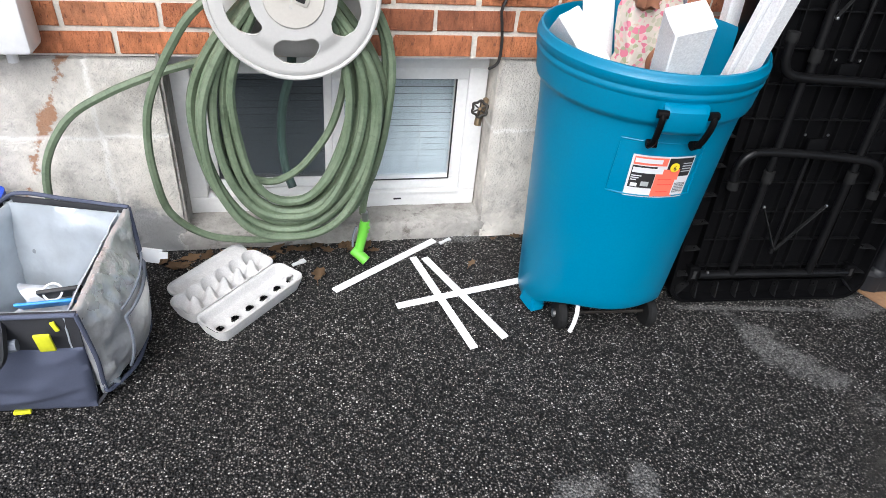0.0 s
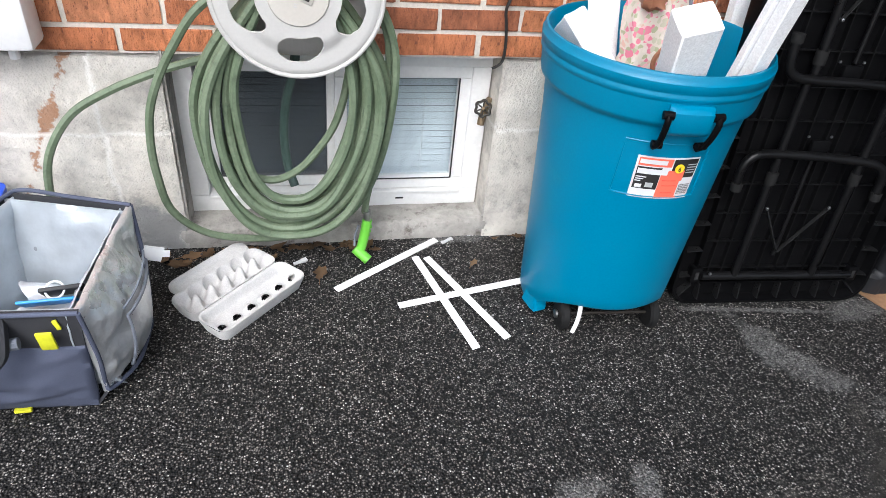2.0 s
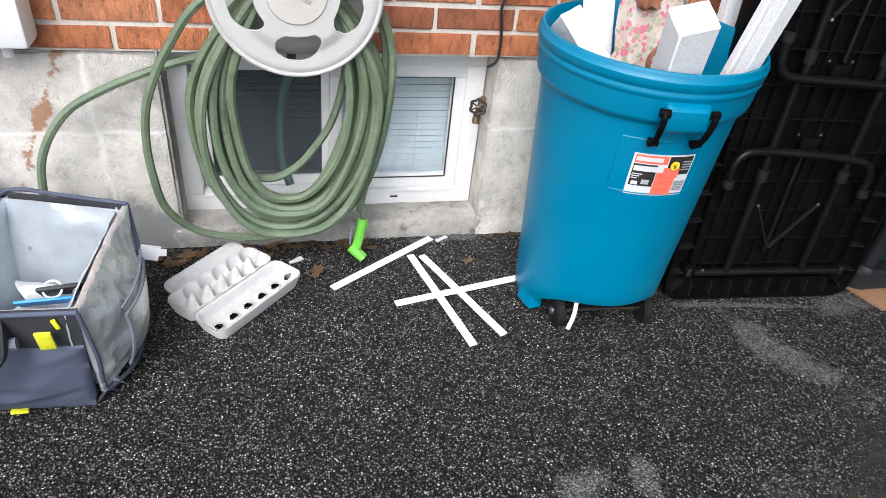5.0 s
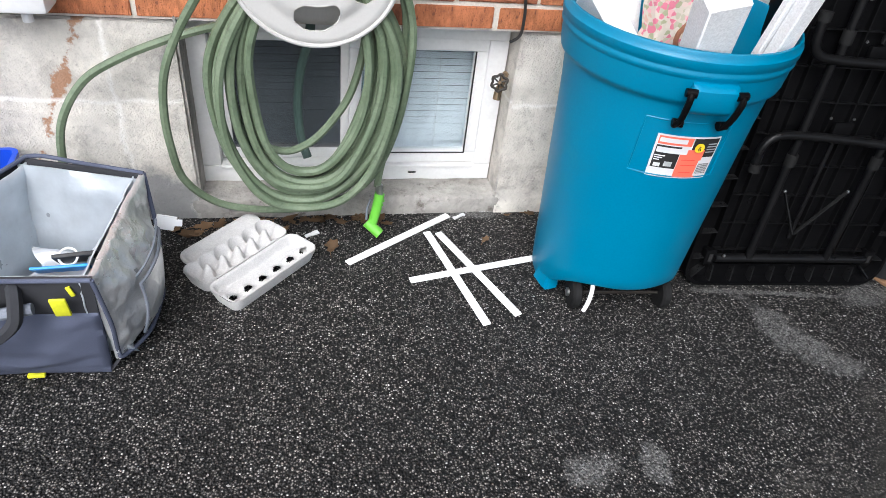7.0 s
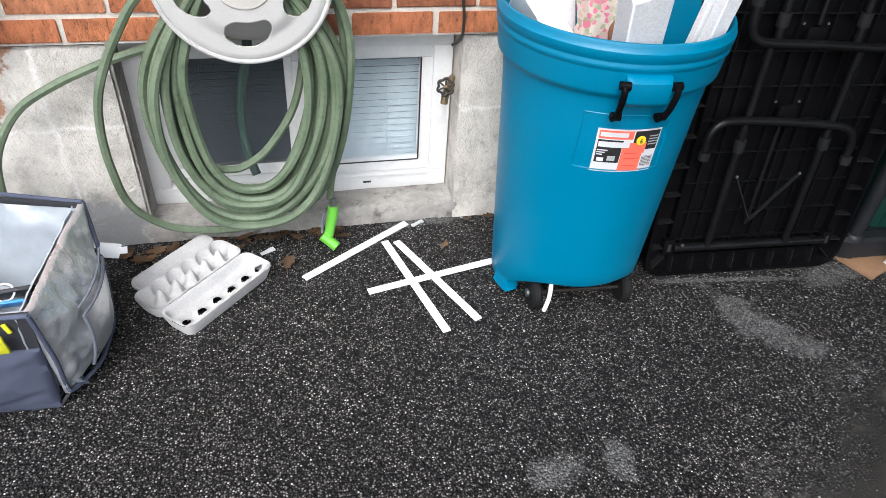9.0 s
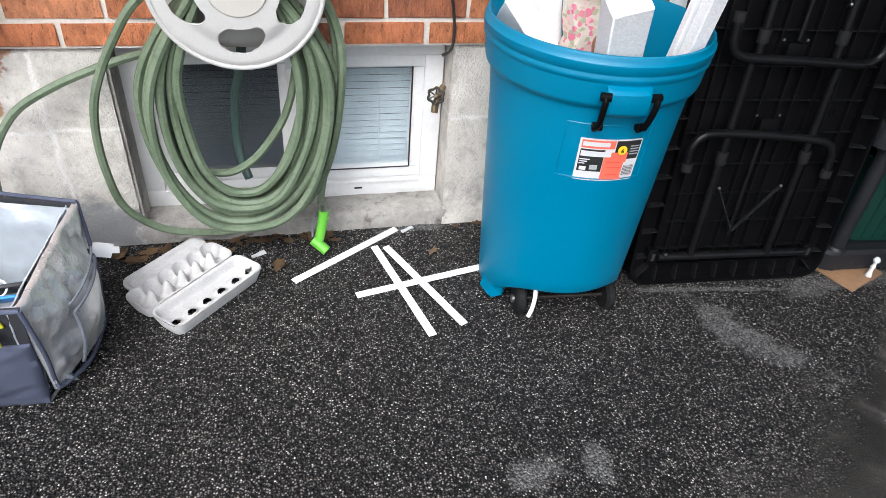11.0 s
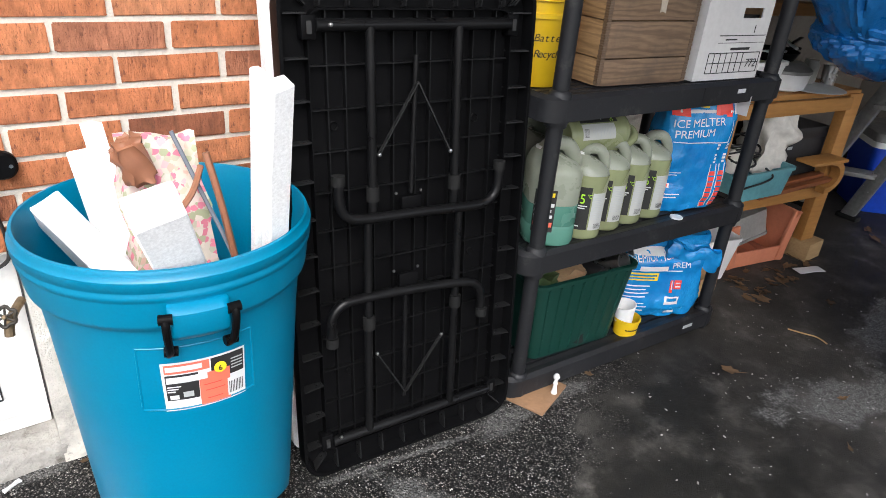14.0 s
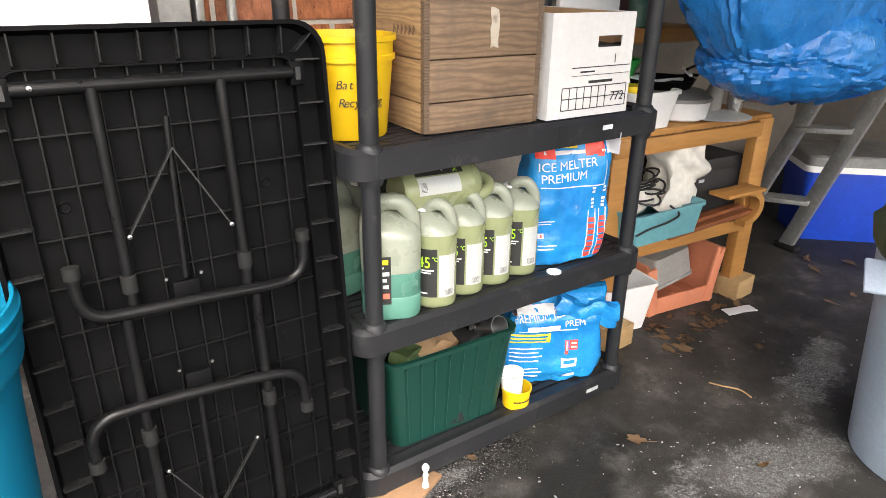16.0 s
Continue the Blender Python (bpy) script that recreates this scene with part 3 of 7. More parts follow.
house = tagged(part("wall_house", box((WALL_R - WALL_L, 0.24, 2.7 - BED), ((WALL_L + WALL_R) / 2, 0.128, (2.7 + BED) / 2)), MORTAR), "orange-red brick wall with pale mortar above the foundation", "wall", kind="structure")
# upper storey behind the joints, closed above
tagged(part("soffit", box((6.0, 0.6, 0.06), (-0.5, -0.18, 2.73)), WPAINT), "white soffit boards under the roof edge", "soffit", kind="structure")


def block_wall(name, x0, x1, z0, z1, y0, y1, joints_z, joints_x, seed):
    """A parged foundation face with shallow tooled joints and an uneven skin."""
    nx, nz = max(6, int((x1 - x0) / 0.016)), max(6, int((z1 - z0) / 0.016))
    rows = []
    for k in range(nz + 1):
        z = z0 + (z1 - z0) * k / nz
        row = []
        for i in range(nx + 1):
            x = x0 + (x1 - x0) * i / nx
            q = Vector((x * 5 + seed, z * 5, seed))
            d = 0.007 * noise.noise(q) + 0.004 * noise.noise(q * 3.1) + 0.002 * noise.noise(q * 9)
            for jz in joints_z:
                d += 0.006 * math.exp(-((z - jz) / 0.010) ** 2)
            for jx, za, zb in joints_x:
                if za < z < zb:
                    d += 0.006 * math.exp(-((x - jx) / 0.009) ** 2)
            row.append((x, y0 + d, z))
        rows.append(row)
    bm = skin(rows, closed=False)
    box((x1 - x0, y1 - y0 - 0.02, z1 - z0), ((x0 + x1) / 2, (y0 + y1) / 2 + 0.011, (z0 + z1) / 2), bm=bm)
    return tagged(part(name, bm, FOUND, smooth=60), "pale parged concrete block foundation, cracked and stained", "foundation wall", kind="structure")


OL, OR, WY = -0.716, 0.086, 0.115
block_wall("wall_foundation_1", WALL_L, OL, -0.05, BED - 0.004, -0.006, 0.24, (0.336, 0.13), ((-0.862, 0.13, 0.336), (-1.12, 0.336, 0.6), (-1.26, 0.13, 0.336), (-1.7, 0.13, 0.6)), 1.3)
block_wall("wall_foundation_2", OR, WALL_R, -0.05, BED - 0.004, -0.006, 0.24, (0.13, 0.36), ((0.36, 0.13, 0.36), (0.55, 0.36, 0.6)), 7.7)
bm = box((OR - OL + 0.04, 0.18, 0.095), ((OL + OR) / 2, 0.084, 0.010), 0.012)
bmesh.ops.subdivide_edges(bm, edges=[e for e in bm.edges if e.calc_length() > 0.5], cuts=40)
crumple(bm, 0.008, 11)
tagged(part("window_sill", bm, CONCRETE, smooth=60), "worn grey concrete sill strip at ground level", "sill", kind="structure")
tagged(part("jamb_lining", box((0.006, 0.09, 0.49), (OL + 0.005, 0.047, 0.29)), CONCRETE), "dirty grey concrete window jamb", "jamb", kind="structure")

# basement window
win = thing("window_1", pose((OL + OR) / 2, WY, 0), "white basement sliding window with blinds behind glass", "window", kind="structure")
W2 = (OR - OL) / 2


def frame_bars(x0, x1, z0, z1, w, y, d, name, material, parent):
    for bx, bz, sx, sz in (((x0 + x1) / 2, z0 + w / 2, x1 - x0, w), ((x0 + x1) / 2, z1 - w / 2, x1 - x0, w), (x0 + w / 2, (z0 + z1) / 2, w, z1 - z0 - 2 * w), (x1 - w / 2, (z0 + z1) / 2, w, z1 - z0 - 2 * w)):
        part(name, box((sx, d, sz), (bx, y, bz), 0.003), material, parent)


frame_bars(-W2 + 0.004, W2 - 0.004, 0.056, 0.522, 0.050, 0.005, 0.07, "window_frame", WPAINT, win)
frame_bars(-W2 + 0.056, 0.000, 0.108, 0.470, 0.030, 0.026, 0.036, "sash_frame", WPAINT, win)
frame_bars(-0.010, W2 - 0.052, 0.108, 0.470, 0.032, -0.002, 0.036, "sash_frame", WPAINT, win)
part("sash_track", box((2 * W2 - 0.11, 0.010, 0.010), (0, -0.032, 0.104), 0.003), WPAINT, win)
# solid black boxes: the shade inside the weep slots is put into their colour
part("weep_slot", box((0.022, 0.003, 0.004), (0.17, -0.0315, 0.082)), INK, win)
part("weep_slot", box((0.022, 0.003, 0.004), (-0.22, -0.0315, 0.082)), INK, win)
for x0, x1, y in ((-W2 + 0.084, -0.028, 0.030), (0.020, W2 - 0.082, 0.002)):
    p = part("pane", box((x1 - x0, 0.004, 0.306), ((x0 + x1) / 2, y, 0.289)), GLASS, win)
    p.visible_shadow = False
part("insect_screen", box((W2 - 0.112, 0.0015, 0.306), (-W2 / 2 + 0.028, 0.014, 0.289)), SCREEN, win, "dark insect screen")
part("glazing_bead", box((0.0035, 0.004, 0.298), (W2 - 0.085, -0.0205, 0.289)), INK, win)
part("glazing_bead", box((0.30, 0.004, 0.002), (0.166, -0.0205, 0.140)), INK, win)
blind = thing("window_blind", pose((OL + OR) / 2, WY + 0.066, 0), "closed grey-blue horizontal slat blind behind the window", "blind")
for k in range(21):
    part("slat", box((0.74, 0.0168, 0.0012), (0, 0, 0.080 + 0.0195 * k), turn=pose(0, 0, 0, 66)), SLAT, blind, smooth=0)
part("bottom_rail", box((0.74, 0.018, 0.012), (0, 0, 0.064), 0.002), WHITEP, blind)
part("headrail", box((0.74, 0.03, 0.03), (0, 0, 0.490), 0.003), WHITEP, blind)
for cx in (-0.24, 0.02, 0.24):
    part("cord", rod((cx, -0.013, 0.07), (cx, -0.013, 0.49), 0.001, 5), WHITEP, blind)
# added panel; the basement's lack of light is put into its near-black colour
tagged(part("wall_basement", box((1.4, 0.02, 0.9), ((OL + OR) / 2, 0.75, 0.3)), DARK), "near-black panel standing in for the unlit basement", "wall", kind="structure")

# garage shell
GX0, GX1, GY1 = 0.98, 4.6, 0.15
tagged(part("wall_garage_side", box((1.25, 0.2, 2.9), (GX0 + 0.645, GY1 + 0.1, 1.45)), MORTAR), "brown brick inner garage wall with grey mortar", "wall", kind="structure")
tagged(part("wall_garage_recess", box((GX1 - 2.2, 0.12, 2.9), ((GX1 + 2.2) / 2, 0.46, 1.45)), DARKWALL), "dingy dark garage wall", "wall", kind="structure")
tagged(part("wall_garage_back", box((0.12, 4.2, 2.9), (GX1 + 0.06, -1.52, 1.45)), DARKWALL), "dim back wall of the garage", "wall", kind="structure")
# unseen ceiling, added; its edge runs past the opening to shade table and ground
tagged(part("ceiling", box((GX1 - 0.25, 4.2, 0.1), ((GX1 + 0.45) / 2, -1.5, 2.60)), CEIL), "unseen board ceiling run past the opening to shade the table", "ceiling", kind="structure")
tagged(part("garage_lintel", box((0.2, 4.1, 0.2), (1.0, -1.5, 2.53)), WPAINT), "white boxed beam over the garage opening", "beam", kind="structure")
jamb = thing("door_jamb", pose(0.925, 0.045, 0), "grey garage door post with steel track", "door frame", kind="structure")
part("post", box((0.065, 0.14, 2.4), (0.0, 0.04, 1.2), 0.004), GREYMETAL, jamb)
part("track", box((0.018, 0.05, 2.4), (0.050, -0.01, 1.2), 0.003), STEEL, jamb, "galvanised door track")
conduit = thing("conduit", pose(1.085, 0.126, 0), "grey electrical conduit with clips fixed to brick", "conduit")
part("pipe", rod((0, 0, 0.0), (0, 0, 2.5), 0.011), GREYMETAL, conduit)
for z in (0.6, 1.10, 1.7):
    part("clip", box((0.045, 0.012, 0.02), (0.008, 0.012, z), 0.002), STEEL, conduit)

# ---- things along the house wall ----
meter = thing("meter_box", space(-1.005, -0.006, 0.528, 0, 0.9), "small white plastic utility box fixed to brick", "utility box")
part("housing", box((0.17, 0.09, 0.22), (0, -0.045, 0.145), 0.012), WHITEP, meter)
part("conduit_stub", rod((0.02, -0.03, 0.0), (0.02, -0.03, 0.045), 0.012), WHITEP, meter)

bell = thing("cable_box", space(0.077, -0.004, 0.708, 0, 0.9), "small black oval junction box on brick", "junction box")
ring = rrect(0.098, 0.056, 0.026, 5)
part("cover", skin([[(x, 0, z) for x, z in ring], [(x, -0.016, z) for x, z in ring], [(0.9 * x, -0.022, 0.85 * z) for x, z in ring]], True, True, True), BLACKP, bell)
for sx in (-0.036, 0.036):
    part("screw", lathe([(0.004, 0), (0.004, 0.002)], 8, True, True), STEEL, bell).matrix_local = pose(sx, -0.0215, 0, 90)
cable = part("cable", tube(smooth_line([(0.085, -0.012, 0.775), (0.072, -0.014, 0.74), (0.078, -0.012, 0.70), (0.084, -0.012, 0.65), (0.080, -0.014, 0.600), (0.055, -0.012, 0.580)], 5), 0.004, 6), BLACKCORD)
single(cable, space(0.0005, 0, -0.0147, 0, 0.9), "thin black cable running down brick", "cable")

tap = thing("outdoor_tap", space(0.056, 0.030, 0.376, 0, 0.74), "weathered brass outdoor tap with black wheel handle", "tap")
part("pipe", tube(smooth_line([(0.03, 0.05, 0.02), (0.012, 0.01, 0.018), (-0.004, -0.02, 0.008)], 4), 0.012, 10), BRASS, tap)
part("spout", tube(smooth_line([(0.0, -0.015, 0.01), (-0.012, -0.03, -0.01), (-0.016, -0.035, -0.035)], 4), 0.013, 10), BRASS, tap)
part("stem", rod((0, -0.015, 0.01), (-0.016, -0.045, 0.03), 0.007), BRASS, tap)
wheel = bmesh.new()
tube([(0.026 * math.cos(a) * (1 + 0.12 * math.cos(6 * a)), 0.026 * math.sin(a) * (1 + 0.12 * math.cos(6 * a)), 0) for a in [2 * math.pi * k / 36 for k in range(36)]], 0.0045, 7, True, bm=wheel)
w = part("wheel_handle", wheel, IRON, tap)
w.matrix_local = pose(-0.017, -0.046, 0.031, 62, -22, 0)
for k in range(6):
    a = math.pi * k / 3
    part("spoke", rod((0, 0, 0), (0.026 * math.cos(a), 0.026 * math.sin(a), 0), 0.003, 6), IRON, w)
part("handle_screw", lathe([(0.006, 0), (0.006, 0.006), (0.003, 0.008)], 10, True, True), BRASS, tap).matrix_local = pose(-0.018, -0.05, 0.033, 62, -22, 0)

# hose reel: two discs, hub and wall bracket
RX, RZ, RY = -0.408, 0.710, -0.170
reel = thing("hose_reel", space(RX, 0, RZ, 0, 0.88), "cream plastic wall-mounted hose reel with slotted disc", "hose reel")


def disc(name, y, r, slots, parent):
    """A dished disc with rounded slots cut through; faces lie on a polar grid."""
    nr, na = 26, 150
    bm = bmesh.new()

    def dish(q):
        return 0.010 * (1 - min(1, max(0, (q - 0.60) / 0.12))) - 0.012 * max(0, (q - 0.93) / 0.07)

    rows = [[bm.verts.new((r * (i / nr) * math.cos(2 * math.pi * j / na), -dish(i / nr), r * (i / nr) * math.sin(2 * math.pi * j / na))) for j in range(na)] for i in range(6, nr + 1)]
    for i in range(len(rows) - 1):
        for j in range(na):
            q, a = (i + 6.5) / nr, 2 * math.pi * (j + 0.5) / na
            cut = False
            for s in slots:
                da = (a - s + math.pi) % (2 * math.pi) - math.pi
                u, v = (q - 0.645) / 0.160, da * q / 0.270
                cut = cut or (abs(u) ** 2.6 + abs(v + 0.15 * u) ** 2.6 < 1)
            if not cut:
                bm.faces.new((rows[i][j], rows[i][(j + 1) % na], rows[i + 1][(j + 1) % na], rows[i + 1][j]))
    loose = [v for v in bm.verts if not v.link_faces]
    bmesh.ops.delete(bm, geom=loose, context="VERTS")
    rim = [e for e in bm.edges if e.is_boundary]
    for _ in range(3):
        for v in {v for e in rim for v in e.verts}:
            if 0.3 * r < v.co.length < 0.96 * r:
                nb = [e.other_vert(v) for e in v.link_edges if e.is_boundary]
                if len(nb) == 2:
                    v.co = v.co * 0.5 + (nb[0].co + nb[1].co) * 0.25
    bmesh.ops.solidify(bm, geom=bm.faces[:], thickness=0.006)
    ob = part(name, bm, REEL, parent, smooth=50)
    ob.matrix_local = pose(0, y, 0)
    return ob


disc("front_disc", RY, 0.193, [radians(-90 + 72 * k) for k in range(5)], reel)
disc("back_disc", -0.05, 0.185, [], reel)
lip = part("disc_rim", tube([(0.192 * math.cos(a), 0, 0.192 * math.sin(a)) for a in [2 * math.pi * k / 80 for k in range(80)]], 0.006, 8, True), REEL, reel)
lip.matrix_local = pose(0, RY, 0)
part("hub_cap", lathe([(0.069, 0), (0.069, 0.012), (0.066, 0.016), (0.001, 0.016)], 48), REELD, reel).matrix_local = pose(0, RY - 0.004, 0, 90)
part("hub_recess", box((0.032, 0.004, 0.026), (0, 0, 0), 0.002), REELD, reel, "square winder recess").matrix_local = pose(0.018, RY - 0.0215, -0.002, 0, 22)
# no opening is cut; black colour stands for the shade in the hole
part("hub_hole", box((0.020, 0.003, 0.016), (0, 0, 0), 0.001), INK, reel).matrix_local = pose(0.016, RY - 0.024, 0.0, 0, 22)
ring = rrect(0.046, 0.028, 0.012, 5)
part("hub_grip", skin([[(x, 0, z) for x, z in ring], [(x, -0.005, z) for x, z in ring], [(0.85 * x, -0.006, 0.8 * z) for x, z in ring]], True, True, True), REEL, reel).matrix_local = pose(-0.035, RY - 0.0195, 0.016, 0, 22)
bars([(0, 0, 0.006 * k, 0.008, 0.003) for k in (-4, -3, -1, 0, 1, 3, 4)], REEL, reel, "moulded_mark", pose(-0.002, RY - 0.0205, 0.0, 0, 14))
part("crank_knob", lathe([(0.018, 0), (0.022, 0.02), (0.020, 0.05), (0.016, 0.058), (0.001, 0.06)], 20, True), REELD, reel).matrix_local = pose(-0.128, RY - 0.008, 0.105, 90)
for k in range(4):
    part("knob_groove", tube([(0.0215 * math.cos(a), 0, 0.0215 * math.sin(a)) for a in [2 * math.pi * j / 20 for j in range(20)]], 0.0016, 5, True), LEATHER, reel).matrix_local = pose(-0.128, RY - 0.018 - 0.009 * k, 0.105)
part("drum", lathe([(0.075, 0), (0.075, 0.115)], 32, True, True), REELD, reel).matrix_local = pose(0, -0.055, 0, 90)
part("wall_bracket", box((0.14, 0.048, 0.22), (0, -0.024, 0.0), 0.006), REELD, reel)

# hose: hanging coils over the drum
hose = thing("garden_hose", pose(0, 0, 0), "faded green rubber garden hose hanging in loops from the reel", "hose")
rnd = random.Random(4)


def coil(xl, xr, zb, y, seed, zt=0.760):
    """One hanging loop over the drum: narrow above, a round slack belly below."""
    xc, w, zc, h = (xl + xr) / 2, (xr - xl) / 2, (zt + zb) / 2, (zt - zb) / 2
    pts = []
    for k in range(96):
        p = 2 * math.pi * k / 96
        c, s = math.cos(p), math.sin(p)
        up = max(0.0, s + 0.05) / 1.05
        wide = w * (1 - up ** 2.2) + 0.066 * up ** 2.2
        mid = xc + (RX - xc) * (0.5 + 0.5 * s)
        q = Vector((c * 1.3, s * 1.3, seed))
        x = mid + wide * math.copysign(abs(c) ** 0.86, c) + 0.010 * noise.noise(q)
        pts.append((x, y + 0.014 * noise.noise(q + Vector((5, 5, 5))) - 0.008 * (1 - up), zc + h * s + 0.008 * noise.noise(q + Vector((1, 8, 2)))))
    return part("hose_coil", tube(pts, 0.0099, 7, True), HOSE, hose)


def run(*pts):
    part("hose_run", tube(smooth_line(pts, 8), 0.0094, 7), HOSE, hose)


for k, (xl, xr, zb, y) in enumerate(((-0.668, -0.248, 0.108, -0.060), (-0.662, -0.232, 0.122, -0.090), (-0.640, -0.262, 0.140, -0.118), (-0.632, -0.250, 0.118, -0.132), (-0.622, -0.275, 0.158, -0.068), (-0.612, -0.268, 0.150, -0.105), (-0.605, -0.285, 0.176, -0.128), (-0.592, -0.296, 0.168, -0.078), (-0.585, -0.282, 0.190, -0.112), (-0.575, -0.306, 0.205, -0.090), (-0.566, -0.315, 0.215, -0.124))):
    coil(xl, xr, zb, y, 3.7 * k)
# the slack outer loop down to the ground
run((RX - 0.02, -0.09, 0.755), (-0.585, -0.11, 0.680), (-0.660, -0.11, 0.590), (-0.718, -0.11, 0.480), (-0.740, -0.105, 0.385), (-0.742, -0.10, 0.280), (-0.725, -0.09, 0.175), (-0.655, -0.08, 0.100), (-0.552, -0.07, 0.070), (-0.450, -0.07, 0.072), (-0.370, -0.08, 0.098), (-0.290, -0.09, 0.165), (-0.240, -0.10, 0.270), (-0.210, -0.11, 0.420), (-0.205, -0.11, 0.580), (-0.260, -0.10, 0.700), (RX + 0.02, -0.09, 0.755))
# down the side to the nozzle
run((-0.300, -0.07, 0.730), (-0.222, -0.08, 0.620), (-0.216, -0.085, 0.460), (-0.236, -0.09, 0.310), (-0.256, -0.085, 0.200), (-0.262, -0.080, 0.145))
# the arm that swings off along the foundation
run((-0.600, -0.06, 0.545), (-0.660, -0.05, 0.525), (-0.720, -0.05, 0.505), (-0.820, -0.05, 0.462), (-0.905, -0.06, 0.410), (-0.962, -0.08, 0.325), (-0.980, -0.09, 0.230), (-0.978, -0.10, 0.120), (-0.990, -0.11, 0.012))
run((-0.590, -0.10, 0.330), (-0.535, -0.09, 0.270), (-0.480, -0.085, 0.252), (-0.425, -0.08, 0.275), (-0.380, -0.07, 0.318), (-0.335, -0.06, 0.385), (-0.308, -0.05, 0.470), (-0.300, -0.05, 0.560), (-0.330, -0.055, 0.660))
part("dark_hose", tube(smooth_line([(-0.415, -0.02, 0.62), (-0.422, -0.01, 0.51), (-0.445, 0.00, 0.42), (-0.455, 0.00, 0.33), (-0.450, -0.01, 0.25), (-0.435, -0.03, 0.20)], 7), 0.011, 10), HOSE_D, hose, "dark green supply hose")

gun = thing("spray_nozzle", space(-0.257, -0.085, 0.0, 0, 0.9), "lime green plastic hose nozzle with steel coupling", "hose nozzle")
part("coupling", rod((0.002, 0, 0.135), (0.000, 0, 0.168), 0.0105), STEEL, gun)
part("grip", tube(smooth_line([(0.002, 0, 0.138), (-0.004, -0.004, 0.10), (-0.012, -0.008, 0.06), (-0.020, -0.014, 0.034)], 5), 0.0145, 12), LIME, gun)
part("head", tube([(-0.034, -0.010, 0.045), (-0.02, -0.018, 0.034), (0.004, -0.035, 0.017)], 0.0155, 12), LIME, gun)
part("trigger", tube(smooth_line([(-0.022, 0.006, 0.115), (-0.032, 0.002, 0.085), (-0.034, -0.004, 0.05)], 4), 0.0035, 6), GREYC, gun)
for k in range(5):
    part("grip_ridge", box((0.006, 0.012, 0.005), (0.013 - 0.0035 * k, -0.006, 0.118 - 0.014 * k), 0.0015), LIME, gun)

# ---- wheeled refuse bin ----
SPACE = space(0.304, -0.292, 0, -4, 0.89)
can = thing("wheeled_bin", Matrix(), "teal-blue plastic wheeled refuse bin without lid", "refuse bin")


def bin_section(r, z, n=64):
    return [(r * math.cos(2 * math.pi * i / n), r * math.sin(2 * math.pi * i / n), z) for i in range(n)]


profile = [(0.188, 0.124), (0.197, 0.118), (0.203, 0.128), (0.206, 0.16), (0.231, 0.58), (0.2375, 0.655), (0.2395, 0.664), (0.2505, 0.670), (0.2530, 0.679), (0.2570, 0.722), (0.2575, 0.726), (0.2610, 0.729), (0.2612, 0.737), (0.2595, 0.741), (0.2597, 0.745), (0.2632, 0.748), (0.2636, 0.764), (0.2600, 0.767), (0.2595, 0.775), (0.2570, 0.781), (0.2520, 0.782), (0.2500, 0.776), (0.2490, 0.735), (0.2420, 0.680), (0.2290, 0.62), (0.200, 0.16)]


def bin_ring(r, z, n=64):
    """A ring whose foot rises towards the wheels at the front."""
    out = []
    for x, y, _ in bin_section(r, z, n):
        t = max(0.0, -y / r)
        foot = 0.012 + 0.103 * t * t * (3 - 2 * t)
        k = max(0.0, 1 - (z - 0.118) / 0.46)
        out.append((x * (1 - 0.02 * k * (1 - t)), y, z - (0.118 - foot) * k))
    return out


part("body", skin([bin_ring(r, z) for r, z in profile], True, True, True), CANBLUE, can, smooth=50)
# lugs at the foot, one each side of the wheel well
for a in (196,):
    bm = grid_box((0.05, 0.075, 0.125), 4)
    for v in bm.verts:
        k = (v.co.z + 0.0625) / 0.125
        v.co.x *= 1 - 0.75 * k
        v.co.y *= 1 - 0.5 * k
    bmesh.ops.bevel(bm, geom=[e for e in bm.edges if e.calc_face_angle(0) > 1], offset=0.008, segments=2, affect="EDGES")
    part("foot_lug", bm, CANBLUE, can, smooth=60).matrix_local = pose(0.182 * math.cos(radians(a)), 0.182 * math.sin(radians(a)), 0.074, 0, 0, a)
part("base_pan", lathe([(0.15, 0.085), (0.165, 0.088), (0.190, 0.125)], 40, True), CANBLUE, can)
for sx in (-0.118, 0.138):
    wh = part("wheel", lathe([(0.012, -0.013), (0.038, -0.013), (0.045, -0.007), (0.045, 0.007), (0.038, 0.013), (0.012, 0.013)], 28, True, True), RUBBER, can)
    wh.matrix_local = pose(sx, -0.128, 0.045, 0, 90, 0)
    part("axle_cap", lathe([(0.012, 0), (0.012, 0.006), (0.006, 0.009)], 14, True, True), STEEL, wh).matrix_local = pose(0, 0, 0.012 if sx > 0 else -0.021)
part("axle", rod((-0.118, -0.128, 0.045), (0.138, -0.128, 0.045), 0.005), IRON, can)
strap = part("torn_strip", tube(smooth_line([(-0.088, -0.160, 0.125), (-0.090, -0.175, 0.085), (-0.096, -0.184, 0.055), (-0.104, -0.188, 0.030)], 5), 0.006, 6), WHITEP, can, "torn white strip hanging at the wheel")


def on_bin(a, z, r):
    """A pose on the bin's skin: x along it, y inwards, z up."""
    return pose(r * math.cos(radians(a)), r * math.sin(radians(a)), z, 0, 0, a + 90)


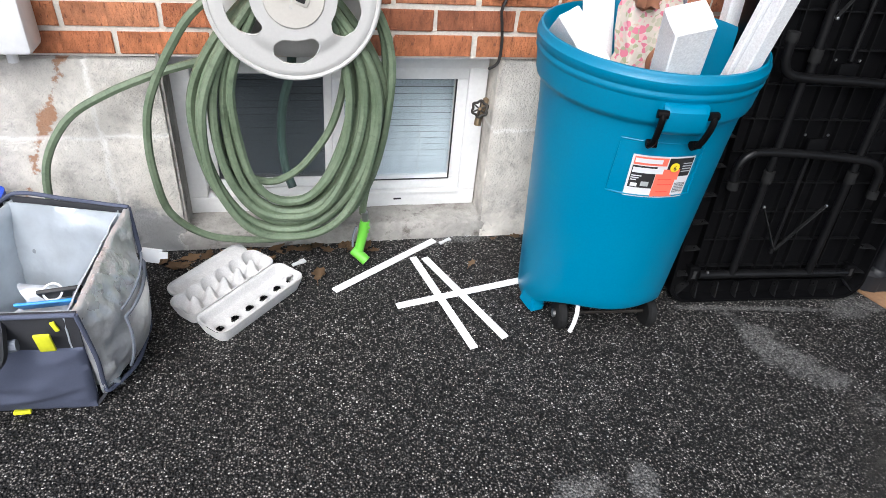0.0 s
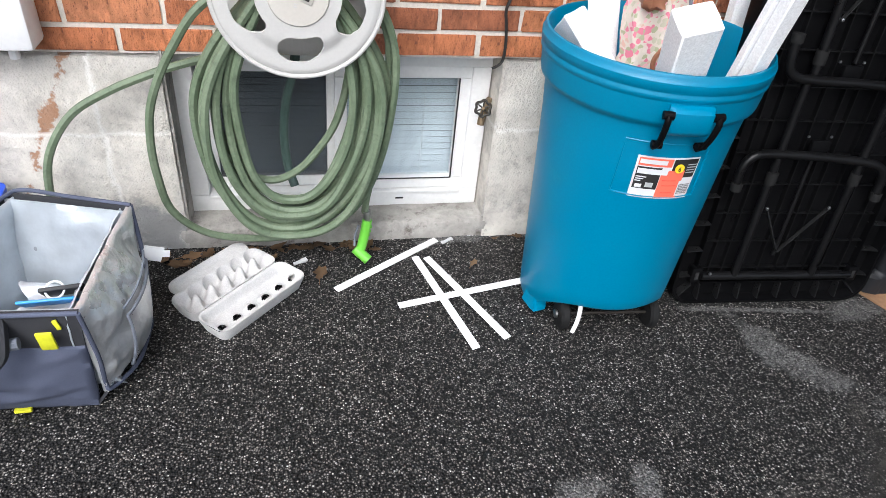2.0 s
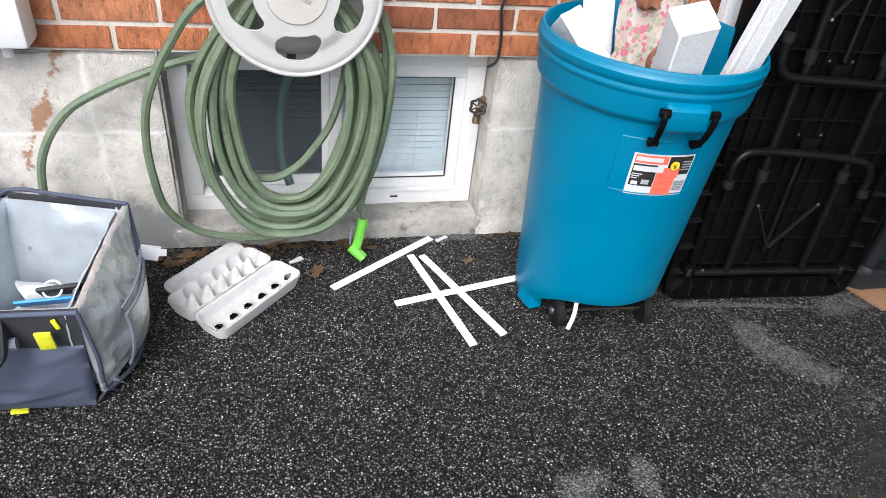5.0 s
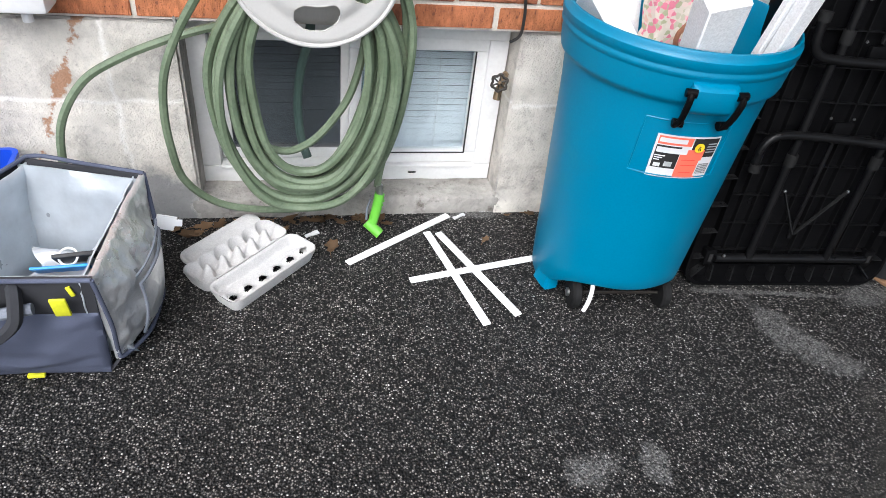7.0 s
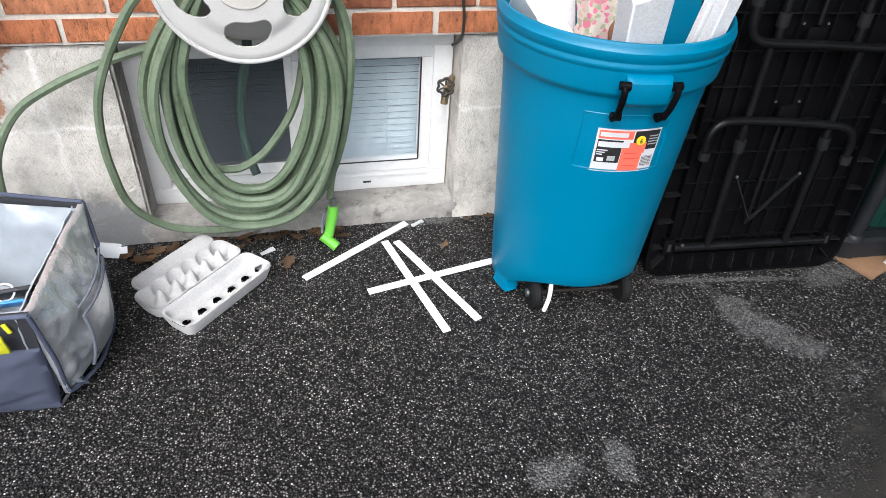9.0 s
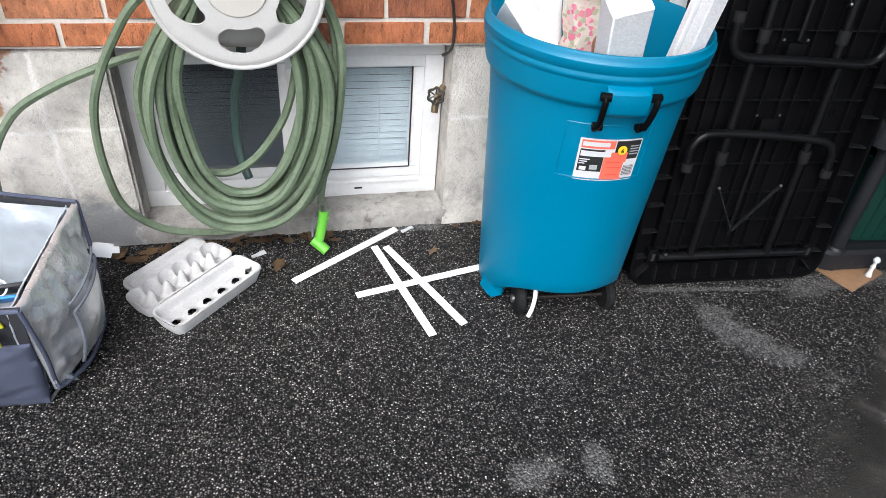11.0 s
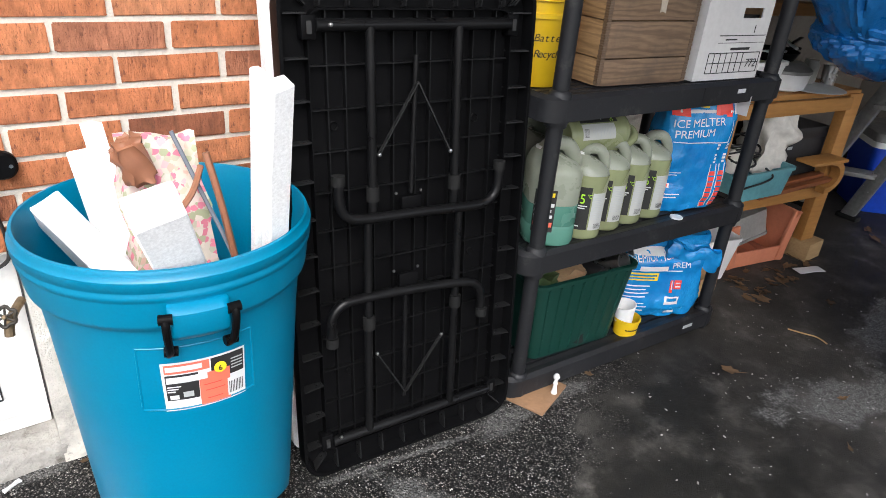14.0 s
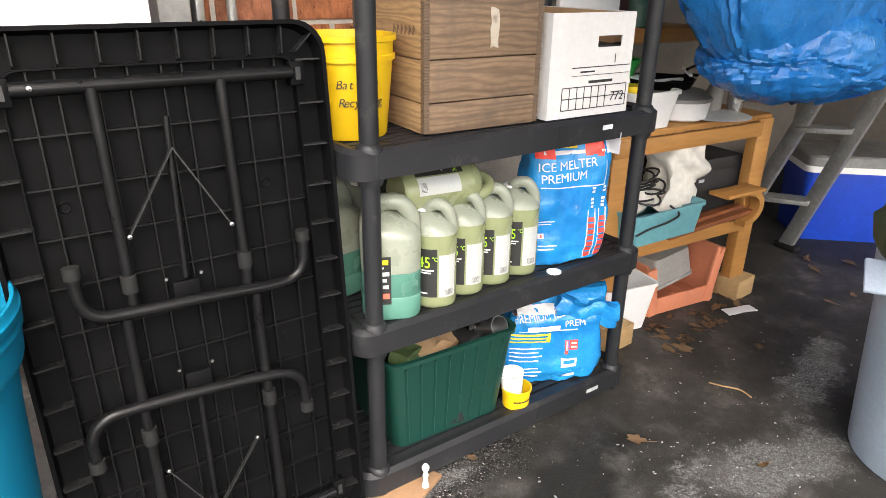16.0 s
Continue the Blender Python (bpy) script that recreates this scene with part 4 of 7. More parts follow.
HA = 267
grip = bmesh.new()
rings = []
for k in range(15):
    a = radians(HA - 10.5 + 21 * k / 14)
    edge = 1.0 if 0 < k < 14 else 0.6
    rings.append([((0.2575 + d * edge) * math.cos(a), (0.2575 + d * edge) * math.sin(a), z) for d, z in ((-0.02, 0.722), (0.012, 0.719), (0.022, 0.711), (0.022, 0.672), (0.014, 0.660), (-0.02, 0.652))])
part("grip_plate", skin(rings, True, True, True, grip), CANBLUE, can, smooth=50)
for da in (-11, 11):
    h = part("handle_clip", tube(smooth_line([(0, -0.026, 0.706), (0, -0.036, 0.696), (0, -0.030, 0.666), (0, -0.016, 0.636), (-0.005, 0.000, 0.620)], 5), 0.0068, 10), BLACKP, can)
    h.matrix_local = on_bin(HA + da, 0, 0.250)
    for z, yy in ((0.705, -0.028), (0.628, -0.004)):
        part("clip_boss", rod((-0.011, yy, z), (0.011, yy, z), 0.009, 12), BLACKP, h)
# raised panel and paper label that follow the round side


def wrap(a0, a1, z0, z1, lift, nx=14, nz=4):
    """A patch that lies on the tapered skin between two angles and heights."""
    rows = []
    for k in range(nz + 1):
        z = z0 + (z1 - z0) * k / nz
        r = 0.206 + (z - 0.16) / 0.42 * 0.025 + lift
        rows.append([(r * math.cos(radians(a0 + (a1 - a0) * i / nx)), r * math.sin(radians(a0 + (a1 - a0) * i / nx)), z) for i in range(nx + 1)])
    return skin(rows, closed=False)


def wrap_bar(name, a0, a1, z0, z1, lift, material, parent, label=""):
    return part(name, wrap(a0, a1, z0, z1, lift, max(2, int(abs(a1 - a0) / 2)), 2), material, parent, label)


P0, P1 = 240, 291
edge_pts = [wrapped for wrapped in [(P0, 0.485), (P0 + 1.5, 0.622), (P1 - 1.5, 0.622), (P1, 0.485)]]
line = []
for (a0, z0), (a1, z1) in zip(edge_pts, edge_pts[1:] + edge_pts[:1]):
    for k in range(14):
        a, z = a0 + (a1 - a0) * k / 14, z0 + (z1 - z0) * k / 14
        r = 0.206 + (z - 0.16) / 0.42 * 0.025
        line.append((r * math.cos(radians(a)), r * math.sin(radians(a)), z))
part("panel_bead", tube(line, 0.0022, 6, True), CANBLUE, can)
L0, L1, Z0, Z1 = 250, 286, 0.481, 0.589
LS, ZS = (L1 - L0) / 29, (Z1 - Z0) / 0.08
lab = wrap_bar("label", L0, L1, Z0, Z1, 0.0010, PRINTW, can, "worn paper label with red and black print")
wrap_bar("label_field", L0 + LS * (1), L0 + LS * (16), Z0 + ZS * (0.062), Z1 - 0.004, 0.0016, PRINTC, lab)
wrap_bar("label_field", L0 + LS * (16.5), L1 - 0.8, Z0 + ZS * (0.042), Z1 - 0.004, 0.0016, INK, lab)
wrap_bar("label_field", L0 + LS * (1), L0 + LS * (12), Z0 + ZS * (0.018), Z0 + ZS * (0.060), 0.0016, INK, lab)
wrap_bar("label_field", L0 + LS * (12.2), L0 + LS * (23), Z0 + ZS * (0.002), Z0 + ZS * (0.056), 0.0018, PRINTC, lab)
wrap_bar("label_field", L0 + LS * (22), L1 - 1.2, Z0 + ZS * (0.006), Z0 + ZS * (0.036), 0.0022, PRINTW, lab)
for k in range(9):
    wrap_bar("bar", L0 + LS * (22.5 + 0.62 * k), L0 + LS * (22.8 + 0.62 * k), Z0 + ZS * (0.010), Z0 + ZS * (0.030), 0.0026, INK, lab)
wrap_bar("bar", L0 + LS * (1.5), L0 + LS * (13.5), Z0 + ZS * (0.066), Z0 + ZS * (0.074), 0.0024, PRINTW, lab)
wrap_bar("bar", L0 + LS * (1.4), L0 + LS * (15), Z0 + ZS * (0.047), Z0 + ZS * (0.057), 0.0026, PRINTW, lab)
for k in range(3):
    wrap_bar("bar", L0 + LS * (1.4), L0 + LS * (6 - k), Z0 + ZS * (0.040 - 0.004 * k), Z0 + ZS * (0.042 - 0.004 * k), 0.0024, PRINTW, lab)
wrap_bar("bar", L0 + LS * (2), L0 + LS * (5), Z0 + ZS * (0.020), Z0 + ZS * (0.027), 0.0024, PRINTW, lab)
wrap_bar("bar", L0 + LS * (6.5), L0 + LS * (10), Z0 + ZS * (0.022), Z0 + ZS * (0.031), 0.0024, PRINTG, lab)
for k in range(4):
    wrap_bar("bar", L0 + LS * (23.5), L1 - 1.4, Z0 + ZS * (0.066 - 0.005 * k), Z0 + ZS * (0.068 - 0.005 * k), 0.0024, PRINTG, lab)
for a0, a1, z in ((13.5, 20, 0.036), (14, 21, 0.026), (14.5, 20, 0.012)):
    wrap_bar("bar", L0 + LS * a0, L0 + LS * a1, Z0 + ZS * z, Z0 + ZS * (z + 0.0015), 0.0028, PRINTR, lab)
badge = part("badge", lathe([(0.011, 0), (0.011, 0.001)], 20, True, True), PRINTY, lab, "round yellow badge")
badge.matrix_local = on_bin(L0 + LS * (19.5), Z0 + ZS * (0.061), 0.2345) @ pose(0, 0, 0, 90)
six = letters("6", 0.015, INK, lab, (0, 0, 0))
six.matrix_local = on_bin(L0 + LS * (19.5), Z0 + ZS * (0.061), 0.2370) @ pose(-0.0042, 0, -0.0055, 90)

# what stands in the bin
SPACE = SPACE @ pose(0.379, -0.285, 0, 0, 0, 4).inverted()


def foam(name, size, m, label, notch=False):
    bm = grid_box(size, 3)
    bmesh.ops.bevel(bm, geom=[e for e in bm.edges if e.calc_face_angle(0) > 1], offset=0.003, segments=1, affect="EDGES")
    crumple(bm, 0.0025, 40, size[0])
    if notch:
        box((size[0] * 0.35, size[1], 0.05), (-size[0] * 0.3, 0, size[2] / 2 + 0.02), bm=bm)
    return single(part(name, bm, FOAM), m, label, "foam block", "foam packing in the bin")


def stick(foot, top, roll):
    """A pose whose z runs from foot towards top, at their middle."""
    a, b = Vector(foot), Vector(top)
    q = (b - a).to_track_quat("Z", "Y").to_matrix().to_4x4()
    return Matrix.Translation((a + b) / 2) @ q @ pose(0, 0, 0, 0, 0, roll), (b - a).length


for size, foot, top, roll, label, notch in (
    ((0.135, 0.055), (0.430, -0.440, 0.46), (0.180, -0.205, 0.772), 55, "broad white polystyrene slab leaning out of the bin", False),
    ((0.065, 0.045), (0.330, -0.240, 0.36), (0.262, -0.170, 0.868), -20, "notched white polystyrene strip standing in the bin", True),
    ((0.080, 0.070), (0.450, -0.290, 0.44), (0.335, -0.545, 0.895), 30, "thick white polystyrene block leaning over the bin rim", False),
    ((0.018, 0.020), (0.526, -0.300, 0.44), (0.499, -0.540, 1.088), 25, "thin white polystyrene sheet standing inside the bin", False),
    ((0.040, 0.032), (0.553, -0.318, 0.44), (0.526, -0.553, 1.070), 25, "long white polystyrene plank standing at the bin rim", False),
):
    m, length = stick(foot, top, roll)
    foam("foam_block", (size[0], size[1], length), m, label, notch)

bag = thing("floral_bag", pose(0.405, -0.255, 0.30, 0, -3, 8), "crumpled floral fabric bag with tan leather trim", "bag")
bm = grid_box((0.17, 0.07, 0.62), 12)
for v in bm.verts:
    k = v.co.z / 0.62 + 0.5
    v.co.y *= 1.15 - 0.55 * k
    v.co.x *= 1.1 - 0.35 * k
    v.co.z += 0.31
crumple(bm, 0.022, 13, 3)
part("body", bm, FLORAL, bag, smooth=80)
bm = grid_box((0.05, 0.045, 0.085), 4)
crumple(bm, 0.008, 30, 2)
bmesh.ops.bevel(bm, geom=[e for e in bm.edges if e.calc_face_angle(0) > 1], offset=0.01, segments=2, affect="EDGES")
part("leather_corner", bm, LEATHER, bag, "tan leather corner", smooth=70).matrix_local = pose(-0.050, -0.035, 0.585, 0, -18, 0)
part("strap", tube(smooth_line([(0.045, -0.05, 0.24), (-0.035, -0.085, 0.42), (-0.02, -0.085, 0.47), (0.03, -0.075, 0.52), (0.06, -0.05, 0.56)], 6), 0.006, 6), LEATHER, bag, "tan leather strap")
part("strap", tube(smooth_line([(0.075, -0.04, 0.58), (0.085, -0.06, 0.48), (0.095, -0.07, 0.36), (0.10, -0.06, 0.28)], 6), 0.007, 6), LEATHER, bag)
part("zip", tube(smooth_line([(0.02, -0.04, 0.63), (0.05, -0.055, 0.52), (0.085, -0.06, 0.40), (0.11, -0.05, 0.30)], 6), 0.004, 6), GREYC, bag, "grey zip")

# white strips on the asphalt
SPACE = Matrix()
for a, b, z in (((-0.050, -0.022), (-0.345, -0.216), 0.004), ((-0.196, -0.293), (0.150, -0.222), 0.004), ((-0.125, -0.104), (-0.037, -0.462), 0.009), ((-0.094, -0.108), (0.046, -0.436), 0.009)):
    d = Vector((b[0] - a[0], b[1] - a[1], 0))
    bm = grid_box((d.length, 0.021, 0.005), 1)
    bmesh.ops.bevel(bm, geom=[e for e in bm.edges if e.calc_face_angle(0) > 1], offset=0.0012, segments=1, affect="EDGES")
    crumple(bm, 0.0012, 20, a[0])
    single(part("white_strip", bm, STRIP), pose((a[0] + b[0]) / 2, (a[1] + b[1]) / 2, z, 0, 0, math.degrees(math.atan2(d.y, d.x))), "white flat plastic strip lying on asphalt", "plastic strip", "crossed white strips")

# ---- egg carton ----
egg = thing("egg_carton", space(-0.603, -0.388, 0.0, 46.5, 0.9), "open empty grey paper-pulp egg carton on asphalt", "egg carton")


def tray(width, length, height, cups, floor, holes):
    """A pulp tray as a height field with a rolled rim; x along, y across."""
    nx, ny = 96, 34
    rows = []
    for j in range(ny + 1):
        row = []
        for i in range(nx + 1):
            x, y = length * i / nx, width * j / ny
            # draw the grid in to a rounded outline
            qx, qy = abs(x - length / 2) - length / 2 + 0.026, abs(y - width / 2) - width / 2 + 0.026
            far = math.hypot(max(qx, 0), max(qy, 0))
            if far > 0.026:
                x = length / 2 + math.copysign(length / 2 - 0.026 + qx * 0.026 / far, x - length / 2)
                y = width / 2 + math.copysign(width / 2 - 0.026 + qy * 0.026 / far, y - width / 2)
            e = 0.026 - min(far, 0.026) - min(max(qx, qy), 0)
            k = min(1.0, max(0.0, (e - 0.005) / 0.013))
            z = height - (height - floor) * k * k * (3 - 2 * k)
            if cups:
                z = height - 0.012 * k
                for q in range(6):
                    for v in (0.27, 0.73):
                        d = math.hypot(x - length * (q + 0.5) / 6, y - width * v) / 0.0265
                        if d < 1:
                            z -= 0.026 * (1 - d ** 3)
                for q in range(1, 6):
                    d = math.hypot(x - length * q / 6, y - width * 0.5)
                    z = max(z, height + 0.008 - max(0.0, d - 0.0055) * 3.0)
            elif holes:
                for q in range(6):
                    d = math.hypot((x - length * (q + 0.5) / 6) / 0.021, (y - width * 0.40) / 0.019)
                    if d < 1:
                        z += 0.010 * (1 - d * d)
            row.append((x, y, z + 0.0008 * noise.noise(Vector((x * 90, y * 90, width * 50)))))
        rows.append(row)
    bm = skin(rows, closed=False)
    if holes:
        gone = []
        for f in bm.faces:
            c = f.calc_center_median()
            if any(((c.x - length * (q + 0.5) / 6) / 0.0125) ** 2 + ((c.y - width * 0.36) / 0.0085) ** 2 < 1 for q in range(6)):
                gone.append(f)
        bmesh.ops.delete(bm, geom=gone, context="FACES")
    # outer skirt under the rim
    skin([[(x + length / 2, y + width / 2, height - 0.001) for x, y in rrect(length + 0.002, width + 0.002, 0.027, 5)], [(x + length / 2, y + width / 2, height - 0.006) for x, y in rrect(length + 0.002, width + 0.002, 0.027, 5)], [(x + length / 2, y + width / 2, 0.0) for x, y in rrect(length - 0.022, width - 0.022, 0.020, 5)]], True, bm=bm)
    return bm


part("lid", tray(0.105, 0.305, 0.042, False, 0.016, True), PULP, egg, "shallow lid with six small holes", smooth=60)
part("cup_tray", tray(0.100, 0.300, 0.042, True, 0.012, False), PULP, egg, smooth=60).matrix_local = pose(0.002, 0.106, 0.002)
part("flap", tray(0.056, 0.262, 0.012, False, 0.006, False), PULP, egg, smooth=60).matrix_local = pose(0.034, 0.204, 0.022, 12)

# ---- soft cooler bag ----
cool = thing("cooler_bag", pose(-0.837, -0.527, 0.0), "open slate-blue soft cooler bag lined with silver foil", "cooler bag")
CW = 0.36
BRT, FRT, BLT, FLT = Vector((0.067, 0.272, 0.300)), Vector((0.026, -0.030, 0.272)), Vector((-0.180, 0.328, 0.306)), Vector((-0.335, -0.026, 0.282))
BRB, FRB, BLB, FLB = Vector((0.045, 0.250, 0.0)), Vector((0.0, 0.0, 0.0)), Vector((-0.200, 0.300, 0.0)), Vector((-CW, 0.020, 0.0))


def panel(p00, p10, p11, p01, thick, n=14, puff=0.0, seed=0, wrinkle=0.006):
    """A padded cloth panel between four corners, with a soft belly and creases."""
    a, b, c, d = (Vector(p) for p in (p00, p10, p11, p01))
    nrm = (b - a).cross(d - a).normalized()
    out = []
    for s in (0, thick):
        rows = []
        for j in range(n + 1):
            row = []
            for i in range(n + 1):
                u, v = i / n, j / n
                q = a * (1 - u) * (1 - v) + b * u * (1 - v) + c * u * v + d * (1 - u) * v
                swell = puff * 16 * u * (1 - u) * v * (1 - v)
                w = wrinkle * (noise.noise(q * 14 + Vector((seed, seed, 0))) + 0.5 * noise.noise(q * 38 + Vector((seed, 0, 0)))) * min(1, 8 * min(u, 1 - u, v, 1 - v) + 0.2)
                row.append(q + nrm * (swell + w - s))
            rows.append(row)
        out.append(rows)
    bm = skin(out[0], closed=False)
    skin(out[1], closed=False, bm=bm)

    def rim(rows):
        return rows[0] + [r[-1] for r in rows[1:]] + rows[-1][-2::-1] + [r[0] for r in rows[-2:0:-1]]
    skin([rim(out[0]), rim(out[1])], True, bm=bm)
    bmesh.ops.remove_doubles(bm, verts=bm.verts, dist=1e-4)
    return bm


def mix(a, b, t):
    return a.lerp(b, t)


FM0, FM1 = mix(FLB, FLT, 0.68), mix(FRB, FRT, 0.68)
part("front_panel", panel(FLB, FRB, FM1, FM0, 0.012, n=24, puff=0.030, seed=2, wrinkle=0.014), NAVY, cool, "padded slate-blue front", smooth=80)
part("front_band", panel(FM0, FM1, FRT, FLT, 0.010, n=18, puff=0.006, seed=5), NAVYD, cool, "dark upper band", smooth=80)
part("back_panel", panel(BRB, BLB, BLT, BRT, 0.007, puff=0.008, seed=7), NAVYD, cool, smooth=80)
part("side_panel", panel(BLB, FLB, FLT, BLT, 0.007, puff=0.012, seed=8), NAVYD, cool, smooth=80)
part("base", panel(FLB, BLB, BRB, FRB, 0.012, seed=1, wrinkle=0.0), NAVYD, cool, smooth=80).matrix_local = pose(0, 0, 0.013)
FB0, FB1 = Vector((0.022, 0.006, 0.028)), Vector((0.076, 0.185, 0.026))


def on_flap(u, v, lift=0.0):
    """A point on the slack end flap: u from front to back, v from foot to top."""
    q = FB0 * (1 - u) * (1 - v) + FB1 * u * (1 - v) + BRT * u * v + FRT * (1 - u) * v
    out = (FB1 - FB0).cross(FRT - FB0).normalized()
    return q + out * (0.042 * 16 * u * (1 - u) * v * (1 - v) + lift)


part("end_flap", panel(FB0, FB1, BRT, FRT, 0.010, n=44, puff=0.042, seed=11, wrinkle=0.019), FOIL, cool, "rumpled silver foil end flap", smooth=80)
UP = Vector((0, 0, 0.016))
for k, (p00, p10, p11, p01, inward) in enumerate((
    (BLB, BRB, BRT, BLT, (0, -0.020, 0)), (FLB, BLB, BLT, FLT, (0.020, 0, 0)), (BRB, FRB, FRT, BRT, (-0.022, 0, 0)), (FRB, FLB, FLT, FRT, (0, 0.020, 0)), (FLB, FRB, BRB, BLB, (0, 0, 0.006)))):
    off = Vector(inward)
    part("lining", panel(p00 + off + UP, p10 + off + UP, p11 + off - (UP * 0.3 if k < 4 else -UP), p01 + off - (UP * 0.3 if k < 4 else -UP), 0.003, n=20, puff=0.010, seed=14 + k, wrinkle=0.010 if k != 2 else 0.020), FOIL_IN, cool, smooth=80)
part("piping", tube(smooth_line([FLT, FLT.lerp(FRT, 0.5), FRT], 4), 0.0045, 8), NAVY, cool)
part("piping", tube(smooth_line([FLT, mix(FLT, BLT, 0.5) + Vector((-0.006, 0, 0.004)), BLT + Vector((-0.004, -0.03, 0.0)), BLT + Vector((0.03, 0, 0.003)), mix(BLT, BRT, 0.5) + Vector((0, 0.004, 0.002)), BRT], 7), 0.0045, 8), NAVY, cool)
part("piping", tube(smooth_line([FRT, mix(FRT, FB0, 0.5) + Vector((0.008, -0.004, 0)), FB0 + Vector((0, 0, 0.03)), FB0 + Vector((0.006, 0.008, 0.004)), mix(FB0, FB1, 0.5) + Vector((0.014, -0.006, -0.004)), FB1 + Vector((-0.004, -0.012, 0)), FB1 + Vector((0.004, 0.002, 0.03)), mix(FB1, BRT, 0.5) + Vector((0.010, 0, 0)), BRT], 8), 0.0045, 8), NAVY, cool, "dark piped zip edge")
part("flap_skirt", panel(FRB, BRB + Vector((0.03, 0, 0)), FB1, FB0, 0.006, n=10, seed=4, wrinkle=0.004), NAVYD, cool, smooth=80)
rows = [[on_flap(0.30 + 0.60 * i / 12, 0.12 + 0.54 * j / 12, 0.010 + 0.003 * noise.noise(Vector((i * 0.4, j * 0.4, 3)))) for i in range(13)] for j in range(13)]
part("flap_pocket", skin(rows, closed=False), FOIL, cool, "silver mesh pocket", smooth=80)
part("pocket_trim", tube([on_flap(0.30 + 0.60 * i / 10, 0.66, 0.012) for i in range(11)], 0.0035, 6), GREYC, cool)
part("pocket_trim", tube([on_flap(0.30 + 0.60 * i / 10, 0.73, 0.011) for i in range(11)], 0.0025, 6), GREYC, cool)
part("pocket_trim", tube([on_flap(0.30, 0.12 + 0.54 * i / 10, 0.012) for i in range(11)], 0.0035, 6), GREYC, cool)
part("care_tag", box((0.040, 0.003, 0.036), tuple(mix(FB1, BRT, 0.62) + Vector((0.028, 0.0, 0))), turn=pose(0, 0, 0, 0, 20, 10)), PRINTW, cool, "white sewn-in tag")
part("care_tag", box((0.016, 0.003, 0.016), tuple(mix(FB1, BRT, 0.62) + Vector((0.054, 0.0, -0.002))), turn=pose(0, 0, 0, 0, 10, 10)), PRINTW, cool)
FRONT = pose(0, -0.030, 0.026)
part("handle_band", tube(smooth_line([(-CW + 0.02, -0.022, 0.188), (-0.27, -0.026, 0.190), (-0.16, -0.024, 0.192), (-0.075, -0.014, 0.198)], 5), 0.011, 8), GREYC, cool, "grey webbing handle").matrix_local = FRONT
part("handle_strap", tube(smooth_line([(-0.105, 0.012, 0.235), (-0.095, -0.026, 0.215), (-0.105, -0.042, 0.182), (-0.165, -0.050, 0.140), (-0.26, -0.050, 0.105), (-CW, -0.046, 0.095)], 6), 0.012, 6), NAVYD, cool, "black carrying strap").matrix_local = FRONT
for x in (-0.030, -0.140):
    part("pull_tab", box((0.027, 0.006, 0.046), (x, -0.016, 0.200), 0.002, turn=pose(0, 0, 0, 10, 0, 0)), YELLOWC, cool, "neon yellow pull tab").matrix_local = FRONT
part("pull_tab", box((0.008, 0.004, 0.022), (-0.012, -0.032, 0.250), 0.001, turn=pose(0, 0, 0, 0, -15)), YELLOWC, cool)
part("pull_tab", box((0.032, 0.010, 0.008), (-0.135, -0.004, 0.008), 0.002), YELLOWC, cool)
SPACE = pose(0.068, 0.195, -0.018)
for nm, size, m, mt, lb, ct in (("blue_booklet", (0.095, 0.006, 0.045), pose(-0.945, -0.690, 0.268, 42, 0, 4), BLUECARD, "bright blue printed card in the cooler bag", "card"), ("brown_booklet", (0.075, 0.008, 0.055), pose(-0.928, -0.656, 0.266, 40, 0, 8), BLACKBOX, "dark brown booklet in the cooler bag", "booklet")):
    single(part(nm, box(size, bevel=0.002), mt), m, lb, ct)
single(part("paper_wad", crumple(grid_box((0.13, 0.09, 0.21), 8), 0.035, 16, 4), FOIL_IN, smooth=80), pose(-0.940, -0.655, 0.143), "crumpled foil wrapping in the cooler bag", "wrapping")
single(part("key_ring", tube([(0.016 * math.cos(a), 0.016 * math.sin(a), 0) for a in [2 * math.pi * k / 20 for k in range(20)]], 0.0022, 6, True), WHITEP), pose(-0.938, -0.670, 0.279, 42), "pale ring lying on a booklet", "ring")

# blue tub at the very edge of the view, by the wall
SPACE = Matrix()
tub = thing("blue_tub", space(-1.215, -0.16, 0.0, 4, 0.9), "royal blue plastic tub on asphalt", "tub")


def open_box(w, d, h, t, taper=0.88, r=0.02, lip=0.008, slots=None):
    """A tapered open container with wall thickness and a turned-out lip."""
    rings = []
    for k, z, off in ((taper, 0.0, 0), (1, h - 0.012, 0), (1, h - 0.012, lip), (1, h, lip), (1, h, -t), (taper, t, -t)):
        rings.append([(x, y, z) for x, y in rrect(w * k + 2 * off, d * k + 2 * off, max(r + off, 0.003), 4)])
    return skin(rings, True, True, True)


part("shell", open_box(0.30, 0.24, 0.26, 0.004), BLUEBIN, tub)

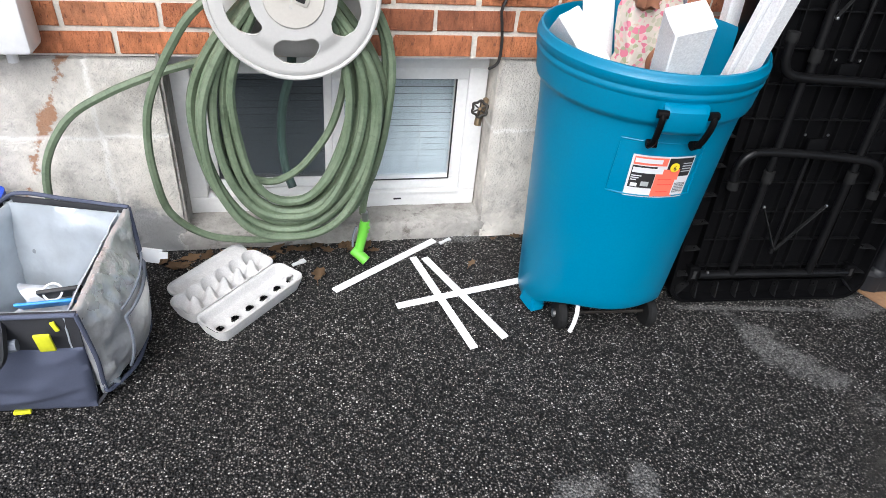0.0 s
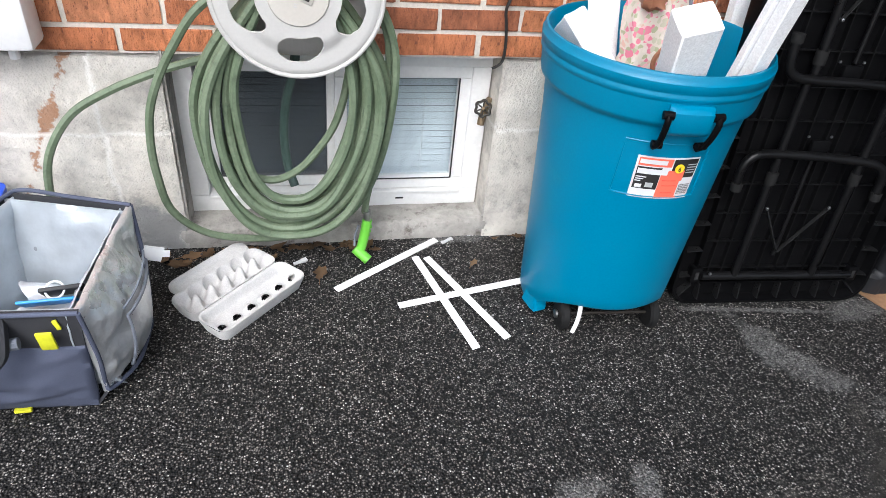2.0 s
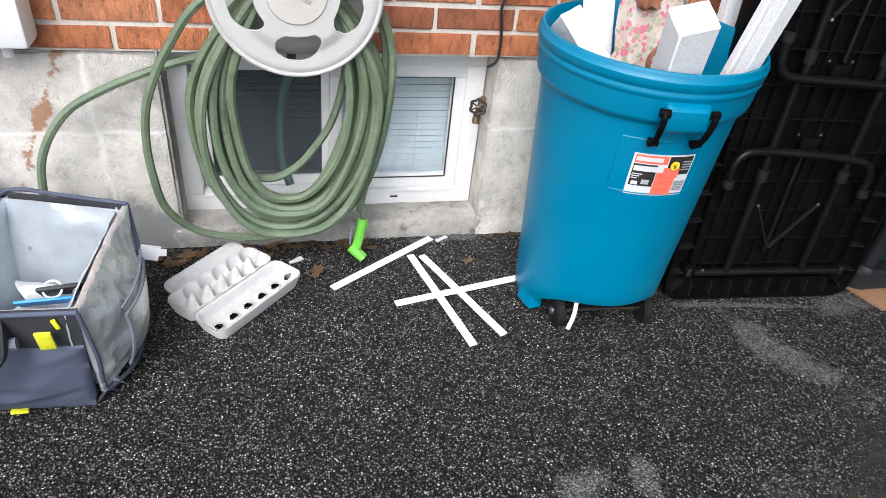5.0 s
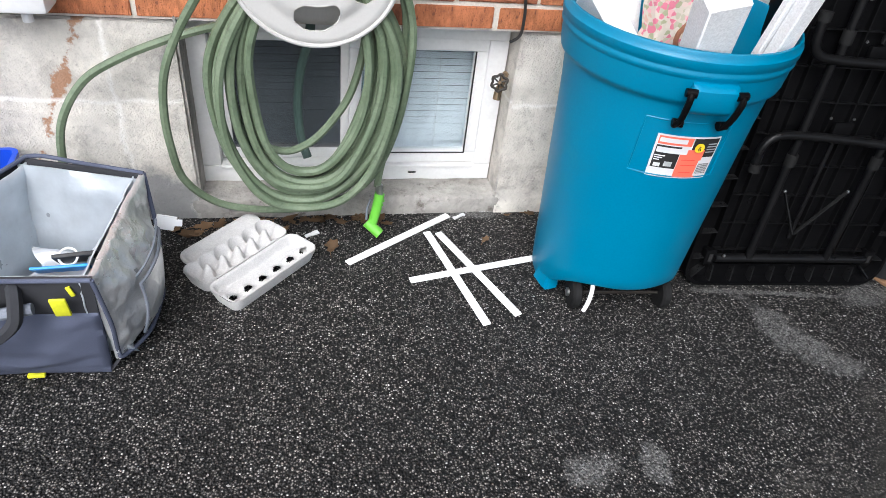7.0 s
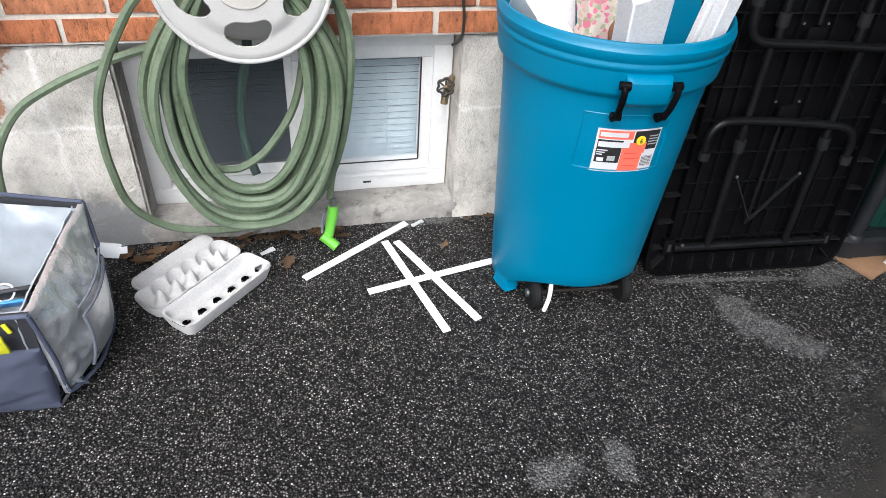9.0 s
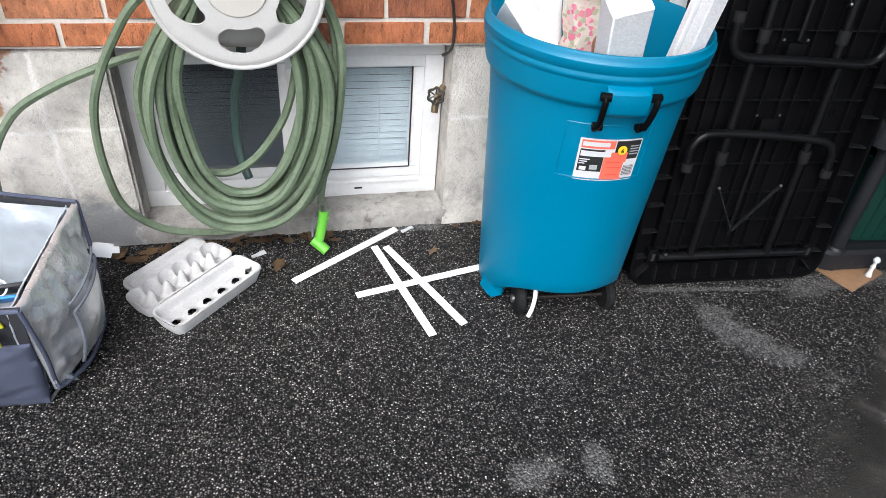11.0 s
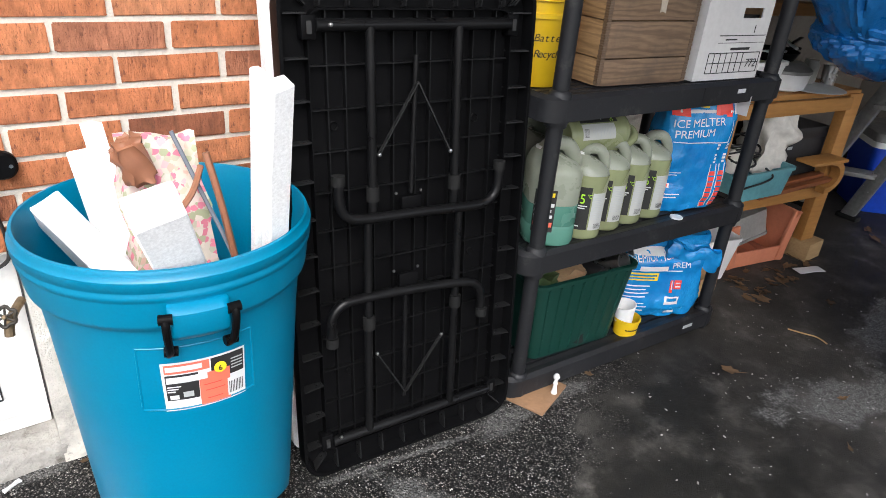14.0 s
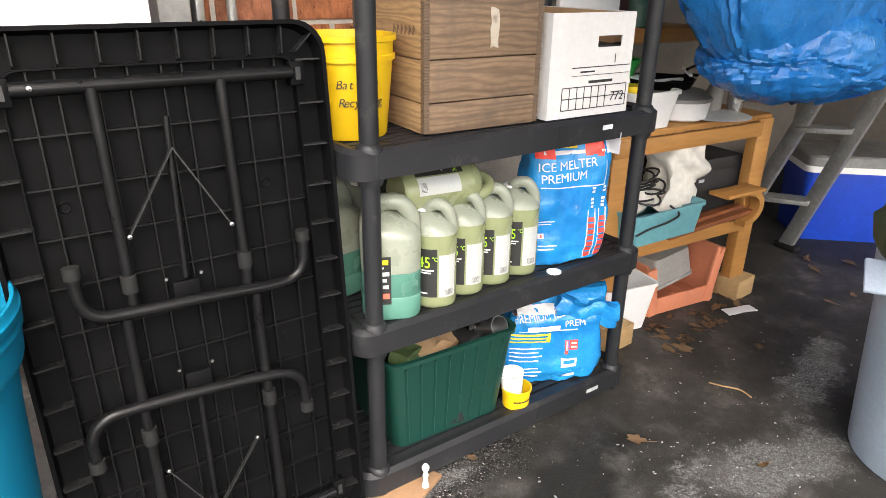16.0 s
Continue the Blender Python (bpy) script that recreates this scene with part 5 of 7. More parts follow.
# ---- folding table leaning upright ----
SPACE = space(0.797, -0.362, 0.0, -4.0, 0.922)
table = thing("folding_table", pose(0, 0, 0, -5.0), "black plastic folding table standing on end, legs folded", "folding table")
TW, TH = 0.306, 1.160
outer = [(x, z + TH / 2) for x, z in rrect(2 * TW, TH, 0.062, 7)]
inner = [(x * 0.985, (z - TH / 2) * 0.992 + TH / 2) for x, z in outer]
part("tabletop", skin([[(x, 0.045, z) for x, z in inner], [(x, 0.030, z) for x, z in outer], [(x, -0.008, z) for x, z in outer], [(x * 0.975, -0.008, (z - TH / 2) * 0.987 + TH / 2) for x, z in outer], [(x * 0.955, 0.022, (z - TH / 2) * 0.975 + TH / 2) for x, z in outer]], True, True, True), BLACKP, table, smooth=40)
# inner ridge
rect2 = [(x, z + TH / 2) for x, z in rrect(2 * TW - 0.12, TH - 0.13, 0.03, 5)]
part("inner_ridge", skin([[(x, 0.022, z) for x, z in rect2], [(x, 0.001, z) for x, z in rect2], [(x * 0.988, 0.001, (z - TH / 2) * 0.994 + TH / 2) for x, z in rect2], [(x * 0.988, 0.022, (z - TH / 2) * 0.994 + TH / 2) for x, z in rect2]], True), BLACKP, table)


def share(name, me, m, parent):
    ob = new(name, me)
    ob.parent, ob.matrix_local = parent, m
    return ob


def proto(bm, material):
    me = bpy.data.meshes.new("piece")
    bmesh.ops.recalc_face_normals(bm, faces=bm.faces)
    bm.to_mesh(me)
    bm.free()
    me.materials.append(material)
    return me


vert = proto(box((0.003, 0.016, TH - 0.14), (0, 0.016, TH / 2)), RIB)
for x in (-0.205, -0.165, -0.105, -0.055, 0.0, 0.035, 0.09, 0.145, 0.205):
    share("rib", vert, pose(x, 0, 0), table)
horiz = proto(box((2 * TW - 0.13, 0.014, 0.003), (0, 0.016, 0)), RIB)
for k in range(12):
    share("rib", horiz, pose(0, 0, 0.112 + 0.0875 * k), table)
bm = bmesh.new()
skin([[(-0.0015, 0.022, 0), (-0.0015, -0.006, 0.004), (-0.0015, 0.000, 0.052), (-0.0015, 0.022, 0.056)], [(0.0015, 0.022, 0), (0.0015, -0.006, 0.004), (0.0015, 0.000, 0.052), (0.0015, 0.022, 0.056)]], True, True, True, bm)
gusset = proto(bm, GUSSET)
for k in range(8):
    x = -0.22 + 0.063 * k
    share("gusset", gusset, pose(x, 0, 0.008), table)
    share("gusset", gusset, pose(x, 0, TH - 0.008, 0, 180), table)
for k in range(13):
    z = 0.09 + 0.083 * k
    share("gusset", gusset, pose(-TW + 0.008, 0, z, 0, 90), table)
    share("gusset", gusset, pose(TW - 0.008, 0, z, 0, -90), table)
for sx in (-1, 1):
    for sz in (0, 1):
        g = share("gusset", gusset, pose(sx * (TW - 0.022), 0, TH - 0.022 if sz else 0.022, 0, (135 if sx < 0 else -135) if sz else (45 * -sx)), table)


def bent(name, pts, r, label=""):
    return part(name, tube(smooth_line(pts, 6), r, 12), BLACKTUBE, table, label)


def bar(name, a, b, r):
    return part(name, rod(a, b, r, 12), BLACKTUBE, table)


FR = -0.006
bar("pivot_tube", (-0.232, FR, 1.064), (0.232, FR, 1.064), 0.0125)
bar("pivot_tube", (-0.232, FR, 0.095), (0.232, FR, 0.095), 0.0125)
for x in (-0.118, 0.094):
    bar("leg", (x, FR - 0.004, 1.061), (x, FR - 0.006, 0.664), 0.0105)
    part("collar", rod((x, FR - 0.006, 0.699), (x, FR - 0.006, 0.732), 0.0145, 14), RUBBER, table)
for x in (-0.135, 0.104):
    bar("leg", (x, FR - 0.014, 0.664), (x, FR - 0.004, 0.10), 0.0105)
    part("collar", rod((x, FR - 0.012, 0.389), (x, FR - 0.012, 0.422), 0.0145, 14), RUBBER, table)
bent("foot_tube", [(-0.205, FR - 0.022, 0.754), (-0.203, FR - 0.022, 0.704), (-0.185, FR - 0.022, 0.676), (-0.14, FR - 0.022, 0.666), (0.0, FR - 0.022, 0.661), (0.14, FR - 0.022, 0.654), (0.185, FR - 0.022, 0.662), (0.207, FR - 0.022, 0.689), (0.211, FR - 0.022, 0.739)], 0.0115)
bent("foot_tube", [(-0.232, FR - 0.018, 0.389), (-0.230, FR - 0.018, 0.439), (-0.208, FR - 0.018, 0.467), (-0.16, FR - 0.018, 0.475), (0.0, FR - 0.018, 0.467), (0.11, FR - 0.018, 0.456), (0.155, FR - 0.018, 0.444), (0.177, FR - 0.018, 0.414), (0.180, FR - 0.018, 0.364)], 0.0115)
for x, z in ((-0.205, 0.759), (0.211, 0.744), (-0.232, 0.384), (0.180, 0.359)):
    part("foot_cap", rod((x, FR - 0.022, z - 0.01), (x, FR - 0.022, z + 0.012), 0.0145, 14), RUBBER, table)
bar("brace_bar", (-0.008, FR + 0.002, 1.004), (-0.020, FR - 0.002, 0.704), 0.006)
bar("brace_bar", (-0.030, FR + 0.002, 0.464), (-0.035, FR, 0.164), 0.006)
for a, b in (((-0.008, FR - 0.006, 0.949), (-0.104, FR - 0.010, 0.802)), ((-0.008, FR - 0.006, 0.949), (0.076, FR - 0.010, 0.792)), ((0.066, FR - 0.01, 0.316), (-0.032, FR - 0.006, 0.179)), ((-0.115, FR - 0.01, 0.316), (-0.035, FR - 0.006, 0.179))):
    d = Vector(b) - Vector(a)
    q = (Vector(a) + d / 2)
    bm = box((0.010, 0.003, d.length), (0, 0, 0))
    bmesh.ops.transform(bm, matrix=Matrix.Translation(q) @ d.to_track_quat("Z", "Y").to_matrix().to_4x4(), verts=bm.verts)
    part("brace", bm, BRACE, table, "dull steel brace")
for x, z in ((-0.104, 0.802), (0.076, 0.792), (0.066, 0.320), (-0.115, 0.316), (-0.205, 1.066), (-0.215, 0.11)):
    part("rivet", lathe([(0.005, 0), (0.004, 0.004), (0.001, 0.005)], 10, True), STEEL, table).matrix_local = pose(x, FR - 0.012, z, 90)
for sx in (-0.245, 0.245):
    for z in (1.061, 0.095):
        hb = part("hinge_block", box((0.030, 0.026, 0.046), (sx, 0.006, z), 0.003), BLACKP, table)
        # slot drawn as a black box, its inner shade put into the colour
        part("slot", box((0.010, 0.002, 0.024), (sx, -0.0085, z)), INK, hb)
for x, z in ((-0.022, 0.679), (-0.028, 0.489)):
    part("latch", box((0.05, 0.014, 0.04), (x, FR - 0.004, z), 0.004), BLACKP, table)
    for dx in (-0.032, 0.032):
        part("screw", lathe([(0.004, 0), (0.003, 0.003)], 8, True, True), STEEL, table).matrix_local = pose(x + dx, 0.0, z + 0.025, 90)
for x, z in ((-0.19, 0.864), (0.165, 0.854), (0.17, 0.514), (-0.17, 0.264), (0.15, 0.264)):
    part("boss", tube([(0.009 * math.cos(a), 0, 0.009 * math.sin(a)) for a in [2 * math.pi * k / 16 for k in range(16)]], 0.002, 5, True), BLACKP, table).matrix_local = pose(x, 0.020, z)

# white board between table and wall
single(part("white_board", skin([[(x, 0, z) for x, z in [(a, b + 0.82) for a, b in rrect(0.312, 1.64, 0.03, 5)]], [(x, 0.03, z) for x, z in [(a, b + 0.82) for a, b in rrect(0.312, 1.64, 0.03, 5)]]], True, True, True), FOAM), pose(-0.137, 0.110, 0.0, -5.5), "tall white foam board leaning against brick", "foam board")

# ---- plastic shelving unit ----
SPACE = space(0.018, 0.065, 0.0, -7.2, 0.9226)
SX, SY, SYAW = 1.262, -0.298, 4.0
SW, SD = 0.86, 0.42
shelf = thing("shelving_unit", pose(SX, SY, 0.0, 0, 0, SYAW), "charcoal plastic shelving unit holding jugs, bags and boxes", "shelving unit")
LEVELS = (0.014, 0.424, 0.842, 1.58)
for z in LEVELS:
    ring = rrect(SW + 0.11, SD + 0.06, 0.045, 5, SW / 2, SD / 2)
    rim = rrect(SW + 0.085, SD + 0.035, 0.035, 5, SW / 2, SD / 2)
    s = part("shelf", skin([[(x, y, z) for x, y in rim], [(x, y, z) for x, y in ring], [(x, y, z + 0.054) for x, y in ring], [(x, y, z + 0.064) for x, y in rim], [(x, y, z + 0.058) for x, y in rrect(SW + 0.04, SD - 0.01, 0.02, 5, SW / 2, SD / 2)], [(x, y, z + 0.03) for x, y in rrect(SW + 0.04, SD - 0.01, 0.02, 5, SW / 2, SD / 2)]], True, True, True), SHELFP, shelf, smooth=40)
    slat = proto(box((SW + 0.03, 0.020, 0.012), (SW / 2, 0, z + 0.050)), SHELFP)
    for k in range(14):
        share("slat", slat, pose(0, 0.015 + 0.030 * k, 0), s)
    cross = proto(box((0.012, SD - 0.02, 0.018), (0, SD / 2, z + 0.040)), SHELFP)
    for k in range(9):
        share("crossbar", cross, pose(0.06 + 0.0925 * k, 0, 0), s)
    part("seam", box((0.0015, 0.001, 0.05), (SW * 0.60, -0.0305, z + 0.029)), INK, s)
for px, py in ((0, 0), (SW, 0), (0, SD), (SW, SD)):
    for z0, z1 in ((LEVELS[0] + 0.06, LEVELS[1]), (LEVELS[1] + 0.06, LEVELS[2]), (LEVELS[2] + 0.06, LEVELS[3])):
        part("post", rod((px, py, z0), (px, py, z1), 0.021, 18), SHELFP, shelf)
    for z in LEVELS:
        part("socket", lathe([(0.027, z - 0.016), (0.031, z + 0.0), (0.030, z + 0.062), (0.024, z + 0.072), (0.021, z + 0.074)], 20, True, True), SHELFP, shelf).matrix_local = pose(px, py, 0)
    part("foot", lathe([(0.024, 0.0), (0.026, 0.03)], 16, True, True), SHELFP, shelf).matrix_local = pose(px, py, 0)
part("price_tag", box((0.036, 0.001, 0.012), (SW * 0.80, -0.0312, LEVELS[2] + 0.035)), PRINTW, shelf)
part("price_tag", box((0.05, 0.001, 0.012), (SW * 0.87, -0.0312, LEVELS[0] + 0.030)), PRINTG, shelf)
SM = pose(SX, SY, 0.0, 0, 0, SYAW)
T1, T2, T3 = (z + 0.058 for z in LEVELS[:3])


def on_shelf(x, y, z, rz=0, rx=0, ry=0):
    return SM @ pose(x, y, z, rx, ry, rz)


# yellow bucket
bucket = thing("yellow_bucket", on_shelf(0.040, 0.17, T3), "yellow plastic bucket with handwritten words", "bucket")
part("body", lathe([(0.086, 0.0), (0.089, 0.004), (0.104, 0.165), (0.110, 0.166), (0.110, 0.176), (0.105, 0.178), (0.106, 0.204), (0.113, 0.206), (0.113, 0.218), (0.103, 0.218), (0.086, 0.01)], 40, True, True), YELLOW, bucket)
for k, (word, z) in enumerate((("Battery", 0.113), ("Recycling", 0.075))):
    for i, ch in enumerate(word):
        a = 232 + (i + 0.3 * k) * (8.0 if k == 0 else 6.8)
        r = 0.089 + 0.015 * z / 0.165 + 0.0020
        ch_ob = letters(ch, 0.026, INK, bucket, (0, 0, 0), shear=0.2)
        ch_ob.matrix_local = pose(r * math.cos(radians(a)), r * math.sin(radians(a)), z, 0, 0, a + 90) @ pose(-0.004, 0, 0, 90 - 4)

# finger-jointed wooden crate
crate = thing("wooden_crate", on_shelf(0.165, 0.045, T3 + 0.002, -3), "large weathered wooden crate with finger-jointed corners", "crate")
KW, KD, KH, KT = 0.325, 0.36, 0.285, 0.014
for k, (z0, z1) in enumerate(((0, 0.068), (0.070, 0.162), (0.164, KH))):
    part("plank", box((KW - 2 * KT, KT, z1 - z0 - 0.001), (KW / 2, KT / 2, (z0 + z1) / 2), 0.0012), OLDWOOD, crate)
    part("plank", box((KW - 2 * KT, KT, z1 - z0 - 0.001), (KW / 2, KD - KT / 2, (z0 + z1) / 2), 0.0012), OLDWOOD, crate)
    for x in (KT / 2, KW - KT / 2):
        part("plank", box((KT, KD - 2 * KT, z1 - z0 - 0.001), (x, KD / 2, (z0 + z1) / 2), 0.0012), CRATEEND, crate)
f1, f2 = proto(box((KT, KT, 0.0060), bevel=0.0005), OLDWOOD), proto(box((KT + 0.0012, KT + 0.0012, 0.0060), bevel=0.0005), OLDWOOD)
for cx, cy in ((KT / 2, KT / 2), (KW - KT / 2, KT / 2), (KT / 2, KD - KT / 2), (KW - KT / 2, KD - KT / 2)):
    for k in range(44):
        share("finger_joint", (f1, f2)[k % 2], pose(cx, cy, 0.005 + 0.0064 * k), crate)
part("bottom_board", box((KW - 0.01, KD - 0.01, 0.010), (KW / 2, KD / 2, 0.006)), OLDWOOD, crate)
bm = grid_box((0.020, 0.0012, 0.085), 5)
crumple(bm, 0.006, 60, 5)
for v in bm.verts:
    v.co.y = max(min(v.co.y, 0.0006), -0.0006)
part("torn_label", bm, TORN, crate, "torn remains of a paper label").matrix_local = pose(0.185, -0.0012, 0.225)
for k in range(6):
    part("writing_bar", box((0.0010, 0.009, 0.003), (-0.0005, 0.130 - 0.018 * k, 0.222 + 0.002 * (k % 2)), turn=pose(0, 0, 0, 50 + 20 * (k % 3))), PENCIL, crate)
    part("writing_bar", box((0.0010, 0.003, 0.020), (-0.0005, 0.136 - 0.018 * k, 0.222), turn=pose(0, 0, 0, 8)), PENCIL, crate)

# white filing carton
carton = thing("filing_carton", on_shelf(0.515, 0.020, T3 + 0.002, -2), "worn white cardboard filing carton without lid", "carton")
BW, BD, BH = 0.285, 0.36, 0.255
hole = (BW * 0.70, 0.185, 0.085, 0.028)


def holed_face(w, h, hx, hz, hw, hh, t):
    bm = bmesh.new()
    for cx, cz, sx, sz in ((hx / 2 - hw / 4, h / 2, hx - hw / 2, h), ((hx + hw / 2 + w) / 2, h / 2, w - hx - hw / 2, h), (hx, (hz - hh / 2) / 2, hw, hz - hh / 2), (hx, (h + hz + hh / 2) / 2, hw, h - hz - hh / 2)):
        box((sx, t, sz), (cx, t / 2, cz), bm=bm)
    bmesh.ops.remove_doubles(bm, verts=bm.verts, dist=1e-5)
    return bm


part("front_panel", holed_face(BW, BH, *hole, 0.004), CARTONW, carton, smooth=0)
part("back_panel", box((BW, 0.004, BH), (BW / 2, BD, BH / 2)), CARTONW, carton)
for x in (0.002, BW - 0.002):
    part("side_panel", box((0.004, BD - 0.006, BH), (x, BD / 2, BH / 2)), CARTONW, carton)
part("liner", box((BW - 0.014, 0.003, BH - 0.004), (BW / 2, BD - 0.006, BH / 2)), CARD, carton)
part("liner", box((0.003, BD - 0.02, BH - 0.004), (BW - 0.0065, BD / 2, BH / 2)), CARD, carton)
part("liner", box((0.003, BD - 0.02, BH - 0.004), (0.0065, BD / 2, BH / 2)), CARD, carton)
part("base", box((BW - 0.02, BD - 0.02, 0.004), (BW / 2, BD / 2, 0.004)), CARD, carton)
# near-black block takes up the lower part of the carton
part("filling", crumple(grid_box((BW - 0.04, BD - 0.05, 0.17), 5), 0.012, 14, 3), BLACKBOX, carton, "near-black crumpled block inside the carton").matrix_local = pose(BW / 2, BD / 2, 0.09)
rows = [(BW * 0.62, -0.0008, 0.124, BW * 0.72, 0.0022), (BW * 0.62, -0.0008, 0.104, BW * 0.72, 0.0012), (BW * 0.78, -0.0008, 0.142, 0.0022, 0.022)]
rows += [(BW * 0.56, -0.0008, z, BW * 0.80, 0.0022) for z in (0.020, 0.048, 0.076)]
rows += [(BW * 0.16 + k * BW * 0.80 / 9, -0.0008, 0.048, 0.0018, 0.056) for k in range(7)] + [(BW * 0.96, -0.0008, 0.048, 0.0018, 0.056)]
rows += [(BW * 0.62, -0.0008, 0.087, 0.085, 0.007), (BW * 0.45, -0.0008, 0.113, 0.05, 0.004)]
bars(rows, INK, carton)
letters("772", 0.034, INK, carton, (BW * 0.755, -0.0012, 0.034), name="lettering", shear=0.1)

# jugs


def front_patch(w, d, x0, x1, z0, z1, lift, n=8):
    """A patch on the rounded front of a jug."""
    r = min(0.044, 0.45 * min(w, d)) + lift
    flat = w / 2 + lift - r
    row = []
    for i in range(n + 1):
        x = x0 + (x1 - x0) * i / n
        over = max(0.0, abs(x) - flat)
        row.append((x, -lift + r - math.sqrt(max(0.0, r * r - over * over))))
    return skin([[(x, y, z) for x, y in row] for z in (z0, z1)], closed=False)



def jug(m, label, fluid, top, fill, w=0.105, d=0.125, h=0.285, labelled=True, group="windscreen fluid jugs"):
    """A square-shouldered jug, handle at the top corner; x is its front width, y its depth."""
    j = thing("fluid_jug", m, label, "jug", group)
    def ring(k, z, dy=0.0, dx=0.0):
        r = min(0.044, 0.45 * min(w, d) * k)
        return [(x + dx * w / 0.105, y + d / 2 + dy, z) for x, y in rrect(w * k, d * k, r, 4)]
    zf = h * fill
    sh = 0.72 * h
    part("body", skin([ring(0.90, 0), ring(0.97, 0.004), ring(1.0, 0.012), ring(1.0, zf * 0.48), ring(0.985, zf * 0.5), ring(1.0, zf * 0.52), ring(1.0, min(zf, sh))], True, True, True), fluid, j)
    part("shoulder", skin([ring(0.998, min(zf, sh) + 0.0005), ring(1.0, sh * 0.97 + 0.001), ring(0.96, 0.755 * h, 0.001, -0.002), ring(0.86, 0.80 * h, 0.003, -0.006), ring(0.68, 0.84 * h, 0.008, -0.014), ring(0.46, 0.872 * h, 0.012, -0.022), ring(0.34, 0.892 * h, 0.012, -0.026)], True, True, True), top, j, smooth=60)
    hy = d / 2
    part("handle", tube(smooth_line([(-0.26 * w, hy + 0.012, 0.84 * h), (-0.16 * w, hy + 0.006, 0.925 * h), (-0.02 * w, hy, 0.955 * h), (0.17 * w, hy - 0.002, 0.948 * h), (0.30 * w, hy - 0.002, 0.88 * h), (0.375 * w, hy, 0.79 * h), (0.37 * w, hy, 0.69 * h)], 6), 0.0152 * w / 0.105, 12), top, j)
    part("cap", lathe([(0.019, 0.875 * h), (0.019, 0.915 * h), (0.016, 0.92 * h)], 20, True, True), WHITEP, j).matrix_local = pose(-0.25 * w, d / 2 + 0.012, 0)
    if labelled:
        lb = part("label", front_patch(w, d, -0.46 * w, 0.02 * w, h * 0.12, h * 0.60, 0.0010), INK, j, "black label panel")
        lw = part("label", front_patch(w, d, 0.06 * w, 0.43 * w, h * 0.12, h * 0.54, 0.0012), LABELW, j, "white text panel")
        for k in range(15):
            part("print", front_patch(w, d, 0.06 * w, (0.40 - 0.05 * (k % 3)) * w, h * (0.520 - 0.020 * k), h * (0.530 - 0.020 * k), 0.0020), PRINTG, lw)
        for k in range(9):
            part("print", front_patch(w, d, (0.20 + 0.022 * k) * w, (0.208 + 0.022 * k) * w, h * 0.14, h * 0.20, 0.0020, 1), INK, lw)
        letters("45", 0.040, PRINTL, lb, (-0.42 * w, 0.011, h * 0.42), rz=-27, squash=0.85)
        letters("°C", 0.015, PRINTL, lb, (-0.10 * w, -0.0045, h * 0.49), rz=-8, squash=0.8)
        for z0, x1 in ((0.385, -0.06), (0.36, -0.12), (0.155, -0.20)):
            part("print", front_patch(w, d, -0.36 * w, x1 * w, h * z0, h * (z0 + 0.014), 0.0020), PRINTW, lb)
    return j


def standing(x, y, rz, d):
    """A jug's place on the middle shelf, turned about its own middle."""
    return on_shelf(x, y + d / 2, T2, rz) @ pose(0, -d / 2, 0)


for x, y, rz in ((0.200, -0.010, -31), (0.302, 0.008, -36), (0.398, 0.016, -34), (0.497, 0.022, -33)):
    jug(standing(x, y, rz, 0.115), "plastic jug of yellow-green washer fluid, black label", JUG, JUGTOP, 0.76, 0.105, 0.115, 0.262)
jug(on_shelf(0.125, 0.055, T2 + 0.272, -4, 0, 91) @ pose(0, 0.0575, 0, 0, 0, -52) @ pose(0, -0.0575, 0), "jug of yellow-green fluid lying on top of others", JUG, JUG, 0.69, 0.105, 0.115, 0.275)
big = jug(standing(0.085, -0.006, -26, 0.15), "large jug half full of teal fluid", JUGTEAL, JUGTOP, 0.42, 0.140, 0.15, 0.285, False, "large teal fluid jugs")
lb = part("label", front_patch(0.14, 0.15, -0.060, -0.004, 0.045, 0.165, 0.0010), INK, big, "dark printed label with orange and white rows")
for x0, x1, z0, z1, mt in ((-0.056, -0.010, 0.146, 0.158, PRINTY), (-0.050, -0.020, 0.136, 0.141, PRINTW), (-0.058, -0.008, 0.118, 0.128, PRINTW), (-0.058, -0.014, 0.103, 0.111, PRINTW), (-0.058, -0.010, 0.086, 0.095, PRINTW), (-0.058, -0.008, 0.060, 0.074, PRINTC), (-0.048, -0.036, 0.050, 0.057, PRINTW)):
    part("print", front_patch(0.14, 0.15, x0, x1, z0, z1, 0.0020), mt, lb)
jug(standing(0.010, 0.17, 10, 0.15), "large jug half full of teal fluid", JUGTEAL, JUGTOP, 0.42, 0.140, 0.15, 0.285, False, "large teal fluid jugs")
jug(standing(0.155, 0.20, 6, 0.15), "large jug half full of teal fluid", JUGTEAL, JUGTOP, 0.42, 0.140, 0.15, 0.285, False, "large teal fluid jugs")
single(part("jar_cover", lathe([(0.020, 0), (0.020, 0.004), (0.001, 0.004)], 24, True), WHITEP), on_shelf(0.555, -0.012, T2 + 0.006), "small white lid lying on the shelf", "lid")

# bags of ice melter


from mathutils.bvhtree import BVHTree


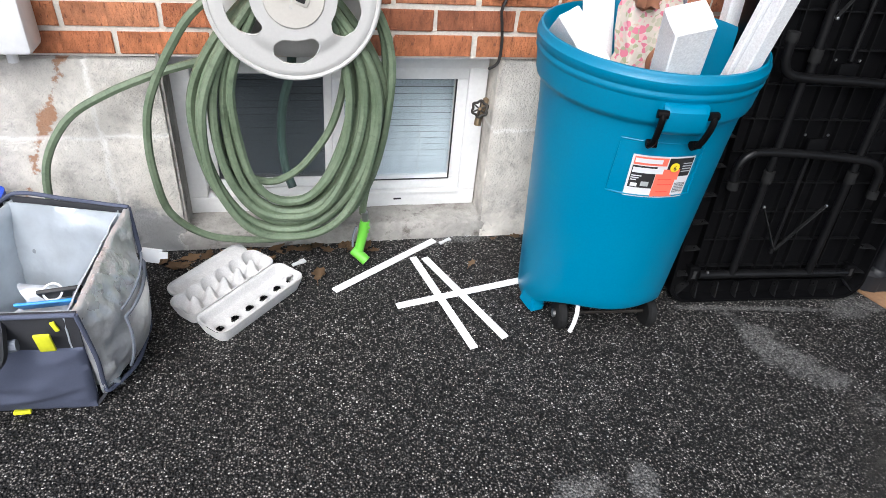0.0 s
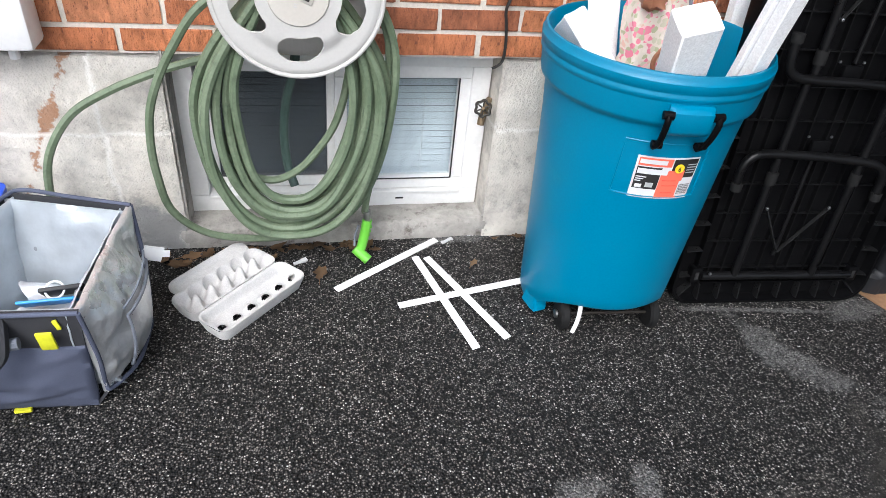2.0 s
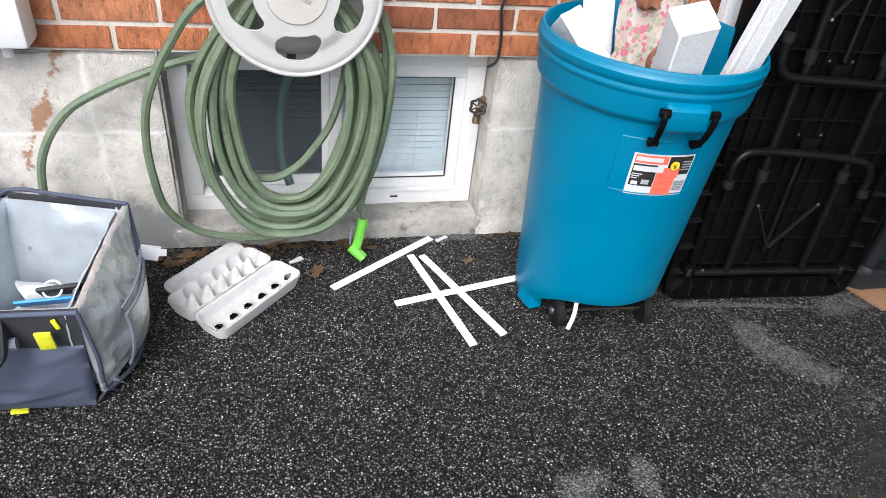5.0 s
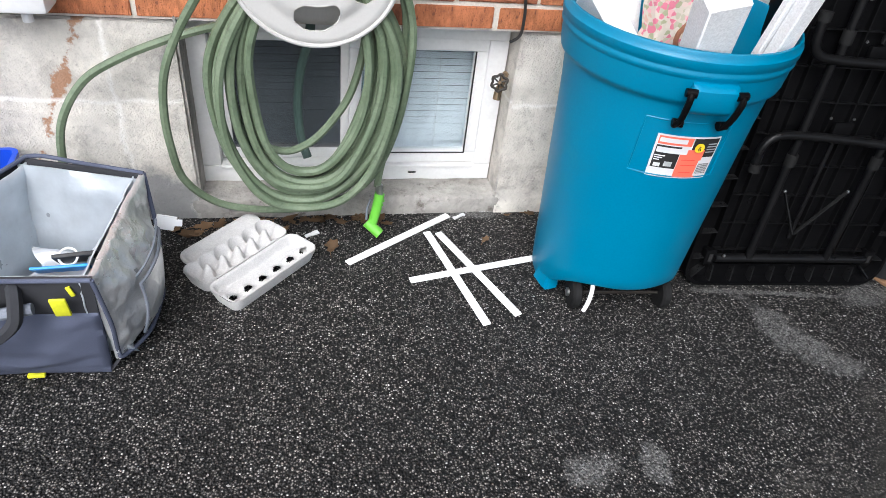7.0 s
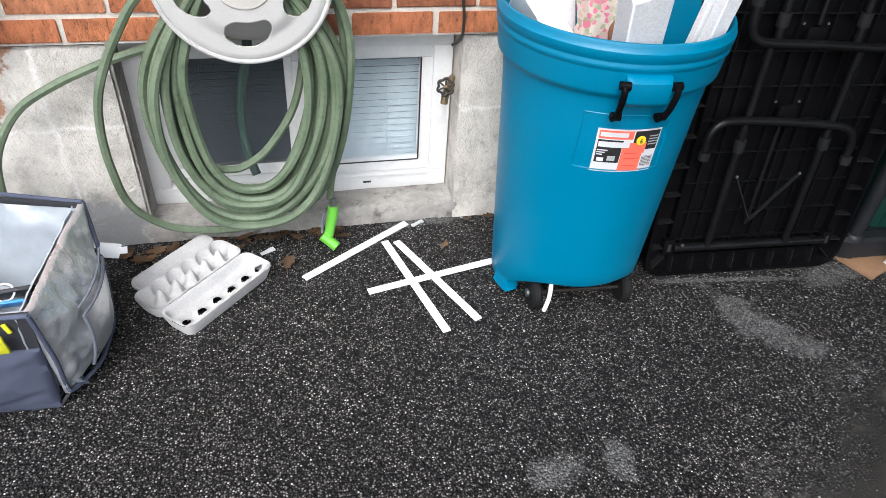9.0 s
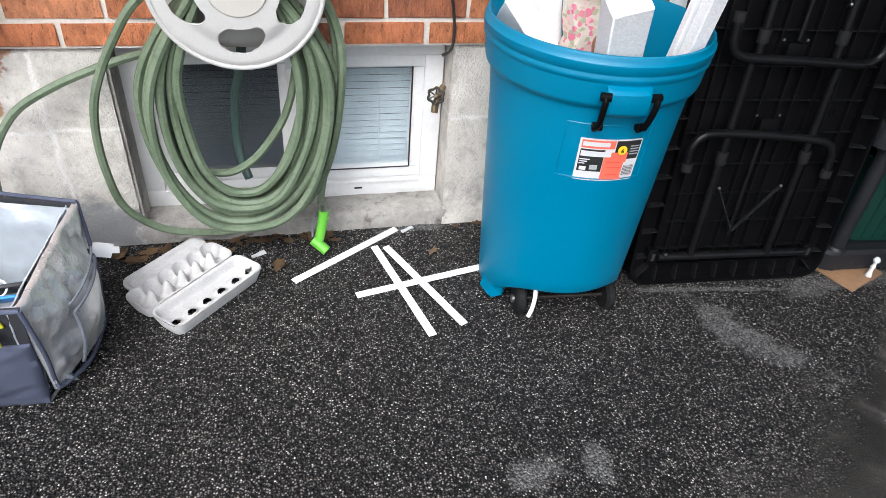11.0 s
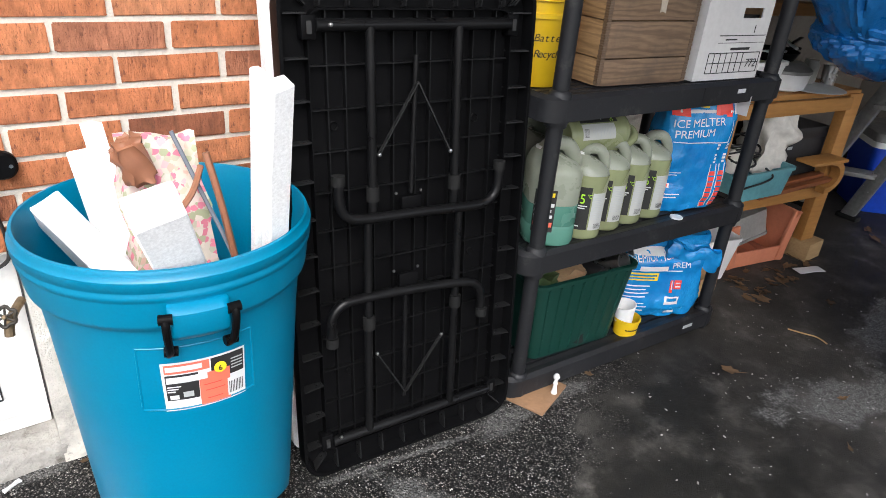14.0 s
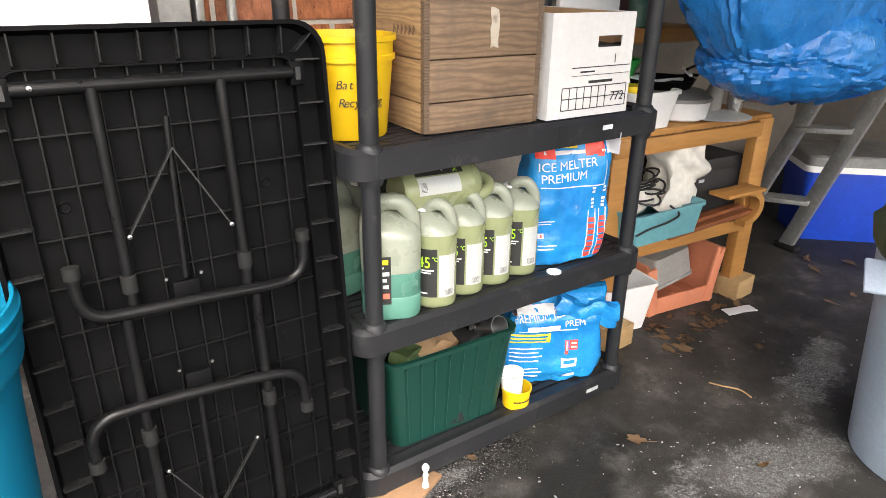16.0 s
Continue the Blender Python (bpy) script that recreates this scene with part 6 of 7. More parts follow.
def drape(s):
    """Lay the printing of a bag on its crumpled front."""
    skin_ob = next(c for c in s.children if c.name.startswith("sack"))
    tree = BVHTree.FromPolygons([v.co.copy() for v in skin_ob.data.vertices], [tuple(p.vertices) for p in skin_ob.data.polygons])
    for c in s.children:
        if c is skin_ob or c.name.startswith("twisted"):
            continue
        bm = bmesh.new()
        bm.from_mesh(c.data)
        bm.transform(c.matrix_local)
        if len(bm.verts) < 60:
            for _ in range(3):
                bmesh.ops.subdivide_edges(bm, edges=[e for e in bm.edges if e.calc_length() > 0.012], cuts=1, use_grid_fill=True)
        else:
            bmesh.ops.triangulate(bm, faces=bm.faces)
        mid = sum(v.co.y for v in bm.verts) / len(bm.verts)
        for v in bm.verts:
            at = tree.ray_cast(Vector((v.co.x, -1, v.co.z)), Vector((0, 1, 0)))[0]
            if at is not None:
                v.co.y = at.y - 0.0016 - 0.12 * (F - mid) + 0.5 * (v.co.y - mid if abs(v.co.y - mid) < 0.001 else 0)
        bm.to_mesh(c.data)
        bm.free()
        c.matrix_local = Matrix()


def sack(name, w, d, h, m, label, seed, flop=0.0):
    s = thing(name, m, label, "bag", "bags of ice melter")
    bm = grid_box((w, d, h), 26)
    for v in bm.verts:
        u, q, k = v.co.x / w * 2, v.co.y / d * 2, v.co.z / h + 0.5
        pinch = 1 - 0.80 * max(0, (k - 0.72) / 0.28) ** 1.3
        v.co.y *= (0.55 + 0.45 * math.sqrt(max(0, 1 - abs(u) ** 3))) * pinch * (1 if k > 0.08 else 0.85)
        v.co.x *= 1 - 0.10 * (2 * k - 1) ** 4 - (0.35 * flop * max(0, k - 0.25))
        v.co.z += h / 2
        v.co.x += flop * max(0, k - 0.6) * w
        v.co.z -= abs(flop) * max(0, k - 0.6) * (0.12 - 0.10 * u)
    crumple(bm, 0.012, 11, seed)
    for v in bm.verts:
        # sharp folds: ridged noise pushed outward from the middle
        q = v.co * 24 + Vector((seed, 0, seed))
        v.co.y += math.copysign(0.006, v.co.y) * (0.5 - abs(noise.noise(Vector((q.x, q.y, q.z * 0.55)))) * 2) * (0.6 + abs(v.co.z / h - 0.4))
    crumple(bm, 0.004, 60, seed)
    for v in bm.verts:
        v.co.z = max(v.co.z, 0)
    part("sack", bm, BAGBLUE, s, smooth=80)
    return s


s1 = sack("ice_melter_bag", 0.245, 0.14, 0.40, on_shelf(0.662, 0.085, T2, -20), "full blue glossy plastic bag of ice melter", 2)
F = -0.086
letters("ICE MELTER", 0.034, PRINTW, s1, (-0.104, F - 0.004, 0.272), squash=0.95, ry=-4)
letters("PREMIUM", 0.034, PRINTW, s1, (-0.095, F - 0.004, 0.240), squash=0.95, ry=-4)
bars([(-0.085, F, 0.330, 0.050, 0.045), (0.040, F, 0.340, 0.022, 0.055), (0.075, F, 0.336, 0.020, 0.055), (0.058, F - 0.001, 0.340, 0.014, 0.050)], PRINTR, s1, "brand_shape")
bars([(-0.02, F, 0.348, 0.050, 0.030)], PRINTY, s1)
bars([(-0.005, F + 0.002, 0.322, 0.225, 0.010), (0.105, F + 0.002, 0.345, 0.022, 0.06), (-0.04, F + 0.002, 0.366, 0.13, 0.018)], PRINTW, s1)
bars([(0.0, F, 0.228, 0.19, 0.0028), (0.094, F, 0.262, 0.0028, 0.07)], PRINTW, s1)
for x in (0.062, 0.098):
    bars([(x, F, 0.020 + 0.018 * k, 0.020, 0.013) for k in range(7)], PRINTR, s1, "brand_shape")
    bars([(x - 0.012, F, 0.085, 0.003, 0.145), (x + 0.012, F, 0.085, 0.003, 0.145)], PRINTW, s1)
    bars([(x, F, 0.165 + 0.011 * k, 0.010, 0.007) for k in range(6) if k != 3], PRINTW, s1)
bars([(-0.085, F, 0.088, 0.016, 0.014), (-0.065, F, 0.060, 0.055, 0.003), (-0.07, F, 0.050, 0.045, 0.003), (-0.07, F, 0.130, 0.045, 0.0025), (-0.075, F, 0.122, 0.035, 0.0025)], PRINTW, s1)
bars([(-0.085, F - 0.01, 0.088, 0.006, 0.008)], PRINTR, s1)
letters("(44 lb)", 0.026, PRINTW, s1, (-0.090, F + 0.006, 0.022))
drape(s1)
s2 = sack("ice_melter_bag", 0.325, 0.15, 0.30, on_shelf(0.668, 0.105, T1, -27), "slumped blue glossy plastic bag of ice melter", 6, 0.30)
F = -0.092
letters("PREMIUM ICE M", 0.030, PRINTW, s2, (-0.125, F - 0.004, 0.212), squash=0.9, ry=-6)
letters("PREM", 0.030, PRINTW, s2, (0.030, F - 0.004, 0.193), squash=0.9, ry=-6)
bars([(-0.035, F - 0.004, 0.194, 0.10, 0.016), (-0.02, F, 0.184, 0.18, 0.0025), (-0.06, F, 0.246, 0.13, 0.022)], PRINTW, s2)
bars([(-0.080, F - 0.002, 0.160, 0.135, 0.030)], PRINTY, s2)
bars([(-0.080, F - 0.016, 0.166, 0.12, 0.006), (-0.080, F - 0.016, 0.154, 0.11, 0.006)], BAGBLUE, s2)
bars([(-0.085 - 0.006 * (k % 2), F - 0.002, 0.124 - 0.013 * k, 0.10 - 0.012 * (k % 2), 0.0035) for k in range(8) if k != 4], PRINTW, s2)
bars([(0.040, F - 0.002, 0.125, 0.010, 0.045), (0.062, F - 0.002, 0.132, 0.026, 0.032)], PRINTR, s2)
bars([(0.040, F - 0.016, 0.130, 0.003, 0.030), (0.062, F - 0.016, 0.138, 0.016, 0.005), (0.062, F - 0.016, 0.126, 0.018, 0.005), (0.050, F - 0.002, 0.072, 0.050, 0.030), (0.055, F - 0.002, 0.022, 0.04, 0.010)], PRINTW, s2)
bars([(0.050, F - 0.016, 0.076, 0.036, 0.012)], BAGBLUE, s2)
letters("20 kg (44 lb)", 0.026, PRINTW, s2, (0.045, F + 0.002, 0.018), squash=0.80)
drape(s2)
bm = grid_box((0.20, 0.05, 0.085), 14)
for v in bm.verts:
    k = v.co.x / 0.20 + 0.5
    v.co.z *= 0.55 + 0.6 * abs(k - 0.3)
    v.co.y *= 0.35 + 0.65 * math.sin(math.pi * min(1, 0.25 + k * 0.7))
    v.co.z += 0.012 * math.sin(v.co.x * 60)
crumple(bm, 0.022, 20, 9)
crumple(bm, 0.007, 55, 4)
part("twisted_top", bm, BAGBLUE, s2, "twisted slack end of the bag", smooth=70).matrix_local = pose(0.105, -0.045, 0.240, 8, 12, 0)

# green recycling tub with odds and ends
gb = thing("green_tub", on_shelf(0.252, 0.168, T1, -2), "dark green ribbed plastic tub filled with small waste", "tub")
part("shell", open_box(0.395, 0.32, 0.275, 0.004, 0.86, 0.03, 0.010), GREENBIN, gb)
for k in range(8):
    x = -0.155 + 0.044 * k
    part("rib", tube([(x * 0.88, -0.1385, 0.01), (x, -0.1605, 0.255)], 0.0035, 6), GREENBIN, gb)
for nm, bm, mt, m, lb, ct in (
    ("tin_can", lathe([(0.033, 0), (0.033, 0.09), (0.030, 0.09), (0.030, 0.005)], 24, True, True), STEEL, on_shelf(0.385, 0.10, T1 + 0.235, 0, 60, 20), "empty tin can lying in the green tub", "can"),
    ("jar", lathe([(0.030, 0), (0.032, 0.07), (0.024, 0.085), (0.024, 0.10)], 20, True, True), BLACKBOX, on_shelf(0.34, 0.12, T1 + 0.215, 0, 70, -30), "dark glass jar in the green tub", "jar"),
    ("paper_scrap", crumple(grid_box((0.14, 0.08, 0.05), 5), 0.02, 25, 8), CARD, on_shelf(0.22, 0.10, T1 + 0.240, 15, 10), "crumpled brown paper in the green tub", "paper"),
    ("carton_scrap", crumple(grid_box((0.10, 0.07, 0.05), 4), 0.012, 25, 3), WHITEP, on_shelf(0.30, 0.17, T1 + 0.24, 40, 20), "crushed white carton in the green tub", "carton"),
    ("green_scrap", crumple(grid_box((0.06, 0.06, 0.05), 4), 0.012, 25, 5), GREENBAG, on_shelf(0.13, 0.08, T1 + 0.243, 30), "olive green wrapper in the green tub", "wrapper"),
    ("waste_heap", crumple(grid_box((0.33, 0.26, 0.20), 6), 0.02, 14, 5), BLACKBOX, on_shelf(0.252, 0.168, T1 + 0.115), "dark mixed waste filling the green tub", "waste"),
):
    single(part(nm, bm, mt, smooth=60), m, lb, ct)
pot = thing("yellow_tub", on_shelf(0.474, 0.020, T1), "small yellow plastic tub holding a white cup", "tub")
part("shell", lathe([(0.038, 0), (0.042, 0.052), (0.045, 0.053), (0.045, 0.060), (0.041, 0.060), (0.037, 0.004)], 28, True, True), YELLOW, pot)
for k in range(8):
    a = 225 + 11 * k
    b_ = part("print", box((0.007, 0.001, 0.004)), INK, pot, smooth=0)
    b_.matrix_local = pose(0.0412 * math.cos(radians(a)), 0.0412 * math.sin(radians(a)), 0.028, 0, 0, a + 90)
single(part("white_cup", lathe([(0.026, 0), (0.035, 0.098), (0.037, 0.100), (0.034, 0.100), (0.025, 0.004)], 28, True, True), WHITEP), on_shelf(0.468, 0.026, T1 + 0.010, 0, 0, -7), "white plastic cup standing in a yellow tub", "cup")

# brown tile with a white screw under the shelf foot
single(part("tile", box((0.17, 0.12, 0.010), (0, 0, 0.006), 0.002), TILE), pose(1.325, -0.325, 0, 0, 0, 28), "chipped brown tile lying under the shelving unit", "tile")
anchor = thing("white_anchor", pose(1.368, -0.352, 0.011), "white plastic wall anchor standing on a tile", "wall anchor")
part("shaft", lathe([(0.010, 0), (0.007, 0.012), (0.005, 0.03), (0.008, 0.034), (0.005, 0.04), (0.005, 0.052)], 14, True, True), WHITEP, anchor)
part("knob", lathe([(0.001, 0.05), (0.009, 0.054), (0.010, 0.060), (0.006, 0.068), (0.001, 0.070)], 14), WHITEP, anchor)

# ---- pine bench in the garage ----
SPACE = space(0.009, 0.089, 0.0, -7.4, 0.934)
BX0, BX1, BY = 2.28, 3.06, -0.015
bench = thing("pine_bench", pose(0, 0, 0), "orange-stained pine work bench with two shelves", "bench")
part("top_board", box((BX1 - BX0 + 0.05, 0.50, 0.022), ((BX0 + BX1) / 2, BY + 0.26, 0.742), 0.003), BENCH, bench)
part("front_rail", box((BX1 - BX0 - 0.02, 0.020, 0.055), ((BX0 + BX1) / 2 - 0.03, BY + 0.004, 0.702), 0.003), BENCH, bench)
part("low_shelf", box((BX1 - BX0, 0.46, 0.018), ((BX0 + BX1) / 2, BY + 0.25, 0.345), 0.003), BENCH, bench)
part("low_rail", box((BX1 - BX0 - 0.02, 0.020, 0.050), ((BX0 + BX1) / 2 - 0.03, BY + 0.004, 0.320), 0.003), BENCH, bench)
for x in (BX0 + 0.02, BX1 - 0.02):
    for y in (BY, BY + 0.46):
        part("leg", box((0.085, 0.045, 0.68), (x, y + 0.02, 0.40), 0.003), BENCH, bench)
part("back_upright", box((0.06, 0.04, 0.60), (BX0 + 0.05, BY + 0.46, 1.05), 0.003), BENCH, bench)
part("upper_shelf", box((0.70, 0.22, 0.020), (BX0 + 0.35, BY + 0.36, 1.045), 0.003), BENCH, bench)
part("upper_rail", box((0.70, 0.02, 0.05), (BX0 + 0.35, BY + 0.25, 1.030), 0.003), BENCH, bench)
for x, y in ((BX1 - 0.01, BY + 0.01), (BX0 + 0.02, BY - 0.04)):
    single(part("wood_block", box((0.13, 0.11, 0.085), (0, 0, 0.0425), 0.004), RAWWOOD), pose(x, y, 0, 0, 0, 8), "raw wooden block under a bench leg", "wood block", "blocks under the bench legs")
# curved bracket and loose planks on the lower shelf
br = thing("curved_bracket", pose(2.945, -0.06, 0.355), "curved orange wooden bracket with planks", "bracket")
arc = [(0.10 * math.cos(a), 0.075 * math.sin(a)) for a in [math.pi * (-0.5 + k / 12) for k in range(13)]]
part("arm", skin([[(x, -0.012, z + 0.055) for x, z in arc] + [(x * 0.72, -0.012, z * 0.68 + 0.055) for x, z in arc[::-1]], [(x, 0.03, z + 0.055) for x, z in arc] + [(x * 0.72, 0.03, z * 0.68 + 0.055) for x, z in arc[::-1]]], True, True, True), BENCH, br)
part("shelf_top", box((0.22, 0.09, 0.014), (-0.05, 0.01, 0.128), 0.003), BENCH, br)
for k in range(3):
    single(part("loose_plank", box((0.50, 0.028, 0.018), bevel=0.002), REDWOOD), pose(2.78, -0.045 + 0.034 * k, 0.375 + 0.012 * (k % 2), 0, -2, 2), "reddish-brown loose wooden plank on the bench shelf", "plank", "loose planks")

# lower shelf contents
tray = thing("teal_tray", pose(2.49, 0.03, 0.375, 0, 0, 2), "pale teal plastic tray heaped with cables", "tray")
part("shell", open_box(0.36, 0.24, 0.115, 0.004, 0.92, 0.02, 0.008), TEALTRAY, tray)
rnd = random.Random(11)
for k in range(9):
    x, y = 2.42 + 0.10 * rnd.random(), 0.0 + 0.10 * rnd.random()
    r = 0.03 + 0.03 * rnd.random()
    tilt = [rnd.uniform(-0.5, 0.5) for _ in range(2)]
    pts = [(x + r * math.cos(a) * 1.3, y + r * math.sin(a), 0.50 + 0.05 * rnd.random() * 0 + tilt[0] * r * math.cos(a) + tilt[1] * r * math.sin(a) + 0.008 * k) for a in [2 * math.pi * q / 16 for q in range(16)]]
    single(part("cable", tube(pts, 0.004, 6, True), BLACKCORD), Matrix(), "coiled black cable in the teal tray", "cable", "cables in the tray")
single(part("cable_loop", tube(smooth_line([(2.33, -0.09, 0.42), (2.38, -0.10, 0.44), (2.47, -0.10, 0.45), (2.52, -0.10, 0.47), (2.49, -0.08, 0.50)], 6), 0.004, 6), BLACKCORD), Matrix(), "black cord looping over the tray edge", "cable")
bm = grid_box((0.17, 0.13, 0.24), 10)
for v in bm.verts:
    v.co.x += 0.25 * (v.co.z + 0.12)
    v.co.y *= 1.2 - 1.6 * (v.co.z + 0.12)
crumple(bm, 0.05, 9, 4)
crumple(bm, 0.015, 26, 4)
single(part("white_cloth", bm, CLOTHW, smooth=80), pose(2.62, 0.06, 0.565), "creased white cloth draped on the tray", "cloth")
single(part("white_cloth", crumple(grid_box((0.16, 0.14, 0.07), 8), 0.03, 14, 8), CLOTHW, smooth=80), pose(2.45, 0.09, 0.50), "rumpled white cloth among cables", "cloth")
bb = thing("black_box", pose(2.87, 0.17, 0.354), "matt black box on the bench shelf", "box")
part("body", box((0.30, 0.26, 0.20), (0, 0, 0.10), 0.006), BLACKBOX, bb)
part("lid", box((0.305, 0.265, 0.05), (0, 0, 0.215), 0.006), BLACKBOX, bb)
bars([(-0.08, -0.1325, 0.16, 0.03, 0.012)], PRINTG, bb)

# top of the bench
tubw = thing("white_tub", pose(2.445, 0.09, 0.753), "white plastic wash tub on the bench", "tub")
part("shell", open_box(0.22, 0.20, 0.125, 0.004, 0.84, 0.03, 0.008), WHITEP, tubw)
dish = thing("casserole", pose(2.67, 0.10, 0.753), "white casserole dish with grey lid", "casserole")
part("bowl", lathe([(0.075, 0), (0.10, 0.01), (0.112, 0.07), (0.108, 0.07), (0.09, 0.012)], 32, True, True), WHITEP, dish)
part("lid", lathe([(0.114, 0.070), (0.114, 0.082), (0.08, 0.105), (0.02, 0.112), (0.001, 0.112)], 32, True), POTGREY, dish)
part("knob", lathe([(0.012, 0.11), (0.018, 0.125), (0.001, 0.13)], 16, True), BLACKP, dish)
single(part("plate", lathe([(0.07, 0), (0.13, 0.012), (0.125, 0.014), (0.06, 0.004)], 36, True, True), WHITEP), pose(2.80, 0.04, 0.753), "white plate on the bench", "plate")
single(part("frying_pan", tube([(-0.10, 0, 0), (0.12, 0, 0.01)], 0.009, 8, bm=lathe([(0.11, 0), (0.125, 0.03), (0.12, 0.03), (0.105, 0.004)], 32, True, True)), BLACKP), pose(2.60, 0.14, 0.868, 0, 0, 200), "black frying pan lying on a casserole", "pan")
single(part("green_bowl", lathe([(0.05, 0), (0.075, 0.055), (0.08, 0.057), (0.07, 0.055), (0.045, 0.004)], 28, True, True), GREENP), pose(2.50, 0.24, 0.90), "bright green plastic bowl", "bowl")
single(part("bowl_stack", lathe([(0.06, 0), (0.08, 0.147)], 24, True, True), WHITEP), pose(2.50, 0.24, 0.753), "stack of white bowls on the bench", "bowls")
single(part("yellow_tin", lathe([(0.045, 0), (0.045, 0.13), (0.001, 0.13)], 24, True), PRINTY), pose(2.42, 0.10, 0.758), "yellow tin standing in a white tub", "tin")
single(part("glass_jar", lathe([(0.03, 0), (0.032, 0.08), (0.026, 0.09), (0.026, 0.10), (0.001, 0.10)], 20, True), CLEARP), pose(2.89, 0.12, 0.753), "small clear glass jar on the bench", "jar")
single(part("steel_tumbler", lathe([(0.026, 0), (0.031, 0.085), (0.029, 0.085), (0.024, 0.004)], 24, True, True), STEEL), pose(2.95, 0.07, 0.753), "shiny steel tumbler on the bench", "tumbler")
rnd = random.Random(8)
for k in range(5):
    a, x, y = rnd.uniform(-20, 50), 2.55 + 0.05 * k, 0.02 + 0.04 * rnd.random()
    single(part("cutlery", tube([(-0.09, 0, 0), (0.02, 0, 0.003), (0.05, 0, 0.006), (0.09, 0, 0.003)], 0.006, 6), (BLACKP, WHITEP)[k % 2]), pose(x, y + 0.08, 0.872 + 0.014 * k, 0, 0, a), "kitchen utensil lying across a dish", "utensil", "utensils on the bench")
# upper shelf contents
single(part("display_board", box((0.26, 0.02, 0.50), (0, 0, 0.25), 0.003), WHITEP), pose(2.29, 0.20, 0.86), "white board standing behind the filing carton", "board")
single(part("maroon_case", box((0.17, 0.16, 0.20), (0, 0, 0.10), 0.006), MAROON), pose(2.47, 0.36, 1.057), "dark maroon case on the upper shelf", "case")
single(part("green_jar", lathe([(0.07, 0), (0.072, 0.16), (0.05, 0.19), (0.05, 0.21)], 28, True, True), BOTTLEG), pose(2.66, 0.34, 1.057), "dull green glass jar on the upper shelf", "jar")
single(part("white_box", box((0.34, 0.16, 0.02), bevel=0.003), WHITEP), pose(2.55, 0.35, 1.285), "white tray lying across jars", "tray")
single(part("grey_case", box((0.30, 0.15, 0.14), bevel=0.01), POTGREY), pose(2.60, 0.36, 1.37), "grey case on the upper shelf", "case")
# below the bench
basket = thing("white_basket", pose(2.42, 0.055, 0.0, 0, 0, -6), "white plastic basket with handle slot", "basket")
part("shell", open_box(0.23, 0.20, 0.19, 0.003, 0.80, 0.02, 0.005), WHITEP, basket)
# black box on the uncut shell stands for the shaded handle opening
part("handle_slot", box((0.004, 0.07, 0.025), (0.1135, 0, 0.155), 0.006), INK, basket)
crt = thing("salmon_bin", pose(2.75, 0.13, 0.0, 0, 0, -3), "salmon-orange plastic stacking bin with cutaway front", "stacking bin")
part("base", box((0.34, 0.24, 0.012), (0, 0, 0.012), 0.003), ORANGEP, crt)
part("front_lip", box((0.36, 0.010, 0.070), (0, -0.122, 0.037), 0.003), ORANGEP, crt)
part("back_wall", box((0.36, 0.010, 0.20), (0, 0.122, 0.10), 0.003), ORANGEP, crt)
for sx, top in ((-1, 0.205), (1, 0.235)):
    bm = sheet([(-0.12, 0.0), (0.12, 0.0), (0.13, top), (-0.10 if sx < 0 else -0.145, top), (-0.13, top - 0.035), (-0.12, 0.07)], 0.012)
    part("side_wall", bm, ORANGEP, crt).matrix_local = pose(sx * 0.180 + 0.006, 0, 0, 0, 0, 90) @ pose(0, 0, 0, 0, 0, 0)
    part("corner_post", box((0.045, 0.014, top), (sx * 0.165, -0.124, top / 2), 0.004, turn=pose(0, 0, 0, 0, 10 * sx, 0)), ORANGEP, crt)
for k in range(2):
    part("divider", box((0.006, 0.22, 0.035), (-0.06 + 0.12 * k, 0, 0.03)), ORANGEP, crt)
bm = open_box(0.25, 0.19, 0.12, 0.003, 0.86, 0.02, 0.006)
single(part("clear_box", bm, CLEARP), pose(2.73, 0.15, 0.215, 0, 176, 6), "cloudy clear plastic box upside down in the salmon bin", "plastic box")

# aluminium stepladder
lad = thing("stepladder", pose(3.62, 0.0, 0.0), "old paint-spotted aluminium stepladder standing open", "stepladder")
for y0, y1 in ((0.44, -0.12), (0.20, -0.28)):
    d = Vector((0.02, y1 - y0, 1.5))
    bm = box((0.030, 0.068, d.length), (0, 0, 0), 0.004)
    bmesh.ops.transform(bm, matrix=Matrix.Translation(Vector((0.02 if y0 > 0.3 else 0.10, y0, 0)) + d / 2) @ d.to_track_quat("Z", "Y").to_matrix().to_4x4(), verts=bm.verts)
    part("rail", bm, ALU, lad)
for k in range(4):
    z = 0.24 + 0.36 * k
    f = z / 1.5
    a, b = Vector((0.02, 0.44 - 0.56 * f, z)), Vector((0.10, 0.20 - 0.48 * f, z + 0.02))
    d = b - a
    bm = box((0.11, 0.022, d.length), (0, 0, 0), 0.003)
    bmesh.ops.transform(bm, matrix=Matrix.Translation(a + d / 2) @ d.to_track_quat("Z", "Y").to_matrix().to_4x4(), verts=bm.verts)
    part("step", bm, ALU, lad)
part("foot", box((0.05, 0.11, 0.025), (0.105, 0.19, 0.0135), 0.004), RUBBER, lad)
part("foot", box((0.05, 0.11, 0.025), (0.025, 0.43, 0.0135), 0.004), RUBBER, lad)

